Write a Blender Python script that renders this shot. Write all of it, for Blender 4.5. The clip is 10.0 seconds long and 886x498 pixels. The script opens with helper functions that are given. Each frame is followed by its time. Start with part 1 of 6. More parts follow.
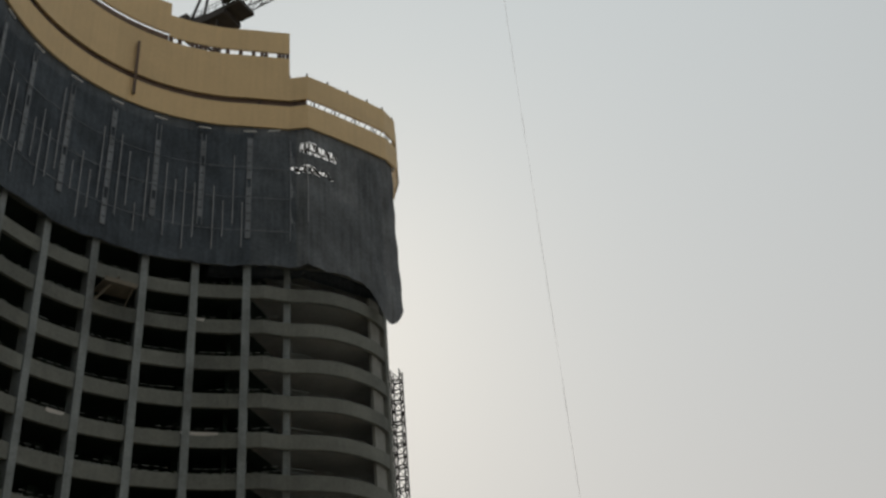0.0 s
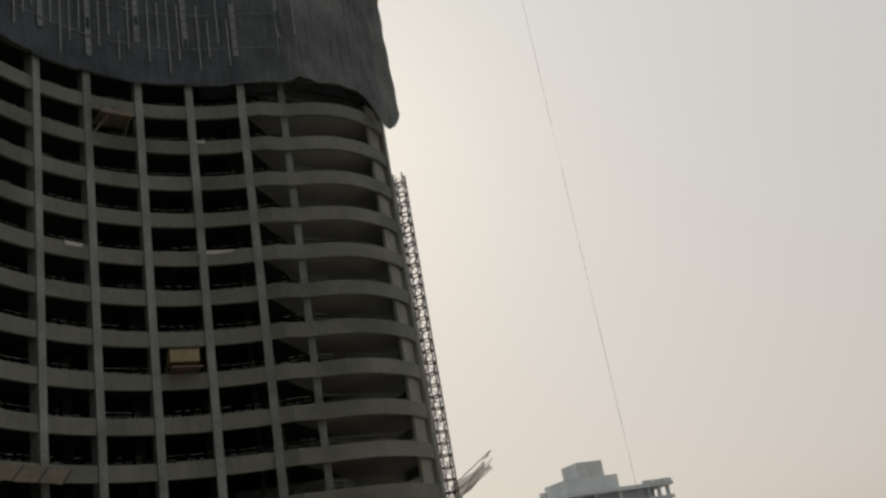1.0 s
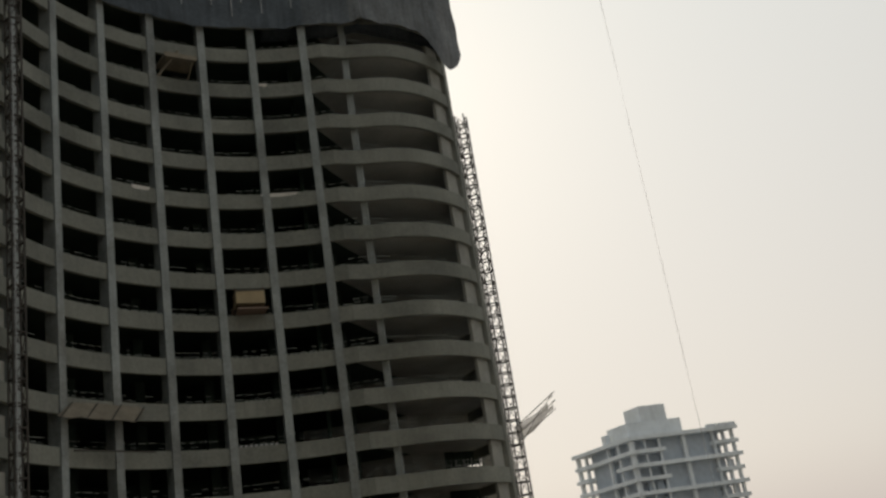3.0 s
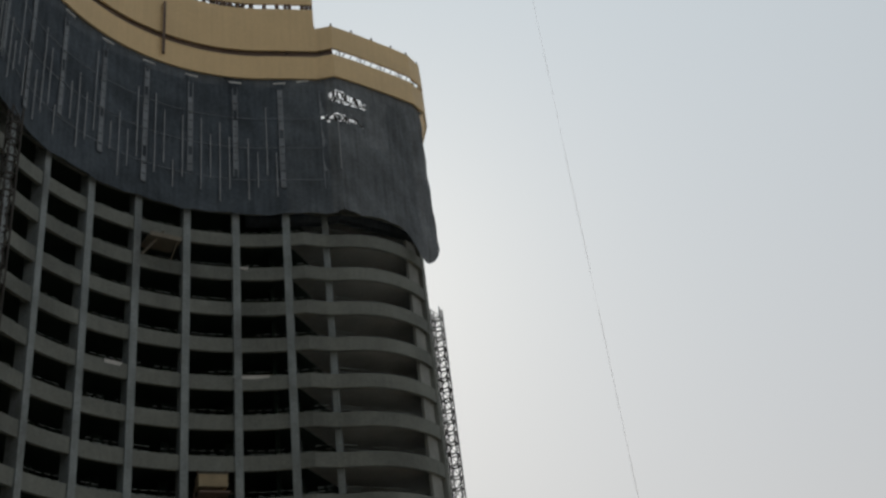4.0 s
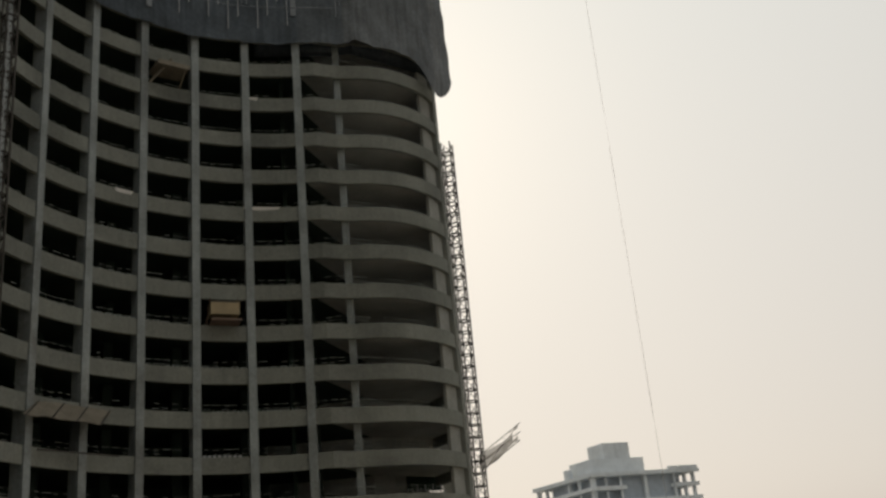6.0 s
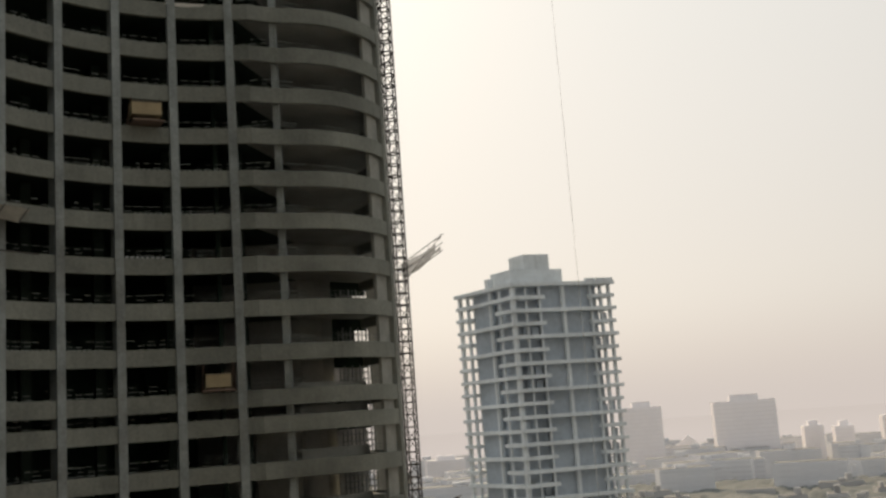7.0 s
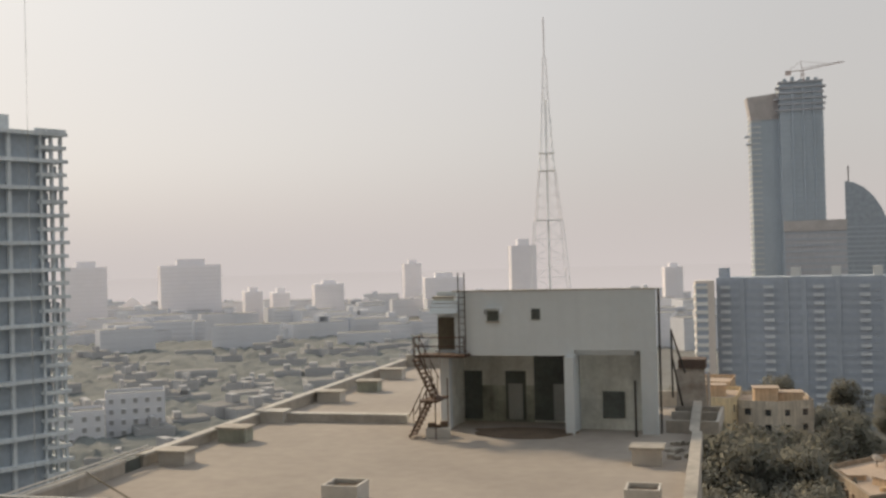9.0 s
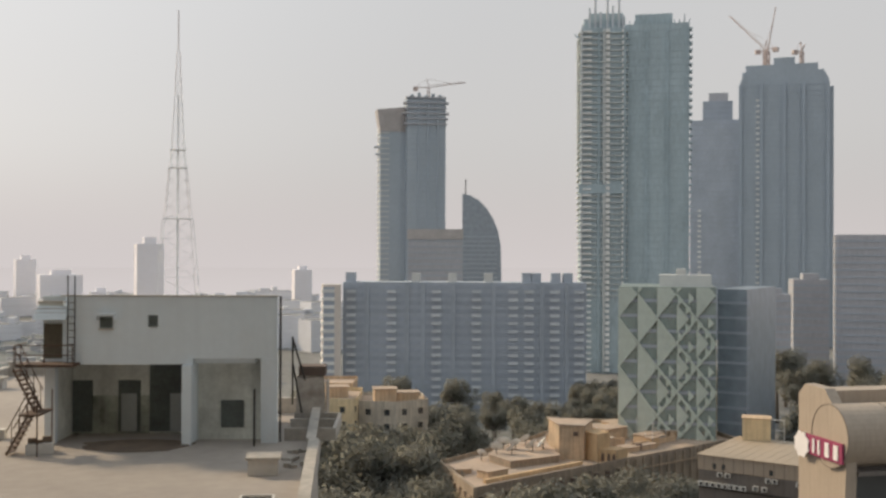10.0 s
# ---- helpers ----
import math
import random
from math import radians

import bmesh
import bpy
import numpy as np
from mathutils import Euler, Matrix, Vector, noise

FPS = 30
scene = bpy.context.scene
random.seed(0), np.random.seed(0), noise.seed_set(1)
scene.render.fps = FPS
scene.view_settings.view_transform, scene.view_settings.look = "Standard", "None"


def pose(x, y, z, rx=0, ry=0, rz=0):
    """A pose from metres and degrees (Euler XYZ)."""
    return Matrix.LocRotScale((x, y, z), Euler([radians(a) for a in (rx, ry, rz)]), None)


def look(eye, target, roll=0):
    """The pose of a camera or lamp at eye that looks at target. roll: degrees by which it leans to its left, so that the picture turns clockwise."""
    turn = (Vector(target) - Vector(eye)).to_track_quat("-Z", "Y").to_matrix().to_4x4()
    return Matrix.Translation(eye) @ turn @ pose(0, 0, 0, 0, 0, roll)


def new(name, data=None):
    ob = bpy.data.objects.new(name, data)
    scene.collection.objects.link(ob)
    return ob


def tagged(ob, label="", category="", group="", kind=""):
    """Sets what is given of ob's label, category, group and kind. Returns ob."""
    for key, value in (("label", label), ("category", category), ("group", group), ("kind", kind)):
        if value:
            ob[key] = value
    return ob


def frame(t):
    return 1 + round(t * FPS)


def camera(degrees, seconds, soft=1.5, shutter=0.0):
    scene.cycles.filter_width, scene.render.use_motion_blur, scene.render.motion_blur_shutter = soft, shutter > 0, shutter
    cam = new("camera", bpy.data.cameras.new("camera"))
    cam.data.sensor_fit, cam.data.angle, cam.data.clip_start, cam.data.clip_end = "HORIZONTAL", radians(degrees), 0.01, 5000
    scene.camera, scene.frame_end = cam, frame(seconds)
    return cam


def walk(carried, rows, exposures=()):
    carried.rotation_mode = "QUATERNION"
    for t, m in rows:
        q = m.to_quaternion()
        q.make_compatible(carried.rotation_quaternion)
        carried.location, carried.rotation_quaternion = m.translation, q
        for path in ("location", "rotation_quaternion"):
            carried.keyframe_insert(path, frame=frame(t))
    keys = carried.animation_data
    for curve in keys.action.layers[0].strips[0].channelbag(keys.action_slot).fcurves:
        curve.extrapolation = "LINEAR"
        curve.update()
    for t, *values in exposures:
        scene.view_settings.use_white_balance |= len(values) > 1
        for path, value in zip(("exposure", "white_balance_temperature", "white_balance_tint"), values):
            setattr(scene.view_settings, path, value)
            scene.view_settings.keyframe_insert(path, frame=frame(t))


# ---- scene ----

# ---------------------------------------------------------------- camera
PATH = [  # seconds, eye x y z, yaw, pitch, roll
    (0, -0.24, 1.22, 59.42, -48.96, 32.26, -5.23),
    (0.5, -0.14, 0.98, 59.06, -48.44, 28.53, -5.72),
    (0.7, -0.06, 0.72, 58.68, -48.34, 24.18, -7.53),
    (0.8, -0.02, 0.60, 58.49, -48.69, 20.72, -8.44),
    (1, 0.06, 0.34, 58.11, -50.30, 21.68, -10.25),
    (1.1, 0.08, 0.12, 58.03, -51.51, 21.63, -9.71),
    (1.2, 0.05, -0.08, 57.95, -52.76, 22.31, -9.17),
    (1.3, 0.14, -0.19, 57.87, -54.57, 23.49, -8.63),
    (1.4, 0.26, -0.23, 57.79, -55.63, 22.93, -8.09),
    (1.5, 0.38, -0.27, 57.71, -56.42, 22.34, -7.55),
    (1.6, 0.16, -0.20, 57.86, -56.73, 22.68, -7.71),
    (1.7, -0.07, -0.13, 58.00, -56.77, 22.11, -7.87),
    (1.8, -0.27, -0.04, 58.15, -56.69, 23.56, -8.04),
    (1.9, -0.50, 0.02, 58.29, -56.29, 23.21, -8.20),
    (2, -0.73, 0.08, 58.44, -56.09, 22.45, -8.36),
    (2.1, -0.83, 0.11, 58.44, -55.86, 22.09, -8.44),
    (2.2, -0.93, 0.14, 58.44, -55.67, 21.44, -8.52),
    (2.3, -0.95, 0.32, 58.45, -55.55, 21.02, -8.60),
    (2.4, -0.94, 0.52, 58.45, -55.43, 20.49, -8.68),
    (2.5, -0.92, 0.69, 58.45, -55.15, 19.95, -8.76),
    (2.7, -0.67, 0.57, 58.25, -54.68, 19.07, -9.04),
    (3.8, -0.12, 0.12, 57.45, -51.97, 26.49, -8.32),
    (4, 0.03, -0.02, 57.19, -51.08, 29.88, -7.52),
    (4.5, 0.21, -0.03, 57.06, -51.13, 30.48, -6.86),
    (5, 0.14, -0.04, 57.45, -51.99, 26.91, -6.20),
    (5.2, 0.13, 0.02, 57.63, -52.35, 25.38, -6.05),
    (6.3, 0.31, -0.14, 57.98, -52.61, 17.61, -5.22),
    (6.5, 0.34, -0.18, 58.05, -52.21, 15.20, -5.02),
    (7, 0.27, 0.09, 58.05, -49.70, 9.47, -4.16),
    (7.5, 0.07, 0.47, 58.08, -45.22, 5.34, -3.47),
    (8, -0.17, 0.49, 57.96, -38.97, 1.97, -3.19),
    (8.5, -0.11, 0.45, 57.88, -31.07, 0.44, -2.36),
    (9, 0.13, 0.20, 57.94, -20.39, 0.47, -1.47),
    (9.5, 0.14, 0.44, 58.03, -10.08, 0.38, -0.68),
    (10, 0.36, 0.71, 58.18, -0.04, 0.33, 0.22),
]
EXPOSURES = [(0, -0.28, 6400, 6), (0.5, -0.26, 6650, 9), (1, -0.2, 6750, 8), (1.3, 0.2, 6850, 7), (1.5, 0.4, 6900, 7), (2, 0.14, 6800, 6), (2.7, 0.06, 6700, 6), (3.8, -0.1, 6250, 7), (4, -0.23, 6050, 6), (4.5, -0.06, 6450, 7), (5, 0.0, 6650, 7), (6.5, 0.12, 6900, 7), (7, 0.2, 6750, 7), (7.5, 0.2, 6700, 8), (8, 0.2, 6600, 8), (8.5, 0.09, 6500, 8), (9, 0.13, 6400, 8), (9.5, 0.18, 6270, 8), (10, 0.23, 6250, 7.5)]
cam = camera(46.65, 10.0, soft=2.7)
walk(cam, [(t, pose(x, y, z, 90 + p, 0, -w) @ pose(0, 0, 0, 0, 0, r)) for t, x, y, z, w, p, r in PATH], EXPOSURES)

# ---------------------------------------------------------------- light
SUN_AZ, SUN_EL = -58.0, 30.0            # azimuth clockwise from +y
world = bpy.data.worlds.new("hazy_sky")
scene.world = world
world.use_nodes = True
wn, wl = world.node_tree.nodes, world.node_tree.links
wn.clear()
w_out = wn.new("ShaderNodeOutputWorld")
w_bg = wn.new("ShaderNodeBackground")
w_sky = wn.new("ShaderNodeTexSky")
w_sky.sky_type = "NISHITA"
w_sky.sun_disc = False
w_sky.sun_elevation = radians(SUN_EL)
w_sky.sun_rotation = radians(SUN_AZ)
w_sky.dust_density = 3.0
w_sky.air_density = 1.0
w_geo = wn.new("ShaderNodeTexCoord")
w_sep = wn.new("ShaderNodeSeparateXYZ")
wl.new(w_geo.outputs["Generated"], w_sep.inputs[0])
w_ramp = wn.new("ShaderNodeValToRGB")   # smog: pinkish low down, pale grey higher up
w_ramp.color_ramp.elements[0].position = 0.0
w_ramp.color_ramp.elements[0].color = (5.15, 4.68, 4.5, 1)
w_ramp.color_ramp.elements[1].position = 0.7
w_ramp.color_ramp.elements[1].color = (5.6, 5.75, 5.8, 1)
mid = w_ramp.color_ramp.elements.new(0.12)
mid.color = (5.5, 5.12, 4.88, 1)
wl.new(w_sep.outputs["Z"], w_ramp.inputs[0])
w_dot = wn.new("ShaderNodeVectorMath")  # brighter towards the veiled sun
w_dot.operation = "DOT_PRODUCT"
w_dot.inputs[1].default_value = (math.sin(radians(SUN_AZ)) * math.cos(radians(SUN_EL)), math.cos(radians(SUN_AZ)) * math.cos(radians(SUN_EL)), math.sin(radians(SUN_EL)))
wl.new(w_geo.outputs["Generated"], w_dot.inputs[0])
w_glow = wn.new("ShaderNodeMapRange")
w_glow.interpolation_type = "SMOOTHSTEP"
w_glow.inputs["From Min"].default_value = 0.5
w_glow.inputs["From Max"].default_value = 1.0
w_glow.inputs["To Min"].default_value = 0.86
w_glow.inputs["To Max"].default_value = 1.12
wl.new(w_dot.outputs["Value"], w_glow.inputs["Value"])
w_dim = wn.new("ShaderNodeMapRange")     # the sky opposite the sun is darker
w_dim.interpolation_type = "SMOOTHSTEP"
w_dim.inputs["From Min"].default_value = -1.0
w_dim.inputs["From Max"].default_value = 0.35
w_dim.inputs["To Min"].default_value = 0.68
w_dim.inputs["To Max"].default_value = 1.0
wl.new(w_dot.outputs["Value"], w_dim.inputs["Value"])
w_both = wn.new("ShaderNodeMath")
w_both.operation = "MULTIPLY"
wl.new(w_glow.outputs[0], w_both.inputs[0])
wl.new(w_dim.outputs[0], w_both.inputs[1])
w_mul = wn.new("ShaderNodeMix")
w_mul.data_type, w_mul.blend_type = "RGBA", "MULTIPLY"
w_mul.inputs[0].default_value = 1.0
wl.new(w_ramp.outputs[0], w_mul.inputs[6])
wl.new(w_both.outputs[0], w_mul.inputs[7])
w_mix = wn.new("ShaderNodeMix")
w_mix.data_type = "RGBA"
w_mix.inputs[0].default_value = 0.94
wl.new(w_sky.outputs[0], w_mix.inputs[6])
wl.new(w_mul.outputs[2], w_mix.inputs[7])
wl.new(w_mix.outputs[2], w_bg.inputs[0])
w_bg.inputs[1].default_value = 0.115
wl.new(w_bg.outputs[0], w_out.inputs[0])

sun_data = bpy.data.lights.new("sun", "SUN")
sun_data.energy, sun_data.angle, sun_data.color = 2.7, radians(5.0), (1.0, 0.76, 0.50)
sun = new("sun", sun_data)
_az, _el = radians(SUN_AZ), radians(SUN_EL)
sun.matrix_world = look((math.sin(_az) * 300, math.cos(_az) * 300, 300 * math.tan(_el)), (0, 0, 0))


# ---------------------------------------------------------------- materials
def mat(name, col, rough=0.85, vary=0.15, scale=0.6, fine=9.0, bump=0.15, metal=0.0, stain=None, streak=0.0, piece=0.0, space="Object"):
    """A procedural surface: broad stains, fine grain, optional rain streaks and a variation from piece to piece."""
    m = bpy.data.materials.new(name)
    m.use_nodes = True
    n, l = m.node_tree.nodes, m.node_tree.links
    b = n["Principled BSDF"]
    b.inputs["Roughness"].default_value = rough
    b.inputs["Metallic"].default_value = metal
    tc = n.new("ShaderNodeTexCoord")
    broad = n.new("ShaderNodeTexNoise")
    broad.inputs["Scale"].default_value = scale
    broad.inputs["Detail"].default_value = 5
    l.new(tc.outputs[space], broad.inputs["Vector"])
    grain = n.new("ShaderNodeTexNoise")
    grain.inputs["Scale"].default_value = fine
    grain.inputs["Detail"].default_value = 4
    l.new(tc.outputs[space], grain.inputs["Vector"])
    r1 = n.new("ShaderNodeMapRange")
    r1.inputs["From Min"].default_value, r1.inputs["From Max"].default_value = 0.3, 0.7
    r1.inputs["To Min"].default_value, r1.inputs["To Max"].default_value = 1 - vary, 1 + vary
    l.new(broad.outputs["Fac"], r1.inputs["Value"])
    r2 = n.new("ShaderNodeMapRange")
    r2.inputs["From Min"].default_value, r2.inputs["From Max"].default_value = 0.3, 0.7
    r2.inputs["To Min"].default_value, r2.inputs["To Max"].default_value = 1 - vary * 0.6, 1 + vary * 0.6
    l.new(grain.outputs["Fac"], r2.inputs["Value"])
    mu = n.new("ShaderNodeMath")
    mu.operation = "MULTIPLY"
    l.new(r1.outputs[0], mu.inputs[0])
    l.new(r2.outputs[0], mu.inputs[1])
    last = mu.outputs[0]
    if streak:
        mp = n.new("ShaderNodeMapping")
        mp.inputs["Scale"].default_value = (1.7, 1.7, 0.09)
        l.new(tc.outputs[space], mp.inputs["Vector"])
        st = n.new("ShaderNodeTexNoise")
        st.inputs["Scale"].default_value = 1.6
        st.inputs["Detail"].default_value = 6
        l.new(mp.outputs[0], st.inputs["Vector"])
        r3 = n.new("ShaderNodeMapRange")
        r3.inputs["From Min"].default_value, r3.inputs["From Max"].default_value = 0.42, 0.68
        r3.inputs["To Min"].default_value, r3.inputs["To Max"].default_value = 1.0, 1 - streak
        l.new(st.outputs["Fac"], r3.inputs["Value"])
        m2 = n.new("ShaderNodeMath")
        m2.operation = "MULTIPLY"
        l.new(last, m2.inputs[0])
        l.new(r3.outputs[0], m2.inputs[1])
        last = m2.outputs[0]
    if piece:
        oi = n.new("ShaderNodeObjectInfo")
        r4 = n.new("ShaderNodeMapRange")
        r4.inputs["To Min"].default_value, r4.inputs["To Max"].default_value = 1 - piece, 1 + piece
        l.new(oi.outputs["Random"], r4.inputs["Value"])
        m3 = n.new("ShaderNodeMath")
        m3.operation = "MULTIPLY"
        l.new(last, m3.inputs[0])
        l.new(r4.outputs[0], m3.inputs[1])
        last = m3.outputs[0]
    mx = n.new("ShaderNodeMix")
    mx.data_type, mx.blend_type = "RGBA", "MULTIPLY"
    mx.inputs[0].default_value = 1.0
    if stain:
        bl = n.new("ShaderNodeMix")
        bl.data_type = "RGBA"
        bl.inputs[6].default_value, bl.inputs[7].default_value = (*col, 1), (*stain, 1)
        sn = n.new("ShaderNodeTexNoise")
        sn.inputs["Scale"].default_value = scale * 0.37
        sn.inputs["Detail"].default_value = 7
        sn.inputs["Roughness"].default_value = 0.65
        l.new(tc.outputs[space], sn.inputs["Vector"])
        sr = n.new("ShaderNodeMapRange")
        sr.inputs["From Min"].default_value, sr.inputs["From Max"].default_value = 0.5, 0.68
        l.new(sn.outputs["Fac"], sr.inputs["Value"])
        l.new(sr.outputs[0], bl.inputs[0])
        l.new(bl.outputs[2], mx.inputs[6])
    else:
        mx.inputs[6].default_value = (*col, 1)
    l.new(last, mx.inputs[7])
    l.new(mx.outputs[2], b.inputs["Base Color"])
    if bump:
        bp = n.new("ShaderNodeBump")
        bp.inputs["Strength"].default_value = bump
        bp.inputs["Distance"].default_value = 0.05
        l.new(grain.outputs["Fac"], bp.inputs["Height"])
        l.new(bp.outputs[0], b.inputs["Normal"])
    return m


def net_mat(name, col, clear, scale):
    """Woven safety netting: part of the light passes through."""
    m = mat(name, col, 0.95, 0.25, scale, 3.0, 0.1, streak=0.25)
    n, l = m.node_tree.nodes, m.node_tree.links
    n["Principled BSDF"].inputs["Specular IOR Level"].default_value = 0.05
    tr = n.new("ShaderNodeBsdfTransparent")
    mix = n.new("ShaderNodeMixShader")
    tc = n.new("ShaderNodeTexCoord")
    mp = n.new("ShaderNodeMapping")
    mp.inputs["Scale"].default_value = (1, 1, 0.25)
    no = n.new("ShaderNodeTexNoise")
    no.inputs["Scale"].default_value = 0.7
    l.new(tc.outputs["Object"], mp.inputs[0])
    l.new(mp.outputs[0], no.inputs["Vector"])
    mr = n.new("ShaderNodeMapRange")
    mr.inputs["From Min"].default_value, mr.inputs["From Max"].default_value = 0.35, 0.65
    mr.inputs["To Min"].default_value, mr.inputs["To Max"].default_value = clear * 0.6, clear * 1.4
    l.new(no.outputs["Fac"], mr.inputs["Value"])
    l.new(mr.outputs[0], mix.inputs[0])
    l.new(n["Principled BSDF"].outputs[0], mix.inputs[1])
    l.new(tr.outputs[0], mix.inputs[2])
    l.new(mix.outputs[0], n["Material Output"].inputs["Surface"])
    return m


def glass_mat(name, col, rough=0.15):
    m = bpy.data.materials.new(name)
    m.use_nodes = True
    n, l = m.node_tree.nodes, m.node_tree.links
    b = n["Principled BSDF"]
    b.inputs["Roughness"].default_value = rough
    b.inputs["Specular IOR Level"].default_value = 0.7
    oi = n.new("ShaderNodeTexCoord")
    no = n.new("ShaderNodeTexNoise")
    no.inputs["Scale"].default_value = 0.35
    l.new(oi.outputs["Object"], no.inputs["Vector"])
    mx = n.new("ShaderNodeMix")
    mx.data_type = "RGBA"
    mx.inputs[6].default_value = (*[c * 0.7 for c in col], 1)
    mx.inputs[7].default_value = (*[min(1, c * 1.35) for c in col], 1)
    l.new(no.outputs["Fac"], mx.inputs[0])
    l.new(mx.outputs[2], b.inputs["Base Color"])
    return m


M_CONC = mat("raw_concrete", (0.172, 0.181, 0.160), 0.9, 0.18, 0.25, 4.0, 0.2, stain=(0.115, 0.122, 0.108), streak=0.10, piece=0.05)
M_COL = mat("column_concrete", (0.235, 0.26, 0.26), 0.9, 0.22, 0.35, 4.0, 0.2, stain=(0.14, 0.147, 0.14), streak=0.12, piece=0.06)
# Interior colours far darker than concrete: the shade of deep floors is painted.
M_DARK = mat("painted_shade_blockwork", (0.022, 0.042, 0.031), 0.95, 0.3, 0.5, 5.0, 0.2)
M_SLAB = mat("painted_shade_soffit", (0.035, 0.055, 0.043), 0.95, 0.2, 0.3, 4.0, 0.1)
M_YEL = mat("yellow_formwork_sheet", (0.68, 0.50, 0.26), 0.6, 0.05, 0.2, 3.0, 0.05, stain=(0.61, 0.45, 0.24), streak=0.05, piece=0.03)
M_BROWN = mat("rusty_channel", (0.14, 0.10, 0.08), 0.8, 0.2, 0.6, 6.0, 0.1)
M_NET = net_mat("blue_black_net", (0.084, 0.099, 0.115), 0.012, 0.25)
# Two paler copies of the net, with lens glare put into the colour.
M_NETM = net_mat("glare_mid_net", (0.105, 0.119, 0.133), 0.012, 0.25)
M_NETG = net_mat("glare_pale_net", (0.135, 0.146, 0.155), 0.012, 0.25)
M_GNET = net_mat("pale_catch_net", (0.30, 0.285, 0.25), 0.3, 0.6)
M_DNET = net_mat("grey_catch_net", (0.15, 0.145, 0.13), 0.05, 0.6)
M_STEEL = mat("dark_steel", (0.045, 0.04, 0.035), 0.8, 0.2, 1.0, 8.0, 0.05)
M_RUST = mat("rusty_steel", (0.11, 0.068, 0.048), 0.8, 0.25, 1.5, 9.0, 0.1)
M_PIPE = mat("galvanised_pipe", (0.30, 0.31, 0.32), 0.6, 0.15, 1.0, 8.0, 0.0, metal=0.15)
M_STRIP = mat("scaffold_and_column_grey", (0.21, 0.23, 0.25), 0.8, 0.25, 0.4, 5.0, 0.0, streak=0.3)
M_ROPE = net_mat("fine_stranded_rope", (0.75, 0.75, 0.74), 0.62, 0.6)
M_RUSTY = mat("patchy_sheet", (0.42, 0.37, 0.32), 0.8, 0.25, 1.2, 7.0, 0.1, stain=(0.2, 0.14, 0.1))
M_PLY = mat("plywood_box", (0.30, 0.24, 0.145), 0.8, 0.15, 0.9, 7.0, 0.1)
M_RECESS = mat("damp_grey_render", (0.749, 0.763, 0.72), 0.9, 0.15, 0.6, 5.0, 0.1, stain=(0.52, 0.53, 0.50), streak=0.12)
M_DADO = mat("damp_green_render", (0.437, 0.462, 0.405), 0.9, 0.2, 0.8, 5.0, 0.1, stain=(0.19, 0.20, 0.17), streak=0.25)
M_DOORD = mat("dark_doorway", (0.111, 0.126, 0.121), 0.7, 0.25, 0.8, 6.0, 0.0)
M_KERB = mat("whitewashed_kerb", (0.60, 0.58, 0.55), 0.9, 0.12, 0.8, 5.0, 0.1, stain=(0.42, 0.40, 0.37))
M_PLYD = mat("weathered_plank", (0.17, 0.15, 0.115), 0.85, 0.2, 0.9, 7.0, 0.1)
M_RAILD = mat("dull_guard_rail", (0.20, 0.22, 0.205), 0.7, 0.3, 0.8, 6.0, 0.0)
M_WHITE = mat("white_painted_render", (0.75, 0.805, 0.85), 0.85, 0.03, 0.25, 3.0, 0.04, stain=(0.70, 0.72, 0.735), streak=0.025)
M_CREAM = mat("cream_roof_coating", (0.375, 0.335, 0.30), 0.9, 0.10, 0.16, 1.6, 0.1, stain=(0.34, 0.302, 0.27))
M_PARA = mat("weathered_parapet", (0.48, 0.445, 0.40), 0.9, 0.14, 0.5, 4.0, 0.15, stain=(0.27, 0.25, 0.23), streak=0.12)
M_WOODD = mat("brown_door", (0.15, 0.132, 0.10), 0.7, 0.2, 1.0, 6.0, 0.05)
M_GREYD = mat("grey_door", (0.38, 0.40, 0.40), 0.6, 0.08, 1.0, 6.0, 0.02)
M_HOLE = mat("dark_opening", (0.02, 0.02, 0.022), 0.9, 0.2, 1.0, 6.0, 0.0)
M_MORTAR_SHADE = mat("damp_mortar_shaft_shade", (0.16, 0.12, 0.09), 0.95, 0.2, 0.8, 5.0, 0.2)
M_ALU = mat("aluminium_frame", (0.63, 0.595, 0.545), 0.5, 0.04, 2.0, 30.0, 0.0)
M_GASKET = mat("black_gasket", (0.01, 0.01, 0.011), 0.8, 0.1, 3.0, 20.0, 0.0)


# ---------------------------------------------------------------- mesh helpers
class Mesh:
    """Collects quads and prisms, then becomes one mesh."""

    def __init__(self):
        self.v, self.f = [], []

    def add(self, verts, faces):
        k = len(self.v)
        self.v.extend(verts)
        self.f.extend([tuple(i + k for i in f) for f in faces])
        return self

    def box(self, x0, y0, z0, x1, y1, z1, m=None):
        c = [Vector((x, y, z)) for z in (z0, z1) for x, y in ((x0, y0), (x1, y0), (x1, y1), (x0, y1))]
        if m is not None:
            c = [m @ p for p in c]
        return self.add([tuple(p) for p in c], [(3, 2, 1, 0), (4, 5, 6, 7), (0, 1, 5, 4), (1, 2, 6, 5), (2, 3, 7, 6), (3, 0, 4, 7)])

    def prism(self, pts, z0, z1):
        n = len(pts)
        return self.add([(p[0], p[1], z0) for p in pts] + [(p[0], p[1], z1) for p in pts],
                        [tuple(range(n - 1, -1, -1)), tuple(range(n, 2 * n))] + [(i, (i + 1) % n, n + (i + 1) % n, n + i) for i in range(n)])

    def band(self, outer, inner, z0, z1):
        """A curved wall between two plan lines of equal length."""
        n = len(outer)
        vs = []
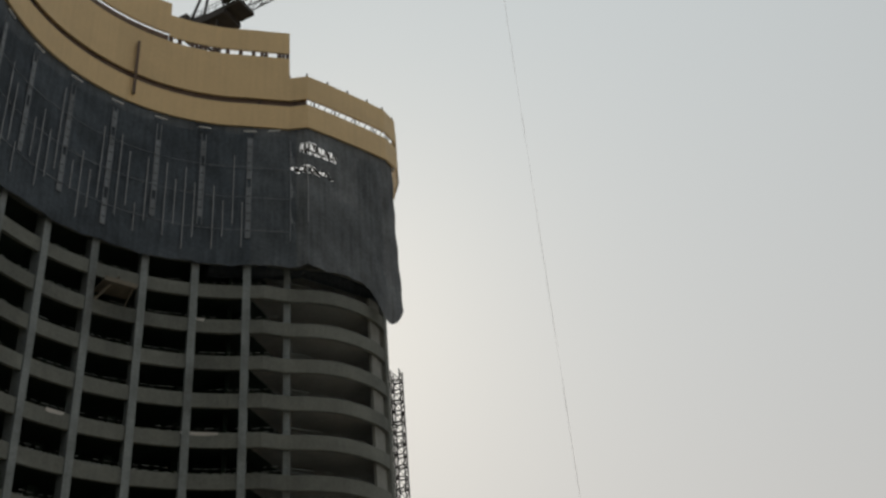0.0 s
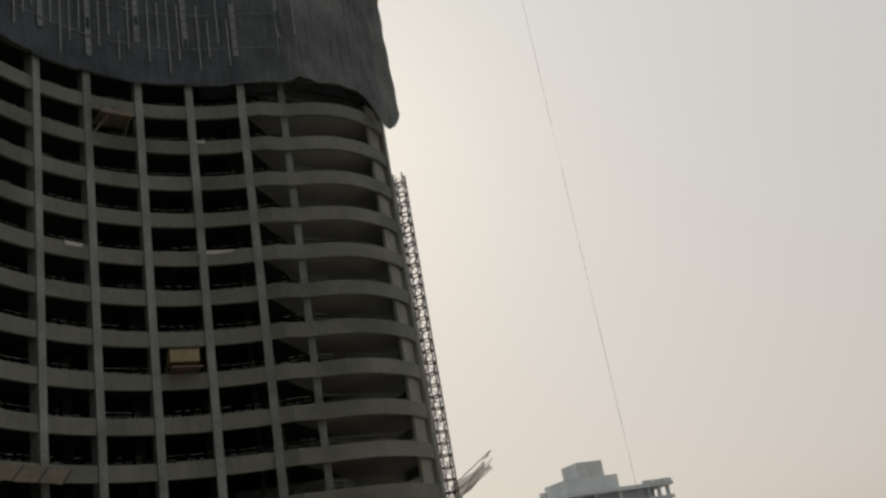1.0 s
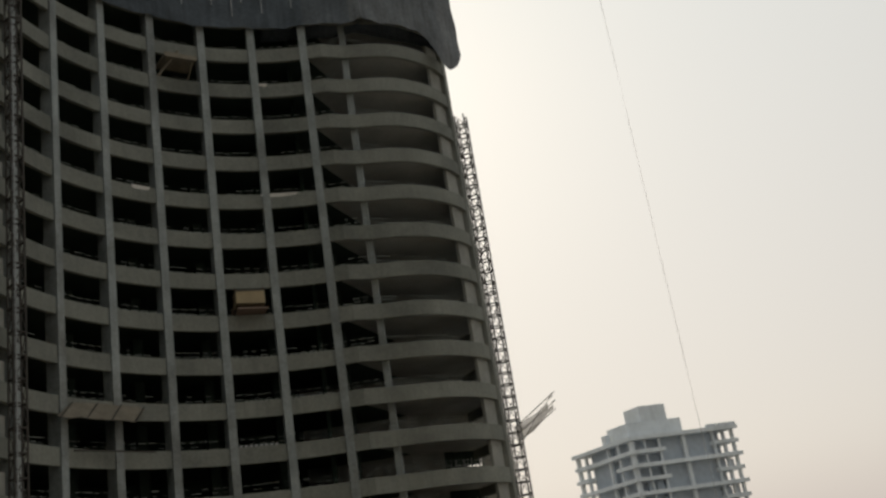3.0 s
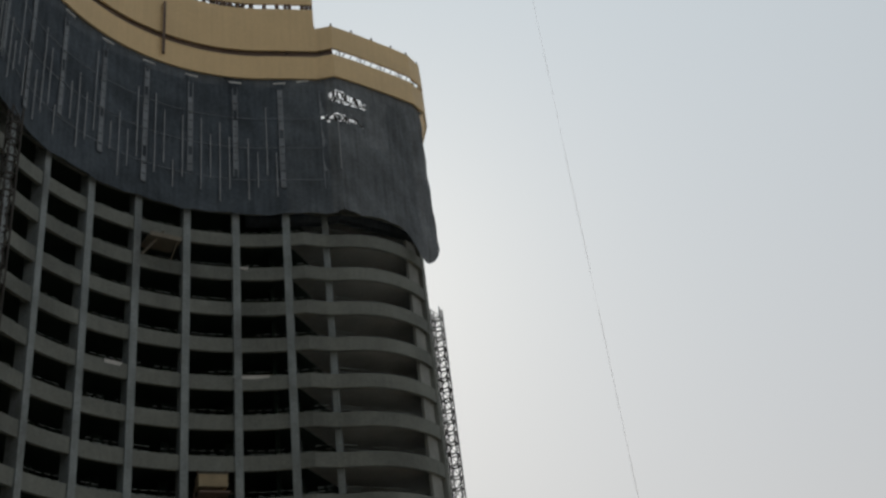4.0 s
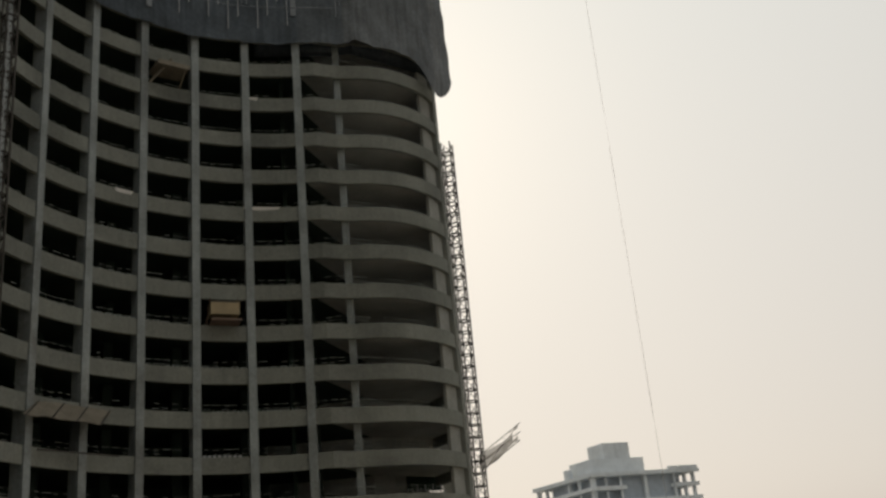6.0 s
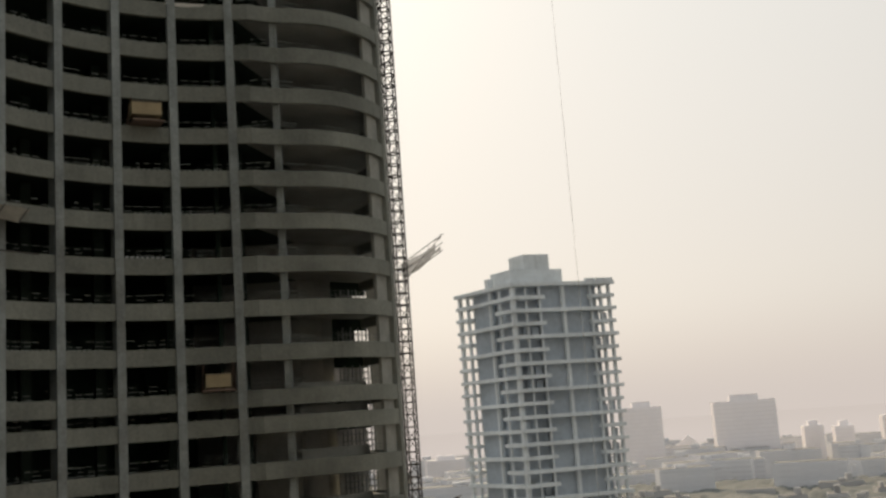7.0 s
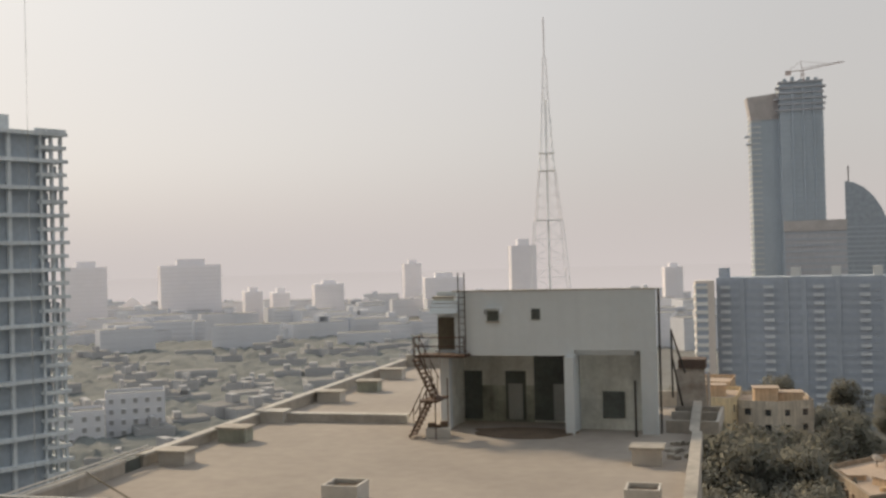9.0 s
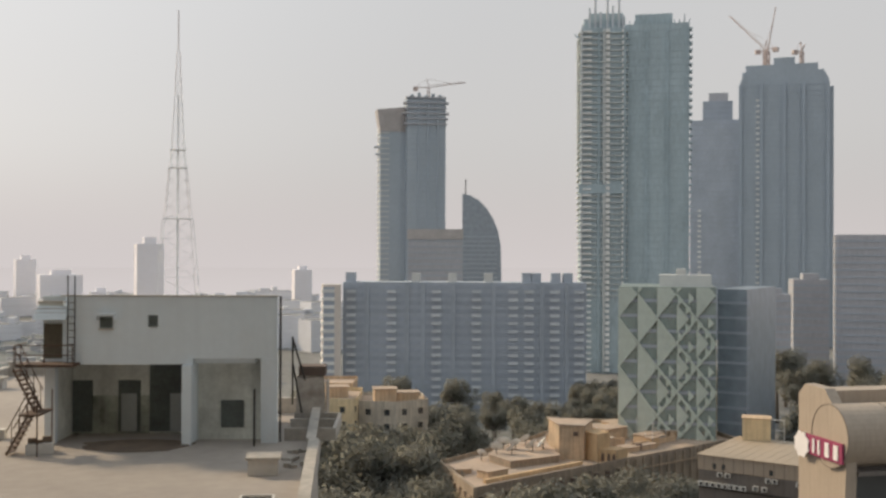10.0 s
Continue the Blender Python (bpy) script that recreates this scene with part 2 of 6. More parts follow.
        for (a, b) in zip(outer, inner):
            vs += [(a[0], a[1], z0), (a[0], a[1], z1), (b[0], b[1], z1), (b[0], b[1], z0)]
        fs = []
        for i in range(n - 1):
            k = 4 * i
            for j in range(4):
                fs.append((k + j, k + (j + 1) % 4, k + 4 + (j + 1) % 4, k + 4 + j))
        fs += [(3, 2, 1, 0), (4 * n - 4, 4 * n - 3, 4 * n - 2, 4 * n - 1)]
        return self.add(vs, fs)

    def bar(self, a, b, r, sides=4):
        """A straight rod from a to b."""
        a, b = Vector(a), Vector(b)
        d = (b - a).normalized()
        u = d.cross(Vector((0, 0, 1)) if abs(d.z) < 0.9 else Vector((1, 0, 0))).normalized()
        w = d.cross(u)
        ring = [u * math.cos(2 * math.pi * (i + 0.5) / sides) * r + w * math.sin(2 * math.pi * (i + 0.5) / sides) * r for i in range(sides)]
        return self.add([tuple(a + q) for q in ring] + [tuple(b + q) for q in ring],
                        [tuple(range(sides)), tuple(range(2 * sides - 1, sides - 1, -1))] + [(i, sides + i, sides + (i + 1) % sides, (i + 1) % sides) for i in range(sides)])

    def data(self, name, material):
        me = bpy.data.meshes.new(name)
        me.from_pydata([tuple(p) for p in self.v], [], self.f)
        bm = bmesh.new()
        bm.from_mesh(me)
        bmesh.ops.recalc_face_normals(bm, faces=bm.faces)
        bm.to_mesh(me)
        bm.free()
        me.materials.append(material)
        return me


def part(name, m, material, parent, label=""):
    """One mesh under a thing or under a part; m is a Mesh or ready mesh data, in the parent's own space."""
    ob = new(name, m.data(name, material) if isinstance(m, Mesh) else m)
    ob.parent = parent
    return tagged(ob, label)


def thing(name, at, label, category, group="", kind=""):
    e = new(name)
    e.matrix_world = at if isinstance(at, Matrix) else Matrix.Translation(at)
    e.empty_display_size = 0.3
    return tagged(e, label, category, group, kind)


def solo(name, m, material, label, category, group="", kind="", at=None):
    ob = new(name, m.data(name, material))
    if at is not None:
        ob.matrix_world = at
    return tagged(ob, label, category, group, kind)


def polar(az, d):
    return math.sin(radians(az)) * d, math.cos(radians(az)) * d


def z_at(el, d):
    return 58 + d * math.tan(radians(el))


# ---------------------------------------------------------------- ground
g = Mesh()
R0 = [0, 60, 140, 260, 420, 700, 1200, 2200, 4500]
SEG = 48
g.v = [(0, 0, 0)] + [(math.sin(2 * math.pi * i / SEG) * r, math.cos(2 * math.pi * i / SEG) * r, 0) for r in R0[1:] for i in range(SEG)]
g.f = [(0, 1 + i, 1 + (i + 1) % SEG) for i in range(SEG)]
for k in range(len(R0) - 2):
    a = 1 + k * SEG
    g.f += [(a + i, a + SEG + i, a + SEG + (i + 1) % SEG, a + (i + 1) % SEG) for i in range(SEG)]
M_GROUND = mat("dusty_city_ground", (0.20, 0.198, 0.19), 0.95, 0.3, 0.012, 0.2, 0.0, stain=(0.16, 0.165, 0.145))
solo("ground", g, M_GROUND, "dusty city ground with patches of green", "ground", kind="structure")

M_ACWS = mat("pale_plastic", (0.6, 0.6, 0.58), 0.6, 0.1, 1.0, 6.0, 0.0)
M_FROST = net_mat("frosted_screen", (0.46, 0.46, 0.43), 0.20, 0.6)
# Paler tone for the rounded end only: a brighter interior put into colour.
M_END_PALE = mat("lit_tone_end_interior", (0.46, 0.465, 0.44), 0.95, 0.12, 0.4, 4.0, 0.1, stain=(0.38, 0.385, 0.36))
M_INFILL = mat("grey_blockwork", (0.24, 0.245, 0.225), 0.95, 0.15, 0.8, 5.0, 0.1)

# ---------------------------------------------------------------- curved tower
CX, CY, CR = -54.13, 28.86, 20.37


def arc(deg, r=CR):
    return CX + r * math.cos(radians(deg)), CY + r * math.sin(radians(deg))


def spline(pts, n):
    out = []
    p = [pts[0]] + list(pts) + [pts[-1]]
    for i in range(1, len(p) - 2):
        for j in range(n):
            t = j / n
            a, b, c, d = p[i - 1], p[i], p[i + 1], p[i + 2]
            out.append(tuple(0.5 * (2 * b[k] + (c[k] - a[k]) * t + (2 * a[k] - 5 * b[k] + 4 * c[k] - d[k]) * t * t + (3 * b[k] - a[k] - 3 * c[k] + d[k]) * t ** 3) for k in (0, 1)))
    out.append(pts[-1])
    return out


LEFT_DEG, POST_DEG = 251.0, 138.0
FACE = [arc(LEFT_DEG - (LEFT_DEG - 144.0) * i / 40) for i in range(40)]
FACE += spline([arc(144.0), (-70.15, 42.97), (-69.1, 45.2), (-68.55, 47.6), (-68.75, 50.2), (-69.6, 52.7), (-71.4, 54.9), (-74.5, 56.4), (-80.5, 57.2)], 5)


def offset(path, d):
    """The plan line moved by d towards the open side (the camera's side)."""
    out = []
    for i, p in enumerate(path):
        a, b = path[max(0, i - 1)], path[min(len(path) - 1, i + 1)]
        tx, ty = b[0] - a[0], b[1] - a[1]
        s = math.hypot(tx, ty)
        out.append((p[0] + ty / s * d, p[1] - tx / s * d))
    return out


ROW_0, ROW_H = 106.61, 3.524


def row_z(k):
    """The middle of the beam of storey k, counted down from the edge of the net."""
    return ROW_0 - ROW_H * k


ROWS = [row_z(k) for k in range(-4, 14)] + [58.72] + [55.2 - 3.6 * j for j in range(15)]
COL_DEG = [251.20, 238.40, 225.50, 212.83, 199.38, 186.45, 173.71, 161.21, 148.37]
tower = thing("tower_building", (0, 0, 0), "unfinished curved concrete high-rise with open floors and dark netting", "building")
IN_FACE = offset(FACE, -0.35)
BACK = [arc(a, CR + 13) for a in range(140, 252, 8)]
for z in ROWS:
    n_ = len(FACE) if z < 112 else 42
    part("spandrel_beam", Mesh().band(FACE[:n_], IN_FACE[:n_], z - 0.64, z + 0.64), M_CONC, tower)
    if z < 112:
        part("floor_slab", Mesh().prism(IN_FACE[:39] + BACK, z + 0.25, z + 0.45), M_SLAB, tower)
        part("end_slab", Mesh().prism(IN_FACE[38:] + BACK[:2][::-1], z + 0.25, z + 0.45), M_END_PALE, tower, "slab at the rounded end, painted pale as if lit")
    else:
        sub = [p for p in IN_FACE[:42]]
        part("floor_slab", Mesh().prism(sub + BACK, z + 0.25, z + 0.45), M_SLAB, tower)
TOP = 124.7
for d in COL_DEG:
    p0, p1 = arc(d - 0.92, CR - 0.13), arc(d + 0.92, CR - 0.13)
    q0, q1 = arc(d - 0.92, CR + 1.0), arc(d + 0.92, CR + 1.0)
    part("column", Mesh().prism([p0, p1, q1, q0], 0, TOP), M_COL, tower)
p = (-70.82, 43.36)
part("post", Mesh().box(-0.27, -0.27, 0, 0.27, 0.27, 118, pose(p[0], p[1], 0, 0, 0, POST_DEG)), M_COL, tower, "slender concrete post behind the beams")
for d in [d for d in COL_DEG if d > 140]:
    for r in (6.0,):
        c = arc(d, CR + r)
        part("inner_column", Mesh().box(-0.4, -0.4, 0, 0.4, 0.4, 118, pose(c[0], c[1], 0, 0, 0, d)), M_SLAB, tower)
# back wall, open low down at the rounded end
part("back_wall", Mesh().band([arc(a, CR + 12.6) for a in range(156, 252, 6)], [arc(a, CR + 12.9) for a in range(156, 252, 6)], 0, 118), M_DARK, tower, "blockwork wall deep inside, coloured as if in shade")
BW = [arc(157, CR + 12.6), arc(151, CR + 12.6), arc(145, CR + 12.6), arc(140, CR + 12.6), (-79.6, 52.4)]
BW_UP = BW + [(-79.2, 55.6), (-79.4, 57.5), (-77.4, 58.7)]
BW_LOW = BW + [(-79.3, 53.4)]
BW_END = [(-79.4, 57.5), (-78.4, 58.1), (-77.4, 58.7)]
for line, z0, z1 in ((BW_UP, 72.0, 112.0), (BW_LOW, 0.0, 71.996), (BW_END, 0.0, 71.996)):
    part("back_wall", Mesh().band(line, offset(line, -0.25), z0, z1), M_END_PALE, tower)
BW2 = [(-79.3, 53.43), (-79.4, 57.47)]
WB_UP = Mesh().bar((0, 0, 0.45), (0, 0, 2.6), 0.06).data("window_bar", M_RAILD)
WB_FLAT = Mesh().bar((0, 0, 0), (-0.4, 3.9, 0), 0.07).data("window_transom", M_RAILD)
for z in ROWS[15:27]:
    mezz = abs(z - ROWS[18]) < 0.1
    top, low_ = (z + 2.15, z + 1.35) if mezz else (z + 3.9, z + (2.55 if z > 66 else 2.7))
    part("back_wall", Mesh().band(BW2, offset(BW2, -0.25), low_, top), M_DARK, tower)
    if z < 62.0:
        BW3 = [(-78.95, 53.1), (-79.1, 56.5)]
        part("screen_panel", Mesh().band(BW3, offset(BW3, -0.05), z + 0.45, low_ + 0.02), M_FROST, tower, "greyish translucent screen")
    else:
        half = [(-79.0, 53.3), (-79.05, 55.7)]
        part("back_wall", Mesh().band(half, offset(half, -0.2), z + 0.45, z + 2.75), M_DARK, tower)
    for t in range(9):
        ob = part("window_bar", WB_UP, None, tower)
        ob.location = (-78.5 - 0.05 * t, 53.5 + 0.48 * t, z)
    for h in (1.05, 1.6, 2.2):
        ob = part("window_transom", WB_FLAT, None, tower)
        ob.location = (-78.5, 53.5, z + h)
for z in ROWS[19:26]:
    part("partition_wall", Mesh().band([arc(a, CR + 6.5) for a in (147, 144, 141, 139)], [arc(a, CR + 6.7) for a in (147, 144, 141, 139)], z + 0.45, z + 2.9), M_INFILL, tower)
    part("pale_post", Mesh().box(-0.22, -0.12, z + 0.45, 0.22, 0.12, z + 2.6, pose(*arc(149.6, CR + 2.2), 0, 0, 0, 60)), M_COL, tower)
INW = [q for q in IN_FACE if 51.3 < q[1] < 54.2]
part("inner_wall", Mesh().band(INW, offset(INW, -0.3), 0, 108.5), M_INFILL, tower, "grey concrete wall behind the beams at the rounded end")
for z in ROWS[15:26]:
    fr = Mesh()
    for t in (0.0, 0.33, 0.66, 1.0):
        x, y = -78.6 + 0.6 * t, 54.1 + 2.2 * t
        fr.bar((x, y, z + 0.45), (x, y, z + 2.9), 0.06)
    for h in (1.0, 1.7, 2.3):
        fr.bar((-78.6, 54.1, z + h), (-78.0, 56.3, z + h), 0.045)
    part("scaffold_frame", fr, M_PIPE, tower)
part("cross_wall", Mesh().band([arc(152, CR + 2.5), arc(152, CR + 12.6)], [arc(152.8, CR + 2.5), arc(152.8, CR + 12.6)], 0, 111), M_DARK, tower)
END = [q for q in offset(FACE, 0.06) if q[1] > 53.3 and q[0] > -75.0]
part("end_wall", Mesh().band(END, offset(END, -0.4), 0, 110), M_CONC, tower, "grey concrete wall round the end")

for z in ROWS[17:26]:
    LW = [q for q in offset(FACE, -2.6) if 45.0 < q[1] < 52.0]
    part("low_wall", Mesh().band(LW, offset(LW, -0.15), z + 0.45, z + 1.1 + 0.25 * (int(z) % 3)), M_INFILL, tower)
BATTEN = Mesh().box(-0.12, -0.05, 0, 0.12, 0.05, 0.22).data("batten", M_PIPE)

# guard rails behind the beams
RAIL = [arc(LEFT_DEG - (LEFT_DEG - 140.0) * i / 52, CR + 0.9) for i in range(53)]
RAIL += [q for q in offset(FACE, -1.2) if 46.0 < q[1] < 53.0]
m = Mesh()
for z in ROWS[3:28]:
    rr_ = random.Random(int(z * 100))
    for h in (0.75, 1.05, 1.4):
        for a, b in zip(RAIL[:-1], RAIL[1:]):
            if rr_.random() < 0.22:
                continue
            t0, t1 = rr_.uniform(0.0, 0.3), rr_.uniform(0.6, 1.0)
            dz = rr_.uniform(-0.05, 0.03)
            m.bar((a[0] + (b[0] - a[0]) * t0, a[1] + (b[1] - a[1]) * t0, z + h + dz), (a[0] + (b[0] - a[0]) * t1, a[1] + (b[1] - a[1]) * t1, z + h + dz), 0.03)
tagged(part("guard_rail", m, M_RAILD, tower), "broken runs of dull guard rail on the open floors", kind="stuff")


def az_deg(x, y):
    return math.degrees(math.atan2(x, y))


# safety net round the upper floors
CROWN = [arc(LEFT_DEG - (LEFT_DEG - 150.0) * i / 39, CR - 1.0) for i in range(40)]     # line of the formwork, with a kink before the rounded end
CROWN += [(-69.0, 42.45), (-67.75, 43.8), (-67.66, 46.3), (-67.68, 48.8), (-67.72, 51.3), (-67.85, 53.4), (-68.7, 55.4), (-70.6, 57.05), (-73.3, 58.35), (-77.8, 59.5)]
YEL = CROWN
YIN = offset(CROWN, -0.2)
NET0 = offset(CROWN, -0.35)[:-3]
NETP = NET0[:39]
for a, b in zip(NET0[39:-1], NET0[40:]):
    NETP += [(a[0] + (b[0] - a[0]) * k / 5, a[1] + (b[1] - a[1]) * k / 5) for k in range(5)]
net, net_mid, net_end = Mesh(), Mesh(), Mesh()
NZ = 56
cnt = len(NETP)
for i, q in enumerate(NETP):
    low = max(0.0, min(1.0, (q[1] - 49.8) / 3.2))
    zb = 109.03 + (0.12 * math.sin(i * 0.8) + 0.08 * math.sin(i * 2.1)) * (1 - low) - 3.9 * low * low * (3 - 2 * low)
    if q[1] > 52.4:
        zb += 3.0 * ((q[1] - 52.4) / 2.65) ** 2
    for k in range(NZ + 1):
        z = zb + (125.33 - zb) * k / NZ
        flare = 0.30 * low * max(0.0, 1 - (z - zb) / 9.0)
        n = offset(NETP, 0.05 * math.sin(i * 0.9 + k * 0.5) + flare)[i]
        net.v.append((n[0], n[1], z))
for i in range(cnt - 1):
    for k in range(NZ):
        x, y, z = net.v[i * (NZ + 1) + k]
        az = math.degrees(math.atan2(x, y))
        if -57.7 < az < -55.4 and 121.83 - 0.12 * (az + 57.7) < z < 123.23 - 0.25 * (az + 57.7):
            continue
        if -59.0 < az < -55.6 and 119.48 < z < 120.28 - 0.15 * abs(az + 57.2) and (i * 7 + k) % 5:
            continue
        if -58.95 < az < -58.5 and 118.13 < z < 119.13:
            continue
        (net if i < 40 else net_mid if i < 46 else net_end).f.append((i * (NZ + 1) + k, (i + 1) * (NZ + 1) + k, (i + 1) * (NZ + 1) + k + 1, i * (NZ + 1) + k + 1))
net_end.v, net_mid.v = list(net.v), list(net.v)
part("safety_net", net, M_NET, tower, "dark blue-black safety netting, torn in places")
part("safety_net", net_mid, M_NETM, tower, "blue-grey safety netting, paled as by glare")
part("safety_net", net_end, M_NETG, tower, "safety netting round the end, greyed as by glare")
part("roof_slab", Mesh().prism(IN_FACE[:42] + BACK, 124.43, 124.73), M_SLAB, tower)
# unseen net layers added to stop sky light showing through
inn = Mesh()
NZ = 30
zs = [109.03 + (125.33 - 109.03) * i / NZ for i in range(NZ + 1)]
IP = offset(CROWN, -1.9)[36:-3]
for q in IP:
    inn.v += [(q[0], q[1], z) for z in zs]
for i in range(len(IP) - 1):
    for k in range(NZ):
        x, y, z = inn.v[i * (NZ + 1) + k]
        if -60.2 < az_deg(x, y) < -54.6 and z > 118.73:
            continue
        inn.f.append((i * (NZ + 1) + k, (i + 1) * (NZ + 1) + k, (i + 1) * (NZ + 1) + k + 1, i * (NZ + 1) + k + 1))
part("inner_net", inn, M_NET, tower)
inn2 = Mesh()
inn2.v, inn2.f = [(v[0] - 0.8, v[1] + 0.1, v[2]) for v in inn.v], list(inn.f)
part("inner_net", inn2, M_NET, tower)
# lattice girders that show through the tears
GIR = [q for q in offset(NETP, -0.5) if -60 < math.degrees(math.atan2(q[0], q[1])) < -55]
for z0, z1 in ((121.83, 123.63), (119.63, 120.73), (118.13, 119.43)):
    gm = Mesh()
    for zz in (z0, (z0 + z1) / 2, z1):
        gm.bar((*GIR[0], zz), (*GIR[len(GIR) // 2], zz), 0.07).bar((*GIR[len(GIR) // 2], zz), (*GIR[-1], zz - 0.1), 0.07)
    for k, (a, b) in enumerate(zip(GIR[:-1], GIR[1:])):
        gm.bar((*a, z0), (*a, z1), 0.05)
        gm.bar((*a, z0 if k % 2 else z1), (*b, z1 if k % 2 else z0), 0.06)
        if k % 3 == 0:
            gm.bar((*a, z1), (*b, z0 + 0.5 * (z1 - z0)), 0.1)
    part("lattice_girder", gm, M_STEEL, tower, "dark lattice girder behind the torn net")
# added strips imitating columns seen through the net, and scaffold pipes just behind it
OUT = offset(CROWN, -0.15)
for d in COL_DEG + [139.0]:
    lad_ = Mesh()
    a, b = (arc(d - 0.62, CR - 0.78), arc(d + 0.62, CR - 0.78)) if d > 140 else ((-69.2, 42.7), (-69.0, 43.05))
    top, low_ = 123.53, 110.63 + 1.2 * (int(d) % 3)
    for q in (a, b):
        lad_.bar((q[0], q[1], low_), (q[0], q[1], top), 0.05)
    z = low_
    k = 0
    while z < top - 0.9:
        h = 0.75 + 0.22 * (k % 2)
        if (k + int(d)) % 7:
            lad_.add([(a[0], a[1], z), (b[0], b[1], z), (b[0], b[1], z + h), (a[0], a[1], z + h), (a[0] - 0.04, a[1] + 0.02, z), (b[0] - 0.04, b[1] + 0.02, z), (b[0] - 0.04, b[1] + 0.02, z + h), (a[0] - 0.04, a[1] + 0.02, z + h)], [(0, 1, 2, 3), (7, 6, 5, 4), (0, 4, 5, 1), (3, 2, 6, 7)])
        z += h + 0.12
        k += 1
    part("climbing_strip", lad_, M_STRIP, tower, "dull grey strip over the net, imitating a column behind it")
for i in range(1, 42):
    if i % 5 == 0:
        continue
    q = OUT[i]
    z0 = 110.13 + (i * 37 % 11) * 0.35
    part("scaffold_pipe", Mesh().bar((q[0], q[1], z0), (q[0], q[1], min(122.53, z0 + 3 + (i * 53 % 7))), 0.05), M_PIPE, tower)
for z in (112.7, 116.4, 119.9):
    led = Mesh()
    for a, b in zip(OUT[:40], OUT[1:41]):
        led.bar((a[0], a[1], z), (b[0], b[1], z), 0.03)
    part("scaffold_ledger", led, M_STRIP, tower)
for d in COL_DEG[2:] + [141.5]:
    x, y = arc(d, CR - 1.06)
    part("drip_plate", Mesh().box(-0.6, -0.05, 124.05, 0.6, 0.05, 124.17, pose(x, y, 0, 0, 0, d + 90)), M_ACWS, tower, "small white plate under the formwork")

# yellow formwork bands


def az_of(p):
    return math.degrees(math.atan2(p[0], p[1]))


def bands(i0, i1, z0, z1, step=3, name="formwork_panel"):
    for i in range(i0, i1, step):
        j = min(i + step, i1)
        part(name, Mesh().band(YEL[i:j + 1], YIN[i:j + 1], z0, z1), M_YEL, tower)


I_STEP = min(range(len(YEL)), key=lambda i: abs(az_of(YEL[i]) + 58.5) + (0 if i > 20 else 99))
I_LEFT = min(range(len(YEL)), key=lambda i: abs(az_of(YEL[i]) + 67.3) + (0 if i > 20 else 99))
I_END = len(YEL) - 1
bands(0, I_END, 124.88, 127.73)
bands(0, I_STEP, 128.53, 134.2)
bands(I_STEP, I_END, 128.53, 131.53)
bands(I_LEFT, I_STEP, 134.9, 137.8)
bands(0, I_LEFT, 135.3, 139.4)
REC = offset(CROWN, -0.35)
part("channel", Mesh().band(REC[:I_STEP + 2], offset(CROWN, -0.6)[:I_STEP + 2], 127.63, 129.43), M_BROWN, tower, "rusty recessed channel between the bands")
part("channel", Mesh().band(REC[:I_LEFT + 1], offset(CROWN, -0.6)[:I_LEFT + 1], 134.1, 135.25), M_BROWN, tower)
rs = random.Random(17)
for i in range(I_LEFT, I_STEP):                      # broken studs in the open slit
    a, b = Vector(YIN[i]), Vector(YIN[i + 1])
    n_st = max(2, int((b - a).length / 0.42))
    for k in range(n_st):
        if rs.random() < 0.55:
            q = a.lerp(b, (k + 0.5) / n_st)
            part("stud", Mesh().box(-0.15, -0.15, 134.1, 0.15, 0.15, 134.95, pose(q.x, q.y, 0, 0, 0, rs.uniform(0, 40))), M_BROWN, tower)
for i in range(I_STEP - 1, I_END - 1):
    a, b = Vector((*YIN[i], 0)), Vector((*YIN[i + 1], 0))
    for k in range(3):
        p0, p1 = a.lerp(b, k / 3), a.lerp(b, (k + 1) / 3)
        part("truss_strut", Mesh().bar((p0.x - 0.3, p0.y + 0.1, 127.43), (p1.x - 0.3, p1.y + 0.1, 129.03), 0.055), M_STEEL, tower)
        if k == 1:
            part("truss_strut", Mesh().bar((p0.x, p0.y, 127.43), (p0.x, p0.y, 129.03), 0.07), M_STEEL, tower)
    part("tie_rod", Mesh().bar((a.x, a.y, 131.43), (a.x, a.y, 132.03), 0.1), M_BROWN, tower)
    part("truss_chord", Mesh().bar((a.x - 0.3, a.y + 0.1, 128.18), (b.x - 0.3, b.y + 0.1, 128.18), 0.05), M_STEEL, tower)
q = [0.5 * (a + b) for a, b in zip(YEL[I_LEFT - 4], YEL[I_LEFT - 3])]
part("bracket_post", Mesh().box(-0.13, -0.2, 125.73, 0.13, 0.1, 132.3, pose(q[0] + 0.2, q[1], 0, 0, 0, 70)), M_BROWN, tower)

# plywood boxes hung in two bays, outrigger, canopy and small rubbish on the beams


def in_bay(deg, z, r=CR - 0.1):
    x, y = arc(deg, r)
    return pose(x, y, z, 0, 0, deg + 90)


def loading_box(deg, z, label, w=1.15, top=2.4):
    b = thing("loading_platform", in_bay(deg, z), label, "loading platform")
    part("box", Mesh().box(-w, -0.9, top - 1.0, w, 0.7, top), M_PLY, b)
    part("lid", Mesh().box(-w - 0.05, -0.95, top, w + 0.05, 0.75, top + 0.06), M_PLYD, b)
    part("deck", Mesh().box(-1.2, -1.2, 0.72, 1.2, 1.4, 0.84), M_BROWN, b)
    for x in (-1.3, 1.3):
        part("hanger", Mesh().bar((x, -1.0, 0.75), (x * 0.85, 0.2, 2.9), 0.05), M_RUST, b)
        part("leg", Mesh().bar((x * 0.9, -0.8, 0.75), (x * 0.9, -0.8, 1.3), 0.05), M_RUST, b)


loading_box(167.5, row_z(7), "tan plywood box on a loading platform in an open bay")
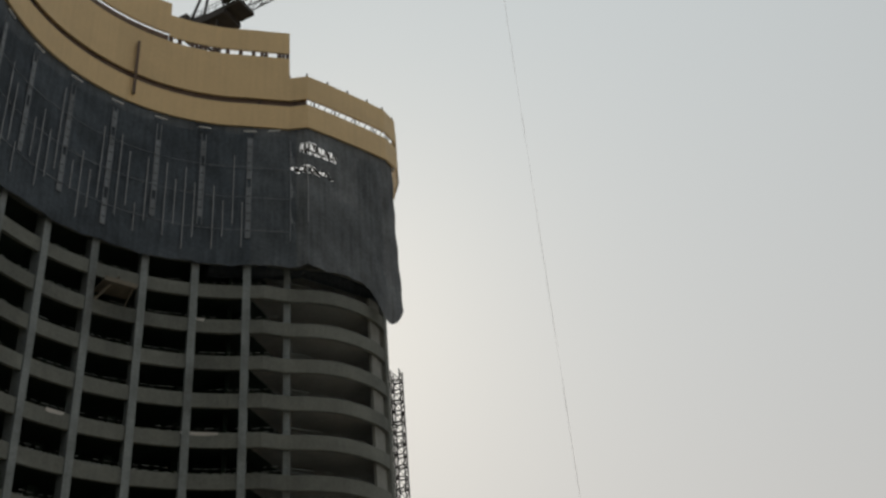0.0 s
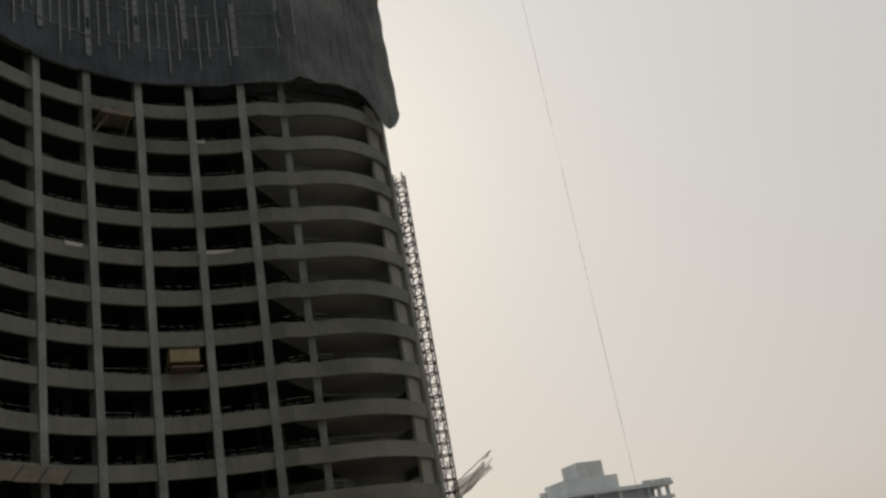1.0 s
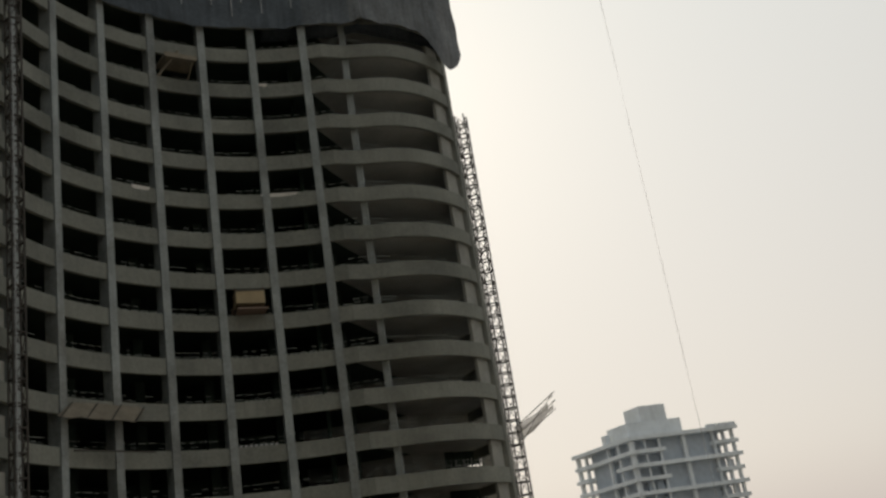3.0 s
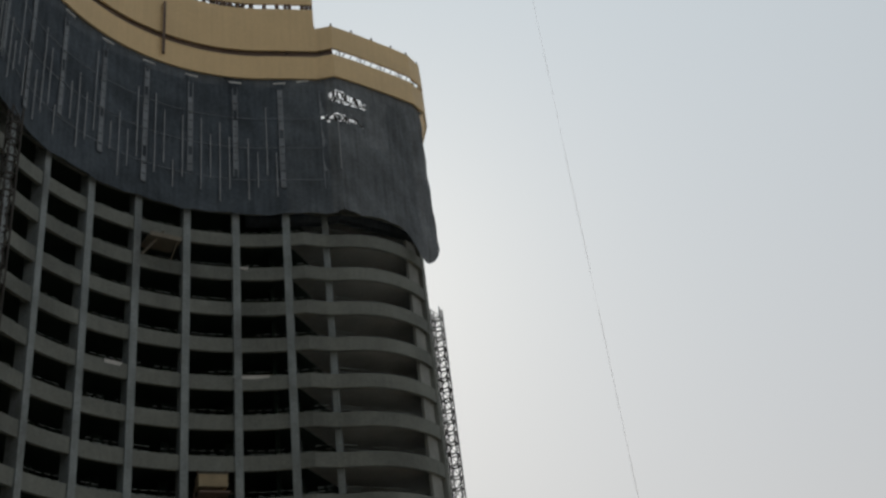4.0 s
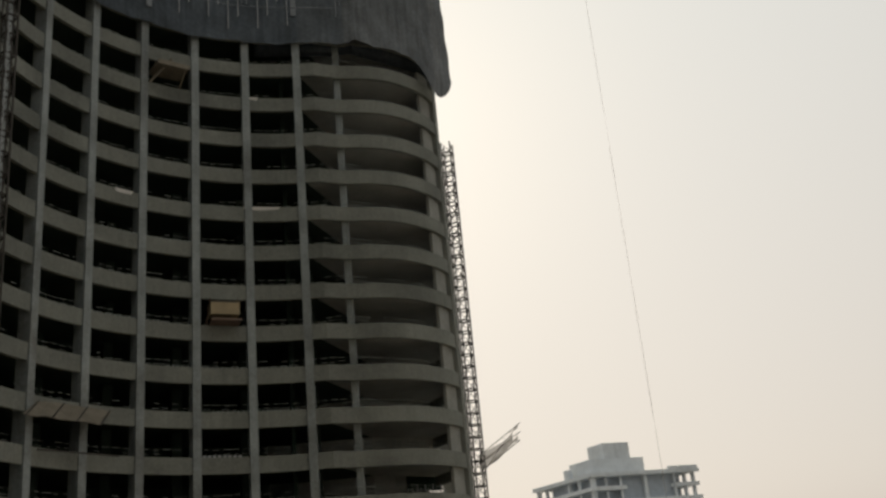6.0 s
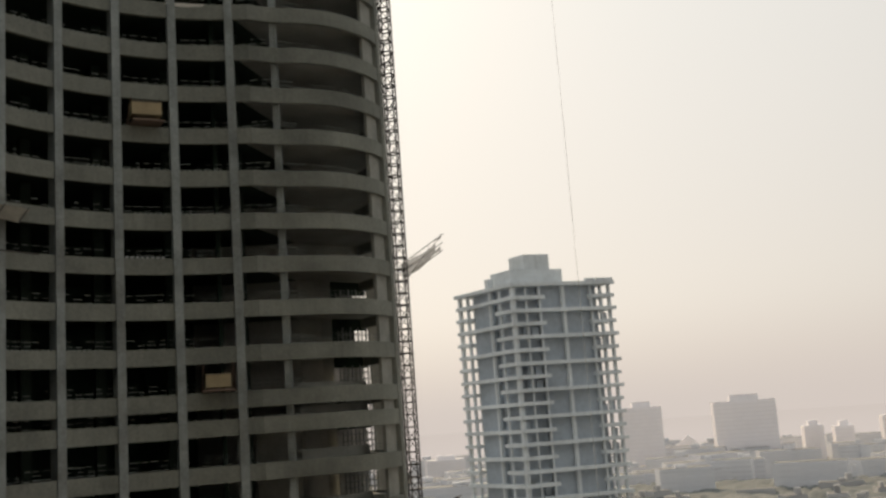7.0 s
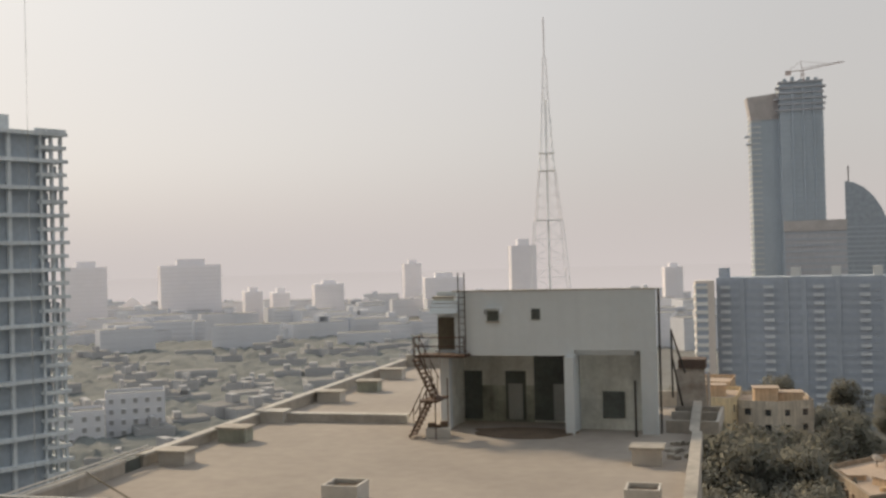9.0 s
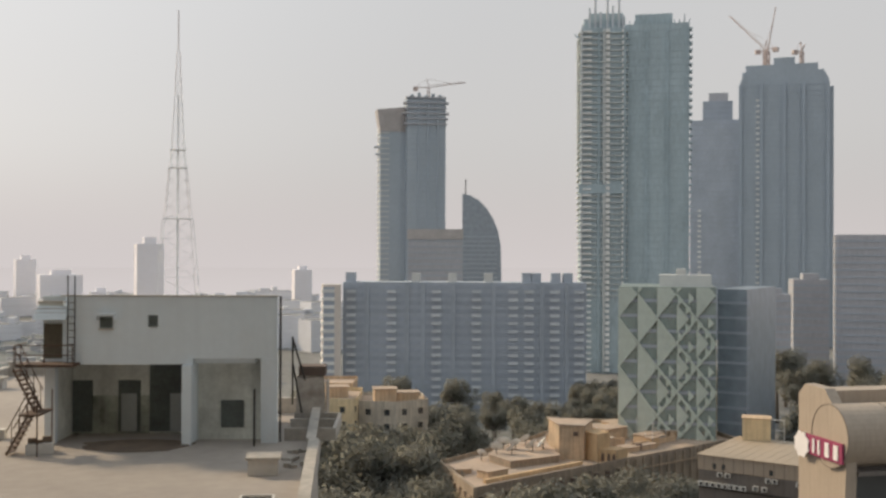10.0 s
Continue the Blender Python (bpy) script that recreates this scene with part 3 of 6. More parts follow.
loading_box(153.4, row_z(13), "small tan plywood box on a loading platform in an open bay", 0.95, 2.0)
og = thing("outrigger_platform", in_bay(180.5, row_z(1)), "timber outrigger platform on a sloping prop", "platform")
part("deck", Mesh().box(-1.3, -0.8, 1.75, 1.5, 1.5, 1.95), M_PLYD, og)
part("prop", Mesh().bar((1.7, 0.3, 0.4), (0.2, 1.3, 2.5), 0.11), M_PLYD, og)
part("prop", Mesh().bar((-1.1, -0.4, 0.7), (-1.1, 1.2, 1.8), 0.08), M_PLYD, og)
part("edge_board", Mesh().box(-1.3, 1.5, 1.7, 1.5, 1.56, 2.1), M_PLYD, og)
cn = thing("catch_canopy", in_bay(201.2, row_z(9)), "torn brown sheet canopy sloping out from a beam", "canopy")
cnm = Mesh()
for i in range(8):
    t = i / 7
    lz = -1.2 + 0.05 * (i % 2) + 0.04 * (i % 3)
    cnm.v += [(-3.1 + 6.2 * t, 0.0, 0.35), (-0.9 + 6.2 * t, 1.5, lz), (-0.9 + 6.2 * t, 1.5, lz + 0.05), (-3.1 + 6.2 * t, 0.0, 0.4)]
for i in range(7):
    k = 4 * i
    cnm.f += [(k, k + 1, k + 5, k + 4), (k + 2, k + 3, k + 7, k + 6), (k + 1, k + 2, k + 6, k + 5), (k + 3, k, k + 4, k + 7)]
cnm.f += [(3, 2, 1, 0), (28, 29, 30, 31)]
part("sheet", cnm, M_PLYD, cn)
for i in range(4):
    part("rib", Mesh().bar((-3.0 + 2.0 * i, 0, 0.45), (-0.8 + 2.0 * i, 1.65, -1.2), 0.05), M_STEEL, cn)
part("lower_rail", Mesh().bar((-3.4, 0.5, -3.0), (3.4, 0.5, -3.1), 0.07), M_STEEL, cn)
for deg, row, w_ in ((159.5, 1, 0.45), (191.0, 4, 0.8), (158.0, 4, 1.6)):
    rg = thing("plastic_sheet", in_bay(deg, row_z(row), CR - 0.08), "scrap of pale plastic sheet on a beam", "sheet")
    part("sheet", Mesh().add([(-w_, -0.02, 0.62), (w_, -0.02, 0.64), (w_ * 0.9, -0.12, 0.3 + 0.2 * (row == 1)), (-w_ * 0.8, -0.1, 0.36), (-w_, 0.05, 0.63), (w_, 0.05, 0.65), (w_ * 0.9, -0.10, 0.3 + 0.2 * (row == 1)), (-w_ * 0.8, -0.08, 0.36)], [(0, 1, 2, 3), (7, 6, 5, 4), (0, 4, 5, 1), (3, 2, 6, 7)]), M_ACWS, rg)
# ragged formwork edges along some beams
BATTEN_D = Mesh().box(-0.12, -0.05, 0, 0.12, 0.05, 0.16).data("batten", M_RAILD)
for row, d0, d1, pale in ((10, 172, 163, True), (8, 180, 150, False), (9, 170, 150, False), (12, 200, 176, False), (7, 200, 180, False), (5, 196, 170, False)):
    for k in range(int((d0 - d1) / 1.1)):
        dd_ = d0 - 1.1 * k
        x, y = arc(dd_, CR + 0.1)
        part("batten", BATTEN if pale else BATTEN_D, None, tower).matrix_basis = pose(x, y, row_z(row) + 0.58, 0, 0, dd_ + 90)
# blockwork infill beyond the left hoist
for z in ROWS[6:26]:
    part("infill_wall", Mesh().band([arc(a, CR + 0.5) for a in (227, 231, 235.5)], [arc(a, CR + 0.75) for a in (227, 231, 235.5)], z + 0.45, z + 2.2), M_INFILL, tower)

# ---------------------------------------------------------------- hoist masts


def lattice(m, h, w, step, r):
    for sx in (-1, 1):
        for sy in (-1, 1):
            m.bar((sx * w, sy * w, 0), (sx * w, sy * w, h), r)
    k = 0
    z = 0
    while z < h - 0.01:
        for (ax, ay, bx, by) in ((-1, -1, 1, -1), (1, -1, 1, 1), (1, 1, -1, 1), (-1, 1, -1, -1)):
            m.bar((ax * w, ay * w, z), (bx * w, by * w, z), r * 1.05)
            if k % 2:
                ax, ay, bx, by = bx, by, ax, ay
            m.bar((ax * w, ay * w, z), (bx * w, by * w, min(h, z + step)), r * 0.5)
        z += step
        k += 1


hx, hy = polar(-52.0, 90.75)
hoist = thing("hoist_mast", pose(hx, hy, 0, 0, 0, 35), "dark steel lattice mast of a construction hoist", "hoist")
for k in range(12):
    m = Mesh()
    lattice(m, 8.55, 0.45, 1.07, 0.075)
    ob = part("mast_section", m, M_STEEL, hoist)
    ob.location = (0, 0, k * 8.55)
hx2, hy2 = polar(-78.1, 66.5)
hoist2 = thing("hoist_mast", pose(hx2, hy2, 0, 0, 0, 10), "dark steel lattice hoist mast with a pale guide rope", "hoist")
for k in range(12):
    m = Mesh()
    lattice(m, 9.0, 0.4, 1.5, 0.07)
    ob = part("mast_section", m, M_STEEL, hoist2)
    ob.location = (0, 0, k * 9.0)
part("guide_rope", Mesh().bar((0.62, -0.3, 0), (0.62, -0.3, 100), 0.045), M_PIPE, hoist2, "pale guide rope")

# ---------------------------------------------------------------- catch fans on the hoist side


def catch_fan(az, d, el, reach, rise, m_net, label, drop=0.9, sag=0.35, close=0.0):
    """A cantilevered catch net on poles; reach runs out from the tower's end."""
    x, y = polar(az, d)
    z = z_at(el, d)
    f = thing("catch_fan", pose(x, y, z, 0, 0, -az), label, "safety net")
    net_ = Mesh()
    n = 7
    for i in range(n + 1):
        t = i / n
        for j in range(5):
            s = j / 4
            net_.v.append((reach * t, s * 3.4 - 1.0, rise * t - sag * math.sin(math.pi * t) * (1 - 0.6 * s) + 0.25 * math.sin(j * 2.1 + i) * t - s * drop * (1 - close * t)))
    for i in range(n):
        for j in range(4):
            if i == n - 1 and j == 1:
                continue
            k = i * 5 + j
            net_.f.append((k, k + 5, k + 6, k + 1))
    part("net", net_, m_net, f)
    for j in (0, 2, 4):
        s = j / 4
        part("pole", Mesh().bar((0, s * 3.4 - 1.0, -0.1 - s * drop), (reach * 1.06, s * 3.4 - 1.0, rise * 1.06 - s * drop * (1 - close)), 0.05), M_STEEL, f)
    part("stay", Mesh().bar((0, -1.0, -2.0), (reach * 0.7, -1.0, rise * 0.55), 0.04), M_STEEL, f)
    return f


catch_fan(-51.95, 91.5, 8.78, 3.7, 2.3, M_GNET, "pale torn catch net held out on steel poles")
catch_fan(-52.4, 91.5, -6.2, 4.5, 2.75, M_DNET, "grey catch net sagging between steel poles", -1.8, 0.9, 0.75)

# ---------------------------------------------------------------- roof crane and its hoist rope
cr = thing("tower_crane", pose(*polar(-63.9, 88), 144.8, 0, 0, 24), "dark luffing crane on the roof of the tower", "crane")
m_ = Mesh()
lattice(m_, 24.0, 1.0, 2.4, 0.14)
ob = part("mast", m_, M_STEEL, cr)
ob.location = (0, 0, -24.0)
part("turntable", Mesh().box(-2.2, -1.5, 0, 2.4, 1.5, 0.7), M_STEEL, cr)
part("machinery_deck", Mesh().box(-4.8, -1.3, 0.7, 4.4, 1.3, 1.25), M_STEEL, cr)
part("counterweight", Mesh().box(-4.8, -1.3, 1.25, -3.3, 1.3, 3.0), M_STEEL, cr)
part("winch", Mesh().box(-2.8, -0.9, 1.25, -1.0, 0.9, 2.1), M_STEEL, cr)
part("cab", Mesh().box(2.4, -2.4, 1.25, 4.0, -1.35, 3.0), M_STEEL, cr)
part("gantry", Mesh().bar((-3.0, -1, 1.25), (-0.8, 0, 10), 0.16).bar((-3.0, 1, 1.25), (-0.8, 0, 10), 0.16).bar((2.0, -1, 1.25), (-0.8, 0, 10), 0.14).bar((2.0, 1, 1.25), (-0.8, 0, 10), 0.14).bar((-1.9, -0.5, 5.6), (0.6, -0.5, 5.6), 0.08), M_STEEL, cr)
hr = Mesh()
for x in range(-4, 5):
    hr.bar((x, -1.3, 1.25), (x, -1.3, 2.3), 0.04)
hr.bar((-4.5, -1.3, 2.3), (4.2, -1.3, 2.3), 0.04).bar((-4.5, -1.3, 1.8), (4.2, -1.3, 1.8), 0.03)
part("guard_rail", hr, M_STEEL, cr)
ROPE = polar(-42.15, 104)
ROPE_TOP = z_at(51.0, 104)
inv = cr.matrix_world.inverted()
tip = inv @ Vector((ROPE[0], ROPE[1], ROPE_TOP))
foot = Vector((1.6, 0, 1.4))
jib = Mesh()
dv = (tip - foot).normalized()
su = dv.cross(Vector((0, 0, 1))).normalized()
sv = su.cross(dv)
L = (tip - foot).length
N = 22
for a, b in ((-1, -1), (1, -1), (0, 1)):
    jib.bar(foot + su * a * 0.7 + sv * b * 0.6, tip + su * a * 0.3 + sv * b * 0.25, 0.09)
for i in range(N):
    t0, t1 = i / N, (i + 1) / N
    w0, w1 = 0.7 - 0.4 * t0, 0.7 - 0.4 * t1
    c0, c1 = foot + dv * L * t0, foot + dv * L * t1
    jib.bar(c0 + su * w0 - sv * w0 * 0.85, c1 + sv * w1 * 0.85, 0.05)
    jib.bar(c0 - su * w0 - sv * w0 * 0.85, c1 + sv * w1 * 0.85, 0.05)
    jib.bar(c0 - su * w0 - sv * w0 * 0.85, c1 + su * w1 - sv * w1 * 0.85, 0.05)
part("jib", jib, M_STEEL, cr)
part("pendant", Mesh().bar((-0.8, 0, 10), tip, 0.05), M_STEEL, cr)
part("hoist_rope", Mesh().bar(tip, inv @ Vector((ROPE[0], ROPE[1], 30.0)), 0.030), M_ROPE, cr, "thin grey hoist rope")
part("hook_block", Mesh().box(-0.25, -0.15, -0.9, 0.25, 0.15, 0.0, Matrix.Translation(inv @ Vector((ROPE[0], ROPE[1], 30.0)))), M_STEEL, cr)

# ---------------------------------------------------------------- second unfinished tower
# Concrete tones paled and blued, which paints the haze onto this tower.
M_PALE = mat("hazed_raw_concrete", (0.66, 0.705, 0.735), 0.9, 0.10, 0.1, 0.8, 0.05, piece=0.05, streak=0.1)
M_PALE_IN = mat("hazed_blockwork", (0.37, 0.42, 0.475), 0.9, 0.12, 0.1, 0.8, 0.0)
bc = Vector((*polar(-45.97, 239), 0))
br = Vector((*polar(-40.51, 250.5), 0))
bl = Vector((*polar(-49.04, 257), 0))
ur, ul = (br - bc), (bl - bc)
wr, wlft = ur.length, ul.length
ur.normalize()
ul.normalize()


def bp(a, b):
    q = bc + ur * a + ul * b
    return q.x, q.y


FLH, BTOP = 3.08, 88.6
frame_tower = thing("tower_building", (0, 0, 0), "pale unfinished concrete frame tower with thin projecting slabs", "building")
for a0, b0, a1, b1 in ((0.30 * wr, 1.3, 0.80 * wr, 0.8 * wlft), (0.804 * wr, 3.2, 0.93 * wr, 0.8 * wlft), (1.5, 0.44 * wlft, 0.296 * wr, 0.80 * wlft), (3.4, 0.804 * wlft, 0.8 * wr, 0.93 * wlft), (2.2, 2.3, 0.296 * wr, 0.436 * wlft)):
    part("core_wall", Mesh().prism([bp(a0, b0), bp(a1, b0), bp(a1, b1), bp(a0, b1)], 0, BTOP - 0.5), M_PALE_IN, frame_tower)
nfl = 28
for k in range(nfl + 1):
    z = BTOP - k * FLH
    th = 0.85
    if k == 0:
        sh = [[(-0.8, -0.8), (wr + 0.5, -0.8), (wr + 0.5, wlft + 0.4), (-0.8, wlft + 0.4)]]
    elif k % 2 == 0:
        sh = [[(-0.8, -0.8), (wr + 0.5, -0.8), (wr + 0.5, 6.0), (-0.8, 6.0)], [(-0.5, wlft - 4.4), (4.5, wlft - 4.4), (4.5, wlft + 0.5), (-0.5, wlft + 0.5)], [(wr - 5.0, 6.004), (wr + 0.5, 6.004), (wr + 0.5, wlft), (wr - 5.0, wlft)]]
    else:
        sh = [[(-0.8, -0.8), (0.30 * wr, -0.8), (0.30 * wr, 5.0), (4.2, 5.0), (4.2, wlft + 0.4), (-0.4, wlft + 0.4), (-0.2, wlft * 0.6), (-0.6, wlft * 0.4)], [(wr - 0.22 * wr, -0.3), (wr + 0.5, -0.3), (wr + 0.5, 8.0), (wr - 0.22 * wr, 8.0)]]
    for pts in sh:
        part("floor_slab", Mesh().prism([bp(a, b) for a, b in pts], z - th, z), M_PALE, frame_tower)
for a, b, c in [(-0.2, -0.2, 0.9), (3.4, 0.1, 0.35), (6.9, 0.1, 0.4), (wr * 0.5, 0.2, 0.75), (wr * 0.79, 0.3, 0.5), (wr * 0.89, 0.3, 0.6), (wr - 0.6, 0.3, 0.6), (0.1, 5.2, 0.45), (0.3, 0.42 * wlft, 0.6), (0.1, wlft - 0.6, 0.8), (0.1, wlft - 4.0, 0.6), (wr - 0.6, 6.0, 0.6), (wr - 0.6, wlft - 1, 0.6), (4.0, wlft - 0.6, 0.6)]:
    part("column", Mesh().prism([bp(a, b), bp(a + c, b), bp(a + c, b + c), bp(a, b + c)], 0, BTOP - 0.56), M_PALE, frame_tower)
rb = random.Random(12)
for k in range(2, nfl):
    z = BTOP - k * FLH
    for _ in range(2):
        a = rb.choice((1.0, 3.0, 5.0, wr * 0.82, wr * 0.9))
        part("infill_panel", Mesh().prism([bp(a, 1.0), bp(a + 1.6, 1.0), bp(a + 1.6, 1.3), bp(a, 1.3)], z - FLH, z - 0.6 - rb.uniform(0, 1.2)), M_PALE_IN, frame_tower)
for a in (wr * 0.80, wr * 0.9, wr - 0.3):
    part("parapet", Mesh().prism([bp(a - 1.6, -0.6), bp(a + 0.6, -0.6), bp(a + 0.6, 0.2), bp(a - 1.6, 0.2)], BTOP, BTOP + 0.7), M_PALE, frame_tower)
part("stair_head", Mesh().prism([bp(2, 3), bp(15.5, 3), bp(15.5, 11), bp(2, 11)], BTOP, BTOP + 3.6), M_PALE, frame_tower)
part("water_tank", Mesh().prism([bp(6.5, 4), bp(13, 4), bp(13, 10), bp(6.5, 10)], BTOP + 3.6, BTOP + 7.4), M_PALE, frame_tower)
part("parapet", Mesh().prism([bp(-0.3, 8.5), bp(1, 8.5), bp(1, 10), bp(-0.3, 10)], BTOP, BTOP + 2.2), M_PALE, frame_tower)

# ---------------------------------------------------------------- roof terrace in front of the camera
TZ = 49.9
RA = 5.5                                             # turn of the roof, degrees
RM = pose(-15.0, 45.0, TZ, 0, 0, RA)                 # roof frame: x across, y away
XL, XR, YN, YF = -11.55, 9.7, -18.0, 26.5
roof_b = thing("roof_building", RM, "lower block with a flat cream roof terrace", "building")
YR = 8.5
part("block", Mesh().box(XL, YN, -TZ, 4.5, YF, -0.25).box(4.5, YN, -TZ, XR, YR, -0.25), M_PARA, roof_b)
part("roof_deck", Mesh().box(XL, YN, -0.25, 4.5, YF, 0).box(4.5, YN, -0.25, XR, YR, 0), M_CREAM, roof_b, "cream coated roof deck")
PARA = [("parapet", XL - 0.25, YN, XL, -10.8, 0.45), ("parapet", XL - 0.25, -9.5, XL, 1.3, 0.40), ("parapet", XL - 0.25, 1.3, XL, YF, 0.52), ("parapet", XL, YN - 0.25, XR, YN, 0.75), ("parapet", XR, YN, XR + 0.25, -3.4, 0.7), ("parapet", XR - 0.12, -3.4, XR + 0.13, YR, 0.7), ("parapet", 4.5, YR, XR, YR + 0.25, 0.7), ("parapet", XL, YF, 4.5, YF + 0.25, 0.85)]
for nme, x0, y0, x1, y1, h in PARA:
    pp = part(nme, Mesh().box(x0, y0, -2, x1, y1, h), M_WHITE if y1 == YN else M_PARA, roof_b)
    part("coping", Mesh().box(x0 - 0.08, y0, h, x1 + 0.08, y1, h + 0.1), M_PARA if x0 > 4 else M_KERB, pp)
for z_, x_ in ((0.64, XL + 0.02), (0.70, XL - 0.22)):
    part("service_pipe", Mesh().bar((x_, YN, z_), (x_, -8.8, z_), 0.04, 6), M_KERB, roof_b, "pale service pipe along the parapet")
# dark panel in place of the shade inside the parapet opening
part("gap_panel", Mesh().box(XL - 0.2, -10.79, -2, XL - 0.1, -9.51, 0.42), M_DOORD, roof_b, "dark panel painting the shade of an opening in the parapet")
part("pier", Mesh().box(XL + 0.004, 1.35, 0, -10.3, 2.3, 0.5).box(XL + 0.004, 1.3, 0.5, -10.25, 2.35, 0.58), M_KERB, roof_b, "low masonry pier where the upstand meets the parapet")
part("upstand", Mesh().box(-10.29, 1.85, 0, -4.0, 2.2, 0.34).box(-10.24, 1.75, 0.34, -4.0, 2.3, 0.44), M_KERB, roof_b, "low cream upstand across the roof")


def vent_box(x, y, w, d, h, open_top, label, m_kerb=None):
    v = thing("roof_vent", RM @ pose(x, y, 0), label, "roof vent", "masonry vents on the roof")
    m = Mesh()
    t = 0.08
    m.box(-w / 2, -d / 2, 0, w / 2, -d / 2 + t, h).box(-w / 2, d / 2 - t, 0, w / 2, d / 2, h).box(-w / 2, -d / 2 + t, 0, -w / 2 + t, d / 2 - t, h).box(w / 2 - t, -d / 2 + t, 0, w / 2, d / 2 - t, h)
    part("kerb", m, m_kerb or M_KERB, v)
    if open_top:
        # raised dark fill, painted as the shade down the open shaft
        part("shaft", Mesh().box(-w / 2 + t, -d / 2 + t, 0.02, w / 2 - t, d / 2 - t, h - 0.15), M_MORTAR_SHADE, v, "dark brown fill painting the shade inside the shaft")
    else:
        part("cover_slab", Mesh().box(-w / 2 - 0.1, -d / 2 - 0.1, h, w / 2 + 0.1, d / 2 + 0.1, h + 0.1), M_PARA, v)
    return v


vent_box(-1.42, -13.7, 1.25, 1.2, 0.62, True, "square open masonry vent on the roof")
vent_box(8.03, -6.2, 1.1, 1.0, 0.6, False, "square masonry vent with a cover slab")
vent_box(8.32, -12.9, 1.1, 1.1, 0.62, True, "square open masonry vent on the roof")
vent_box(-10.5, -8.7, 1.15, 0.9, 0.5, False, "covered masonry vent beside the parapet")
vent_box(-10.4, -3.65, 1.3, 0.9, 0.6, False, "dark stained masonry vent beside the parapet", M_DADO)
vent_box(-10.6, 8.8, 1.35, 0.9, 0.55, False, "covered masonry vent beside the parapet")
vent_box(-9.9, 13.4, 1.3, 0.9, 0.6, False, "covered masonry vent beside the parapet", M_DADO)
vent_box(-10.4, 19.7, 1.5, 0.9, 0.6, False, "covered masonry vent beside the parapet")
fb = thing("masonry_block", RM @ pose(-1.5, -1.55, 0, 0, 0, 14), "low whitewashed masonry block by the steel stair", "masonry block")
part("block", Mesh().box(-0.55, -0.3, 0, 0.55, 0.45, 0.42), M_KERB, fb)
for x, y, w, h in ((-0.3, 0.1, 0.16, 0.2), (0.0, -0.05, 0.12, 0.14), (0.28, 0.15, 0.18, 0.24)):
    part("rubble_piece", Mesh().box(x - w, y - w * 0.6, 0.42, x + w, y + w * 0.6, 0.42 + h), M_MORTAR_SHADE, fb, "broken masonry lying on top")
solo("wooden_pole", Mesh().bar((-12.1, -12.9, 0.60), (-7.6, -15.9, 0.05), 0.035, 6), M_PLYD, "thin dark pole lying from the parapet to the roof", "pole", at=RM)

# stair head (penthouse): frame with x along the front, y into it
PM = pose(-17.25, 45.35, TZ, 0, 0, 2.5)
PW, PD, PH, PB = 10.33, 6.0, 6.42, 3.45
pent = thing("stair_head", PM, "white rendered two-storey stair head on the roof", "building")
part("wall", Mesh().prism([(PW - 0.25, 0.25), (PW, 0.25), (PW - 0.72, PD), (PW - 0.97, PD)], 0, PH - 0.45), M_WHITE, pent)
for x0, y0, z0, x1, y1, z1 in ((1.3, 0, PB, 6.68, 0.25, PB + 0.25), (1.3, 0, PB + 0.25, PW, 0.25, PH), (1.05, 0, PB, 1.3, PD, PH - 0.45), (1.3, PD - 0.25, 0, PW - 0.99, PD, PH - 0.45)):
    part("wall", Mesh().box(x0, y0, z0, x1, y1, z1), M_WHITE, pent)
part("coping", Mesh().box(0.98, -0.04, PH, PW + 0.04, 0.29, PH + 0.05), M_PARA, pent)
part("roof_slab", Mesh().box(1.3, 0.25, PH - 0.65, PW - 0.99, PD - 0.25, PH - 0.5), M_PARA, pent)
part("fascia", Mesh().box(0.0, 0.1, PB + 1.96, 1.045, 0.48, PH - 0.3), M_RECESS, pent, "grey fascia over the upper door")
part("coping", Mesh().box(-0.05, 0.06, PH - 0.3, 1.045, 0.48, PH - 0.22), M_PARA, pent)
hd = [(0.1, PH - 0.42), (0.06, PH - 0.42), (-0.42, PB + 1.98), (-0.38, PB + 1.96), (0.1, PB + 2.2)]
part("canopy", Mesh().add([(x, y, z) for x in (-0.05, 1.3) for y, z in hd], [(0, 1, 2, 3, 4), (9, 8, 7, 6, 5)] + [(i, 5 + i, 5 + (i + 1) % 5, (i + 1) % 5) for i in range(5)]), M_WHITE, pent, "sloping white canopy over the upper door")
for k in range(3):
    y_, z_ = 0.05 - 0.13 * (k + 0.6), PH - 0.44 - 0.17 * (k + 0.6)
    part("canopy_seam", Mesh().bar((-0.05, y_ - 0.02, z_), (1.3, y_ - 0.02, z_), 0.018), M_PARA, pent)
part("floor_slab", Mesh().box(0.0, 0.25, PB + 0.02, PW - 0.99, PD - 0.25, PB + 0.22), M_WHITE, pent)
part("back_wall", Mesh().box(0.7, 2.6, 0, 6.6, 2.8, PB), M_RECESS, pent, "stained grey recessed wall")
part("side_wall", Mesh().box(0.35, 0.4, 0, 0.7, PD, PB), M_RECESS, pent)
part("bay_wall", Mesh().box(6.71, 1.0, 0, PW - 0.36, 1.2, PB + 0.25), M_RECESS, pent, "greyish wall of the recessed bay")
part("bay_soffit", Mesh().box(6.71, 0.25, PB + 0.25, PW - 0.36, 1.2, PB + 0.4), M_WHITE, pent)
part("column", Mesh().box(0.3, -0.02, 0, 0.75, 0.4, PB), M_WHITE, pent)
part("column", Mesh().box(6.29, -0.5, 0, 6.7, 2.6, PB - 0.004), M_WHITE, pent)
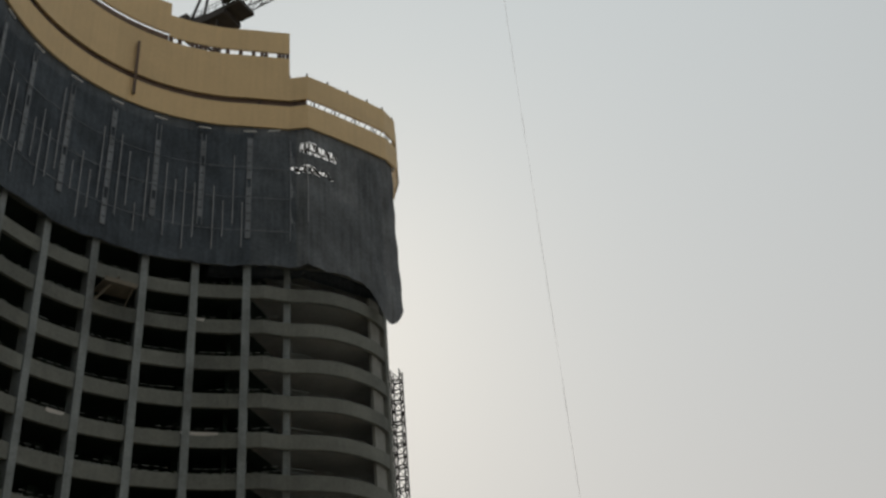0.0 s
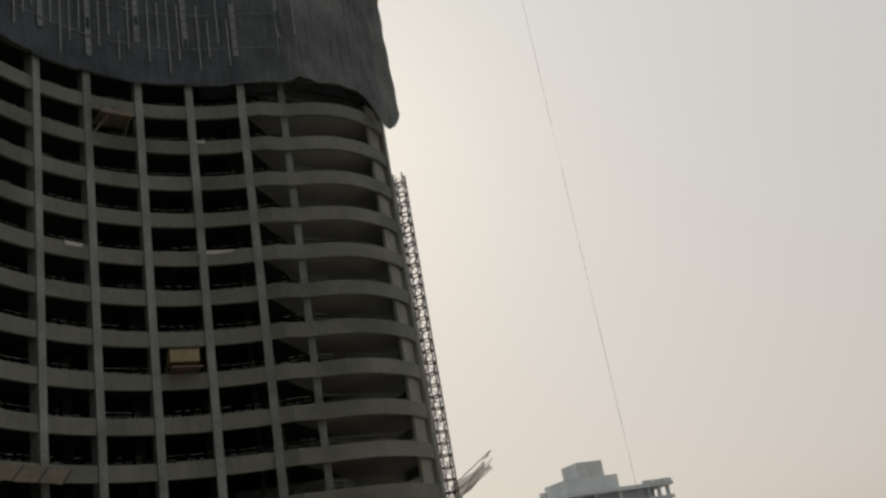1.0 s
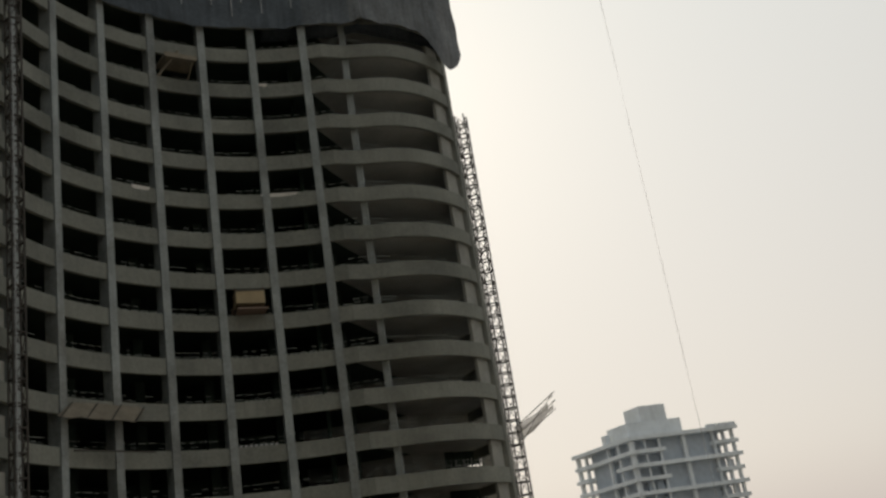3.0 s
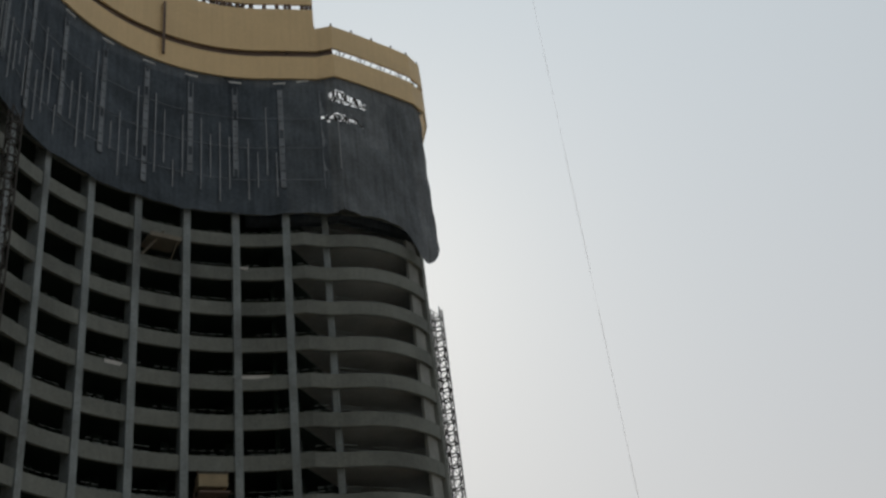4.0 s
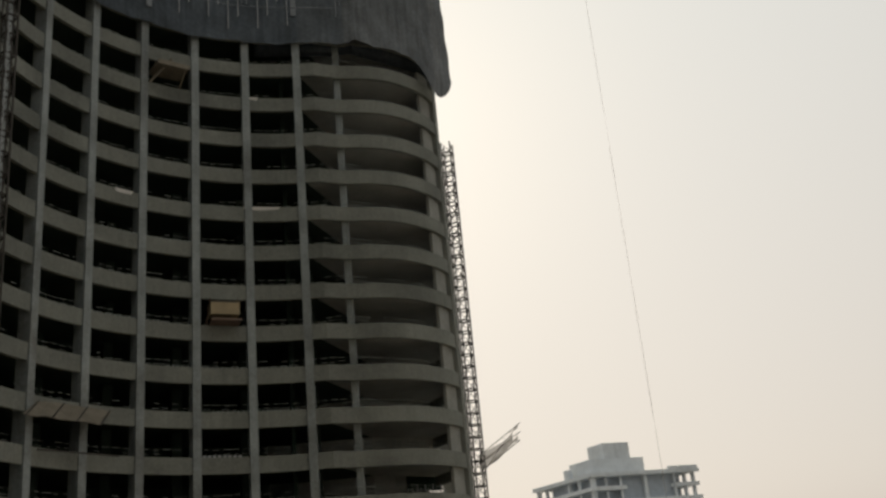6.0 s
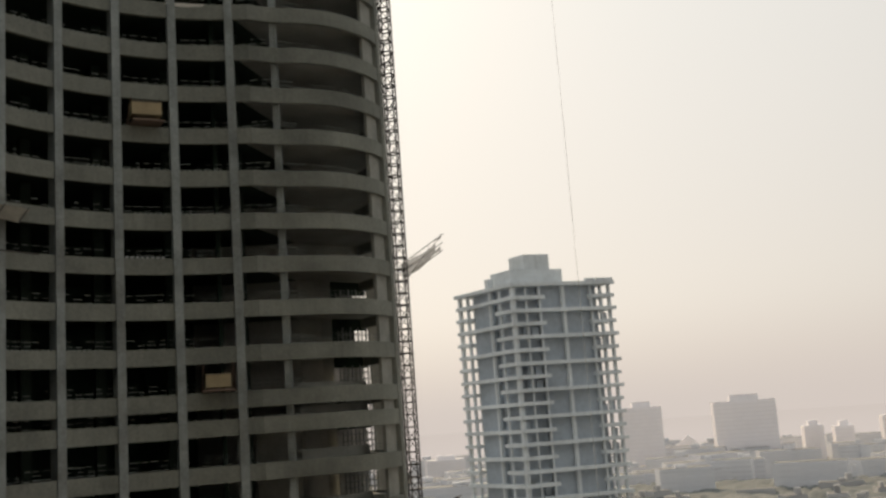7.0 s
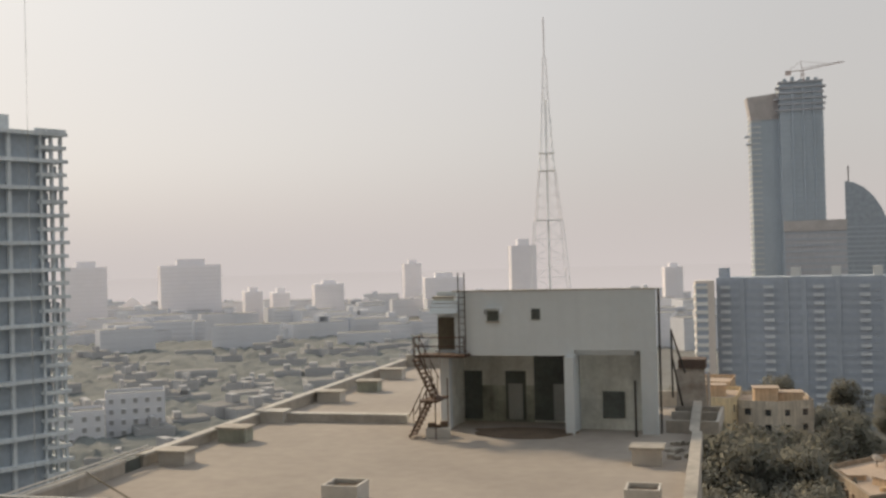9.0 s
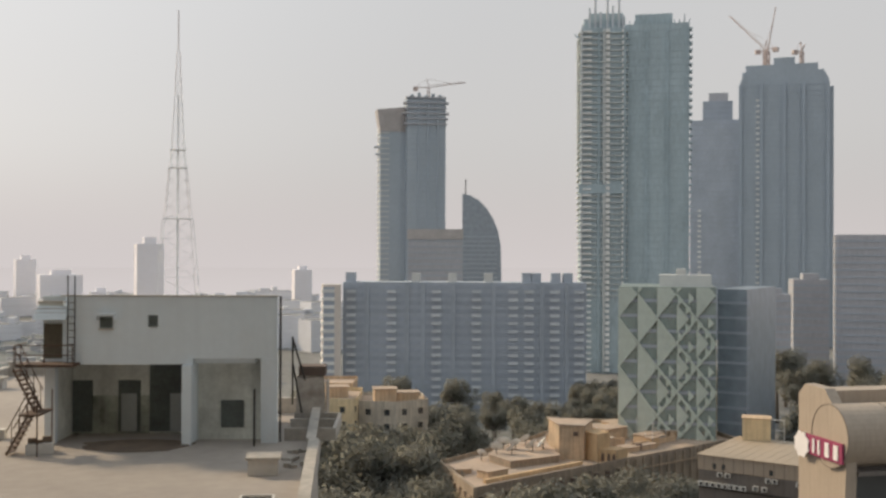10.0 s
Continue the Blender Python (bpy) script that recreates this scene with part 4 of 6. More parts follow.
part("column", Mesh().box(PW - 0.70, -0.02, 0, PW + 0.01, 0.24, PB + 0.246).box(PW - 0.70, 0.244, 0, PW - 0.26, 0.996, PB + 0.246), M_WHITE, pent)
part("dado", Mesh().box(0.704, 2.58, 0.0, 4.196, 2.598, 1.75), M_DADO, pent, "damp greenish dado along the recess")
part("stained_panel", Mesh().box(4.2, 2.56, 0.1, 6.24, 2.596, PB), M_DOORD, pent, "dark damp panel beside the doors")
for x0, x1, kk in ((0.62, 1.6, 0), (2.78, 3.78, 1), (5.0, 6.0, 1)):
    dd = part("door", Mesh().box(x0, 2.54, 0.1, x1, 2.595, 2.45), M_DOORD, pent, "dark door opening" if not kk else "dark framed door")
    if kk:
        part("leaf", Mesh().box(x0 + 0.15, 2.50, 0.12, x1 - 0.15, 2.535, 1.85), M_GREYD, dd, "pale grey door leaf")
part("window", Mesh().box(7.75, 0.93, 0.55, 8.75, 0.996, 1.75), M_DOORD, pent, "dark square window opening")
part("window", Mesh().box(2.66, -0.04, 5.05, 3.2, -0.004, 5.5), M_DOORD, pent, "small dark window under a hood")
part("hood", Mesh().box(2.55, -0.32, 5.6, 3.35, 0.0, 5.68).box(2.55, -0.3, 5.4, 2.6, 0.0, 5.6).box(3.3, -0.3, 5.4, 3.35, 0.0, 5.6), M_WHITE, pent)
part("window_sill", Mesh().box(2.6, -0.1, 4.97, 3.25, 0.0, 5.03), M_PARA, pent)
part("window", Mesh().box(4.75, -0.04, 5.1, 5.15, -0.004, 5.6), M_DOORD, pent, "small dark window")
part("landing", Mesh().box(-0.6, -1.0, PB - 0.02, 1.8, 0.25, PB + 0.1), M_RUST, pent, "rusty steel landing")
part("store_wall", Mesh().box(0.05, 0.5, PB, 1.05, 0.7, PH), M_WHITE, pent)
part("store_door", Mesh().box(0.1, 0.42, PB, 1.0, 0.495, PB + 1.75), M_WOODD, pent, "brown recessed door")
lad = Mesh().bar((1.35, -0.25, PB), (1.35, -0.25, PH + 0.9), 0.03).bar((1.65, -0.25, PB), (1.65, -0.25, PH + 0.9), 0.03)
for k in range(9):
    lad.bar((1.35, -0.25, PB + 0.3 + 0.3 * k), (1.65, -0.25, PB + 0.3 + 0.3 * k), 0.02)
part("ladder", lad, M_STEEL, pent, "dark steel ladder")
for h in (0.5, 0.92):
    part("handrail", Mesh().bar((-0.6, -1.0, PB + h), (1.8, -1.0, PB + h), 0.03), M_RUST, pent)
    part("handrail", Mesh().bar((-0.6, -1.0, PB + h), (-0.6, 0.25, PB + h), 0.03), M_RUST, pent)
for x in (-0.6, 0.6, 1.8):
    part("baluster", Mesh().bar((x, -1.0, PB), (x, -1.0, PB + 0.92), 0.03), M_RUST, pent)


def flight(x0, z0, x1, z1, y, n):
    """A steel flight between two heights: strings, treads, balusters and handrails."""
    f = part("stair_flight", Mesh().bar((x0, y, z0), (x1, y, z1), 0.05), M_RUST, pent, "rusty open steel stair flight")
    part("string", Mesh().bar((x0, y - 0.8, z0), (x1, y - 0.8, z1), 0.05), M_RUST, f)
    for yy in (y, y - 0.8):
        part("handrail", Mesh().bar((x0, yy, z0 + 0.95), (x1, yy, z1 + 0.95), 0.025), M_RUST, f)
        for k in range(0, n + 1, 3):
            t = k / n
            part("baluster", Mesh().bar((x0 + (x1 - x0) * t, yy, z0 + (z1 - z0) * t), (x0 + (x1 - x0) * t, yy, z0 + (z1 - z0) * t + 0.95), 0.02), M_RUST, f)
    for k in range(n):
        t = (k + 0.5) / n
        x, z = x0 + (x1 - x0) * t, z0 + (z1 - z0) * t
        part("tread", Mesh().box(x - 0.12, y - 0.8, z - 0.02, x + 0.12, y, z + 0.02), M_RUST, f)


flight(-0.35, PB, 0.6, 1.55, -1.1, 10)
flight(0.55, 1.65, -0.3, 0.05, -1.95, 8)
part("landing", Mesh().box(0.2, -2.8, 1.62, 1.0, -1.0, 1.70), M_RUST, pent, "small rusty turning landing")
for yy in (-2.8, -1.0):
    part("post", Mesh().bar((0.95, yy, 0), (0.95, yy, 2.5), 0.03), M_RUST, pent)
part("pipe", Mesh().bar((9.43, -0.58, 0), (9.43, -0.58, 2.45), 0.06), M_STEEL, pent, "dark upright pipe")
# enclosure, lean-to and pipes beside the stair head
en = thing("enclosure", PM @ pose(PW + 0.25, 0.6, 0), "low rendered enclosure beside the stair head", "enclosure")
for x0, y0, x1, y1 in ((0, 0, 2.3, 0.15), (2.15, 0.15, 2.3, 4.4), (0, 4.4, 2.3, 4.55), (0, 2.6, 2.15, 2.75)):
    part("wall", Mesh().box(x0, y0, 0, x1, y1, 0.55), M_PARA, en)
lt = thing("lean_to", PM @ pose(PW + 0.3, 5.4, 0), "rusty sheet lean-to with a dark roof", "shed")
part("sheet_wall", Mesh().add([(0.05, -0.5, 0), (1.5, -0.5, 0), (1.35, 0.3, 2.3), (0.0, 0.3, 2.3), (0.05, -0.42, 0), (1.5, -0.42, 0), (1.35, 0.38, 2.3), (0.0, 0.38, 2.3)], [(0, 1, 2, 3), (7, 6, 5, 4), (0, 4, 5, 1), (1, 5, 6, 2), (2, 6, 7, 3), (3, 7, 4, 0)]), M_RUSTY, lt, "leaning patchy rusty sheet")
part("side_sheet", Mesh().box(1.45, 0.0, 0, 1.52, 1.6, 2.0), M_RUSTY, lt)
part("roof", Mesh().box(0.1, 0.2, 2.3, 1.4, 1.5, 2.75), M_BROWN, lt)
for x0, z0, x1, z1 in ((-0.1, 4.2, 0.5, 2.2), (-0.1, 3.0, 0.35, 0.6), (-0.1, 1.0, -0.1, 4.3)):
    part("brace", Mesh().bar((x0, -0.7, z0), (x1, -0.7, z1), 0.06), M_STEEL, lt)
part("downpipe", Mesh().bar((PW + 0.1, 0.4, 0), (PW + 0.1, 0.4, PH), 0.05, 8), M_STEEL, pent, "dark rainwater pipe")
for k, (x, y) in enumerate(((9.1, -2.2), (8.9, -3.9), (9.2, -5.0))):
    db = thing("rubble_pile", RM @ pose(x, y, 0, 0, 0, 30 * k), "small heap of broken masonry by the parapet", "rubble")
    rr2 = random.Random(60 + k)
    for _ in range(7):
        a, b, c = rr2.uniform(-0.35, 0.35), rr2.uniform(-0.25, 0.25), rr2.uniform(0.08, 0.2)
        part("brick", Mesh().box(-c, -c * 0.7, 0, c, c * 0.7, c * 0.9, pose(a, b, 0, 0, 0, rr2.uniform(0, 90))), M_PARA, db)
solo("mortar_patch", Mesh().prism([(4.4 + (2.3 + 0.3 * math.sin(a * 2.3)) * math.cos(a * math.pi / 10), -0.3 + (1.7 if a > 10 else 1.1) * math.sin(a * math.pi / 10)) for a in range(20)], 0.004, 0.05), M_MORTAR_SHADE, "spread of damp brown mortar on the roof", "mortar", at=PM)

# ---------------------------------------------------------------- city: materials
# Skyline colours close to the sky: distance haze painted into the facades.
M_HAZE2 = mat("hazed_pink_facade", (0.89, 0.87, 0.90), 0.9, 0.04, 0.02, 0.2, 0.0, piece=0.04)
M_HAZE2W = mat("hazed_window_band", (0.86, 0.84, 0.87), 0.8, 0.04, 0.02, 0.2, 0.0)
# Slate, teal and mauve tower tones, paled to put haze into the colour.
M_SLATE = mat("hazed_slate_blue_facade", (0.417, 0.457, 0.513), 0.85, 0.07, 0.05, 0.4, 0.0, piece=0.05)
M_SLATE_D = mat("hazed_slate_blue_glazing", (0.388, 0.431, 0.5), 0.4, 0.10, 0.08, 0.5, 0.0, piece=0.08)
M_SLATE_F = mat("hazed_slate_facade", (0.43, 0.485, 0.54), 0.85, 0.06, 0.04, 0.4, 0.0, streak=0.08)
M_SLATE_FD = mat("hazed_slate_band", (0.40, 0.455, 0.515), 0.8, 0.06, 0.05, 0.4, 0.0)
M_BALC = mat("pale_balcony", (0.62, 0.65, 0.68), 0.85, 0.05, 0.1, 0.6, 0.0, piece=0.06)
M_TEAL = mat("hazed_teal_netted_facade", (0.468, 0.56, 0.60), 0.85, 0.09, 0.06, 0.5, 0.0, streak=0.2)
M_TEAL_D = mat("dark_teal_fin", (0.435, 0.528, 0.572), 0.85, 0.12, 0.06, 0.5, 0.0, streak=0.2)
M_BUFF = mat("buff_balcony_slab", (0.66, 0.665, 0.645), 0.85, 0.06, 0.1, 0.6, 0.0, piece=0.05)
M_STACK = mat("grey_balcony_slab", (0.62, 0.64, 0.63), 0.85, 0.06, 0.1, 0.6, 0.0, piece=0.06)
# Warm wing tone with the sunlight put into its colour.
M_WING = mat("painted_sun_wing_render", (0.74, 0.67, 0.61), 0.85, 0.06, 0.1, 0.6, 0.0, piece=0.05)
M_GLAZE = glass_mat("dark_blue_side_glazing", (0.252, 0.3, 0.348), 0.3)
M_WHITEB = mat("white_balcony_front", (0.80, 0.80, 0.78), 0.8, 0.05, 0.1, 0.6, 0.0, piece=0.08)
M_MAUVE = mat("hazed_mauve_concrete", (0.476, 0.476, 0.506), 0.9, 0.07, 0.05, 0.4, 0.0, streak=0.15)
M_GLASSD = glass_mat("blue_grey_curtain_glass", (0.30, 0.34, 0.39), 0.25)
M_MINT = mat("mint_panel", (0.583, 0.649, 0.583), 0.6, 0.06, 0.2, 1.0, 0.0, piece=0.04)
M_GREENG = glass_mat("green_tinted_glazing", (0.3, 0.36, 0.336), 0.3)
M_OCHRE = mat("ochre_render", (0.60, 0.445, 0.30), 0.9, 0.12, 0.2, 1.5, 0.1, stain=(0.38, 0.31, 0.23), streak=0.25)
# Ochre darkened so the walls read as shaded, besides stains and streaks.
M_OCHW = mat("shaded_stained_ochre", (0.37, 0.295, 0.22), 0.9, 0.15, 0.25, 1.5, 0.1, stain=(0.25, 0.21, 0.17), streak=0.3)
M_YELLOW = mat("yellow_ochre_render", (0.74, 0.60, 0.38), 0.9, 0.10, 0.25, 1.8, 0.1, stain=(0.50, 0.42, 0.30), streak=0.2)
M_CREAMW = mat("weathered_cream_render", (0.60, 0.54, 0.45), 0.9, 0.12, 0.25, 1.8, 0.1, stain=(0.38, 0.34, 0.29), streak=0.3)
M_ORANGE = mat("orange_render", (0.58, 0.41, 0.24), 0.9, 0.10, 0.3, 2.0, 0.1, streak=0.2)
M_ROOFT = mat("dusty_roof_screed", (0.46, 0.36, 0.28), 0.95, 0.15, 0.12, 1.2, 0.1, stain=(0.28, 0.25, 0.22))
M_SHEET = mat("beige_sheet_roof", (0.40, 0.325, 0.24), 0.6, 0.07, 0.15, 1.5, 0.05)
M_BEIGE = mat("beige_cladding", (0.44, 0.365, 0.29), 0.6, 0.05, 0.2, 2.0, 0.0, streak=0.1)
M_HALL = mat("grey_cladding", (0.18, 0.16, 0.145), 0.8, 0.08, 0.3, 2.0, 0.0, streak=0.15)
M_WIN = glass_mat("dark_window_glass", (0.06, 0.065, 0.07), 0.2)
M_SIGN = mat("magenta_sign_panel", (0.32, 0.05, 0.12), 0.5, 0.05, 1.0, 5.0, 0.0)
M_LETTER = mat("white_sign_letter", (0.85, 0.82, 0.82), 0.5, 0.03, 1.0, 5.0, 0.0)
# Mast steels paled until haze is part of their colour.
M_MASTP = mat("hazed_mast_steel", (0.86, 0.86, 0.87), 0.6, 0.06, 0.1, 1.0, 0.0)
M_MASTR = mat("hazed_red_steel", (0.76, 0.72, 0.72), 0.6, 0.06, 0.1, 1.0, 0.0)
# Leaf tone lifted well above real foliage, so the colour carries haze.
M_LEAF = mat("haze_paled_leaf", (0.285, 0.288, 0.266), 0.9, 0.12, 0.4, 2.0, 0.0, piece=0.12)
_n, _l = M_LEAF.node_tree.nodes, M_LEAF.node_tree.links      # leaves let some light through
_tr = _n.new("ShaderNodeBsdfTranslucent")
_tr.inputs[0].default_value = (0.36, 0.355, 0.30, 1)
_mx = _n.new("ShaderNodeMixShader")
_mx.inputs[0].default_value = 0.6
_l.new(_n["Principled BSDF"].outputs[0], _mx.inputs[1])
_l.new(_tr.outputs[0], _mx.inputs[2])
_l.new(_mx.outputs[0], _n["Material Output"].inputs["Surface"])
# Canopy greyed and blued to put smog haze into its colour.
M_LEAF2 = mat("haze_grey_canopy", (0.163, 0.176, 0.174), 0.95, 0.10, 0.03, 0.35, 0.2, stain=(0.188, 0.196, 0.196))
M_BARK = mat("grey_bark", (0.12, 0.10, 0.08), 0.95, 0.2, 1.0, 6.0, 0.2)
# House walls paled so that their colour holds the haze.
M_LOW = mat("hazed_low_houses", (0.50, 0.50, 0.51), 0.95, 0.08, 0.01, 0.1, 0.0, piece=0.10)
M_TAN = mat("weathered_boarding", (0.47, 0.44, 0.43), 0.9, 0.1, 0.2, 1.0, 0.0)
M_CRANE = mat("crane_red", (0.47, 0.38, 0.35), 0.6, 0.1, 0.5, 3.0, 0.0)
M_ACW = mat("white_ac_casing", (0.62, 0.62, 0.60), 0.6, 0.05, 1.0, 5.0, 0.0)

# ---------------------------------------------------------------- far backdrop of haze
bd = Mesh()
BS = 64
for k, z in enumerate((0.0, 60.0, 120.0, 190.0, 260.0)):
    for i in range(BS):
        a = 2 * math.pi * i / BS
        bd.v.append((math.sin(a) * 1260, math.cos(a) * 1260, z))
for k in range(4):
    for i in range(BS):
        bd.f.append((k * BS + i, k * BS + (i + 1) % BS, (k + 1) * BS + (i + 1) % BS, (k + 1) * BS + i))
m_bd = bpy.data.materials.new("horizon_haze")
m_bd.use_nodes = True
bn, bl_ = m_bd.node_tree.nodes, m_bd.node_tree.links
bn.remove(bn["Principled BSDF"])
b_tc = bn.new("ShaderNodeTexCoord")
b_sp = bn.new("ShaderNodeSeparateXYZ")
bl_.new(b_tc.outputs["Object"], b_sp.inputs[0])
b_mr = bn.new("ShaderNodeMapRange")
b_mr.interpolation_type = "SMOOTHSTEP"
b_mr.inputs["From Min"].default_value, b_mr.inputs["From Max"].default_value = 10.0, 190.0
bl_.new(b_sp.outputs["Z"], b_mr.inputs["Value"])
# the ring glows by itself, in place of smog lit by the sky
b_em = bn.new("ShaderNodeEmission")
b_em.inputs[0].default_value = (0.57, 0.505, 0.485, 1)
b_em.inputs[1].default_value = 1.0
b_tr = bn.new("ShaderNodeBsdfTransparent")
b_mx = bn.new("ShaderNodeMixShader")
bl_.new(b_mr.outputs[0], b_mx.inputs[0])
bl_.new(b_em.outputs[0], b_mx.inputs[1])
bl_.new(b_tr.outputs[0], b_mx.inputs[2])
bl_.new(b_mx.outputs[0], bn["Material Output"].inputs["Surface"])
solo("backdrop", bd, m_bd, "glowing band imitating pale smog along the horizon", "haze", kind="structure")


# ---------------------------------------------------------------- generic high-rise
def block(az0, az1, d, top, label, m_body, m_slab=None, fl=3.3, deep=18.0, proj=0.5, thick=0.5, turn=0.0, x0=0.0, x1=1.0, base=0.0, bands_from=0.0, name="high_rise", group=""):
    """A tower between two bearings at distance d; its front faces the eye but for turn. Slabs run over the part x0..x1 of its width."""
    az = 0.5 * (az0 + az1)
    w = 2 * d * math.tan(radians(0.5 * (az1 - az0)))
    t = thing(name, pose(*polar(az, d), 0, 0, 0, -az + turn), label, "building", group)
    body = Mesh().box(-w / 2, 0, base, w / 2, deep, top)
    part("body", body, m_body, t)
    if m_slab:
        lo, hi = -w / 2 + w * x0, -w / 2 + w * x1
        sm = Mesh().box(lo - proj, -proj, 0, hi + (proj if x1 > 0.99 else 0), 3.0, thick)
        if x0 < 0.01:
            sm.box(lo - proj, 3.0, 0, lo, deep, thick)
        sd = sm.data("floor_band", m_slab)
        z = top - fl
        while z > max(base, bands_from):
            ob = part("floor_band", sd, m_slab, t)
            ob.location = (0, 0, z)
            z -= fl
    return t, w


def add_box(t, name, m_, x0, y0, z0, x1, y1, z1, label=""):
    return part(name, Mesh().box(x0, y0, z0, x1, y1, z1), m_, t, label)


# far skyline, left to right
FAR = [(-40.6, -38.5, 900, -0.05, 0.3, 0.0), (-35.79, -32.58, 900, -0.07, 0.32, 0.0), (-31.35, -30.38, 950, -1.6, 0.25, 0.0), (-29.85, -28.91, 950, -1.7, 0.25, 0.0),
       (-27.54, -25.92, 900, -1.3, 0.2, 0.0), (-22.56, -21.61, 1100, -0.3, 0.2, 0.0), (-21.43, -19.31, 1000, -1.1, 0.25, 0.0), (-16.6, -15.2, 1000, 0.55, 0.35, 0.0),
       (-8.23, -7.27, 1000, -0.83, 0.2, 0.0), (-51.4, -49.3, 900, -2.1, 0.2, 0.0), (-23.9, -23.0, 1150, -2.2, 0.2, 0.0), (-18.9, -17.9, 1150, -2.0, 0.2, 0.0),
       (17.2, 18.7, 480, -2.0, 0.3, 0.0), (21.0, 24.6, 520, 1.15, 0.0, 0.0), (18.8, 20.6, 560, -1.2, 0.3, 0.0)]
for a0, a1, d, el, cap, _ in FAR:
    near = d < 700
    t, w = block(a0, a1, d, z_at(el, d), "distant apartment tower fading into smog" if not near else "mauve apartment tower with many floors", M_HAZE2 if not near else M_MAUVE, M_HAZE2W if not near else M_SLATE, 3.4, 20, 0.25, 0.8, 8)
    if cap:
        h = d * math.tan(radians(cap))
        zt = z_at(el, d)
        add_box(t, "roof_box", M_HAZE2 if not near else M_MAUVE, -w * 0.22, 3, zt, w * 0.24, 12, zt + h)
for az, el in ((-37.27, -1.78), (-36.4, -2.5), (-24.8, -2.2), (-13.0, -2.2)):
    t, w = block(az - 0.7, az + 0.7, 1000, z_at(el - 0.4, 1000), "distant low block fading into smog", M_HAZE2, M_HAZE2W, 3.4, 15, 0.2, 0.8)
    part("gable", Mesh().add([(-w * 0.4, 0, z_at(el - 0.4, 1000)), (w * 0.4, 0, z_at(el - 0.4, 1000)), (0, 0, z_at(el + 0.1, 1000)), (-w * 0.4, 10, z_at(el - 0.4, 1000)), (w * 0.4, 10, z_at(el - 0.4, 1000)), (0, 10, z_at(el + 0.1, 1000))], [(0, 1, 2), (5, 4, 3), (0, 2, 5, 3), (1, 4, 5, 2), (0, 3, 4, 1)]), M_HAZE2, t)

# low rows of the horizon
rng = random.Random(7)
# Walls, roofs and windows kept close in tone to paint haze into them.
M_LOW2 = mat("hazed_far_block", (0.74, 0.75, 0.79), 0.95, 0.06, 0.01, 0.1, 0.0, piece=0.05)
M_LOW3 = mat("hazed_flat_roof", (0.25, 0.248, 0.246), 0.95, 0.10, 0.06, 0.5, 0.0, stain=(0.22, 0.22, 0.22), piece=0.10)
M_LOWN = mat("hazed_window_row", (0.40, 0.405, 0.415), 0.7, 0.06, 0.1, 0.6, 0.0, piece=0.05)
M_LOWW = mat("hazed_far_windows", (0.70, 0.71, 0.75), 0.7, 0.06, 0.1, 0.6, 0.0, piece=0.05)
hm, hr_ = Mesh(), Mesh()                            # the many farther houses, too small to tell apart
for k in range(430):
    belt = k < 190
    az = rng.uniform(-61, -7) if k < 155 else rng.uniform(-7, 26) if belt else rng.uniform(-60, -11)
    d = rng.uniform(600, 1120) if belt else rng.uniform(230, 600)
    x, y = polar(az, d)
    w, dp = (rng.uniform(18, 46), rng.uniform(12, 18)) if belt else (rng.uniform(7, 20), rng.uniform(7, 12))
    h = rng.uniform(14, 22) if belt else rng.uniform(8.0, 12.5)
    if k >= 290:
        d = rng.uniform(330, 620)
        x, y = polar(az, d)
        m_h = pose(x, y, 0, 0, 0, rng.choice((0, 12, -8, 30)) - az)
        hm.box(-w / 2, -dp / 2, 0, w / 2, dp / 2, h, m_h)
        hr_.box(-w / 2 + 0.3, -dp / 2 + 0.3, h, w / 2 - 0.3, dp / 2 - 0.3, h + 0.15, m_h)
        a = rng.uniform(-0.4, 0.2) * w
        hm.box(a, -dp / 5, h + 0.2, a + w * 0.2, dp / 5, h + rng.uniform(1.5, 3.5), m_h)
        continue
    lh = thing("low_block", pose(x, y, 0, 0, 0, rng.choice((0, 12, -8, 30)) - az), "low city block with smog haze in its colour" if belt else "low house among the trees, paled as by haze", "building", "low blocks of the far city")
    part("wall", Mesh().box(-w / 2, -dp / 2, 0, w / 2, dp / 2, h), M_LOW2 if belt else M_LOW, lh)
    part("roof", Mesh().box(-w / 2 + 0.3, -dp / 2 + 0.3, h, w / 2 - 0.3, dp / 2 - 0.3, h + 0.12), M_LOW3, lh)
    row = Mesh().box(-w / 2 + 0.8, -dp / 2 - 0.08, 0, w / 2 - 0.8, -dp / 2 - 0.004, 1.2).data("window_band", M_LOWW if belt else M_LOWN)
    for f in range(4 if belt else 2):
        ob = part("window_band", row, None, lh)
        ob.location = (0, 0, h - 2.3 - 3.1 * f)
    for q in range(rng.randrange(0, 3)):
        a = rng.uniform(-0.4, 0.2) * w
        part("roof_room", Mesh().box(a, -dp / 5, h, a + w * rng.uniform(0.08, 0.25), dp / 5, h + rng.uniform(1.5, 4.0)), M_LOW2 if belt else M_LOW, lh)

hs = solo("small_houses", hm, M_LOW, "many small houses far off, paled as by smog", "houses", kind="stuff")
part("roofs", hr_, M_LOW3, hs)

# ---------------------------------------------------------------- long apartment slab
SD = 390.0
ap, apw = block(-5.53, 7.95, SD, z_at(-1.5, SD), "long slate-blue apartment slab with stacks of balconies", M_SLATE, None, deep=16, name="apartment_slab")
ap_top = z_at(-1.5, SD)
bandm = Mesh().box(-apw / 2, -0.15, 0, apw / 2, -0.004, 1.5).data("window_band", M_SLATE_D)
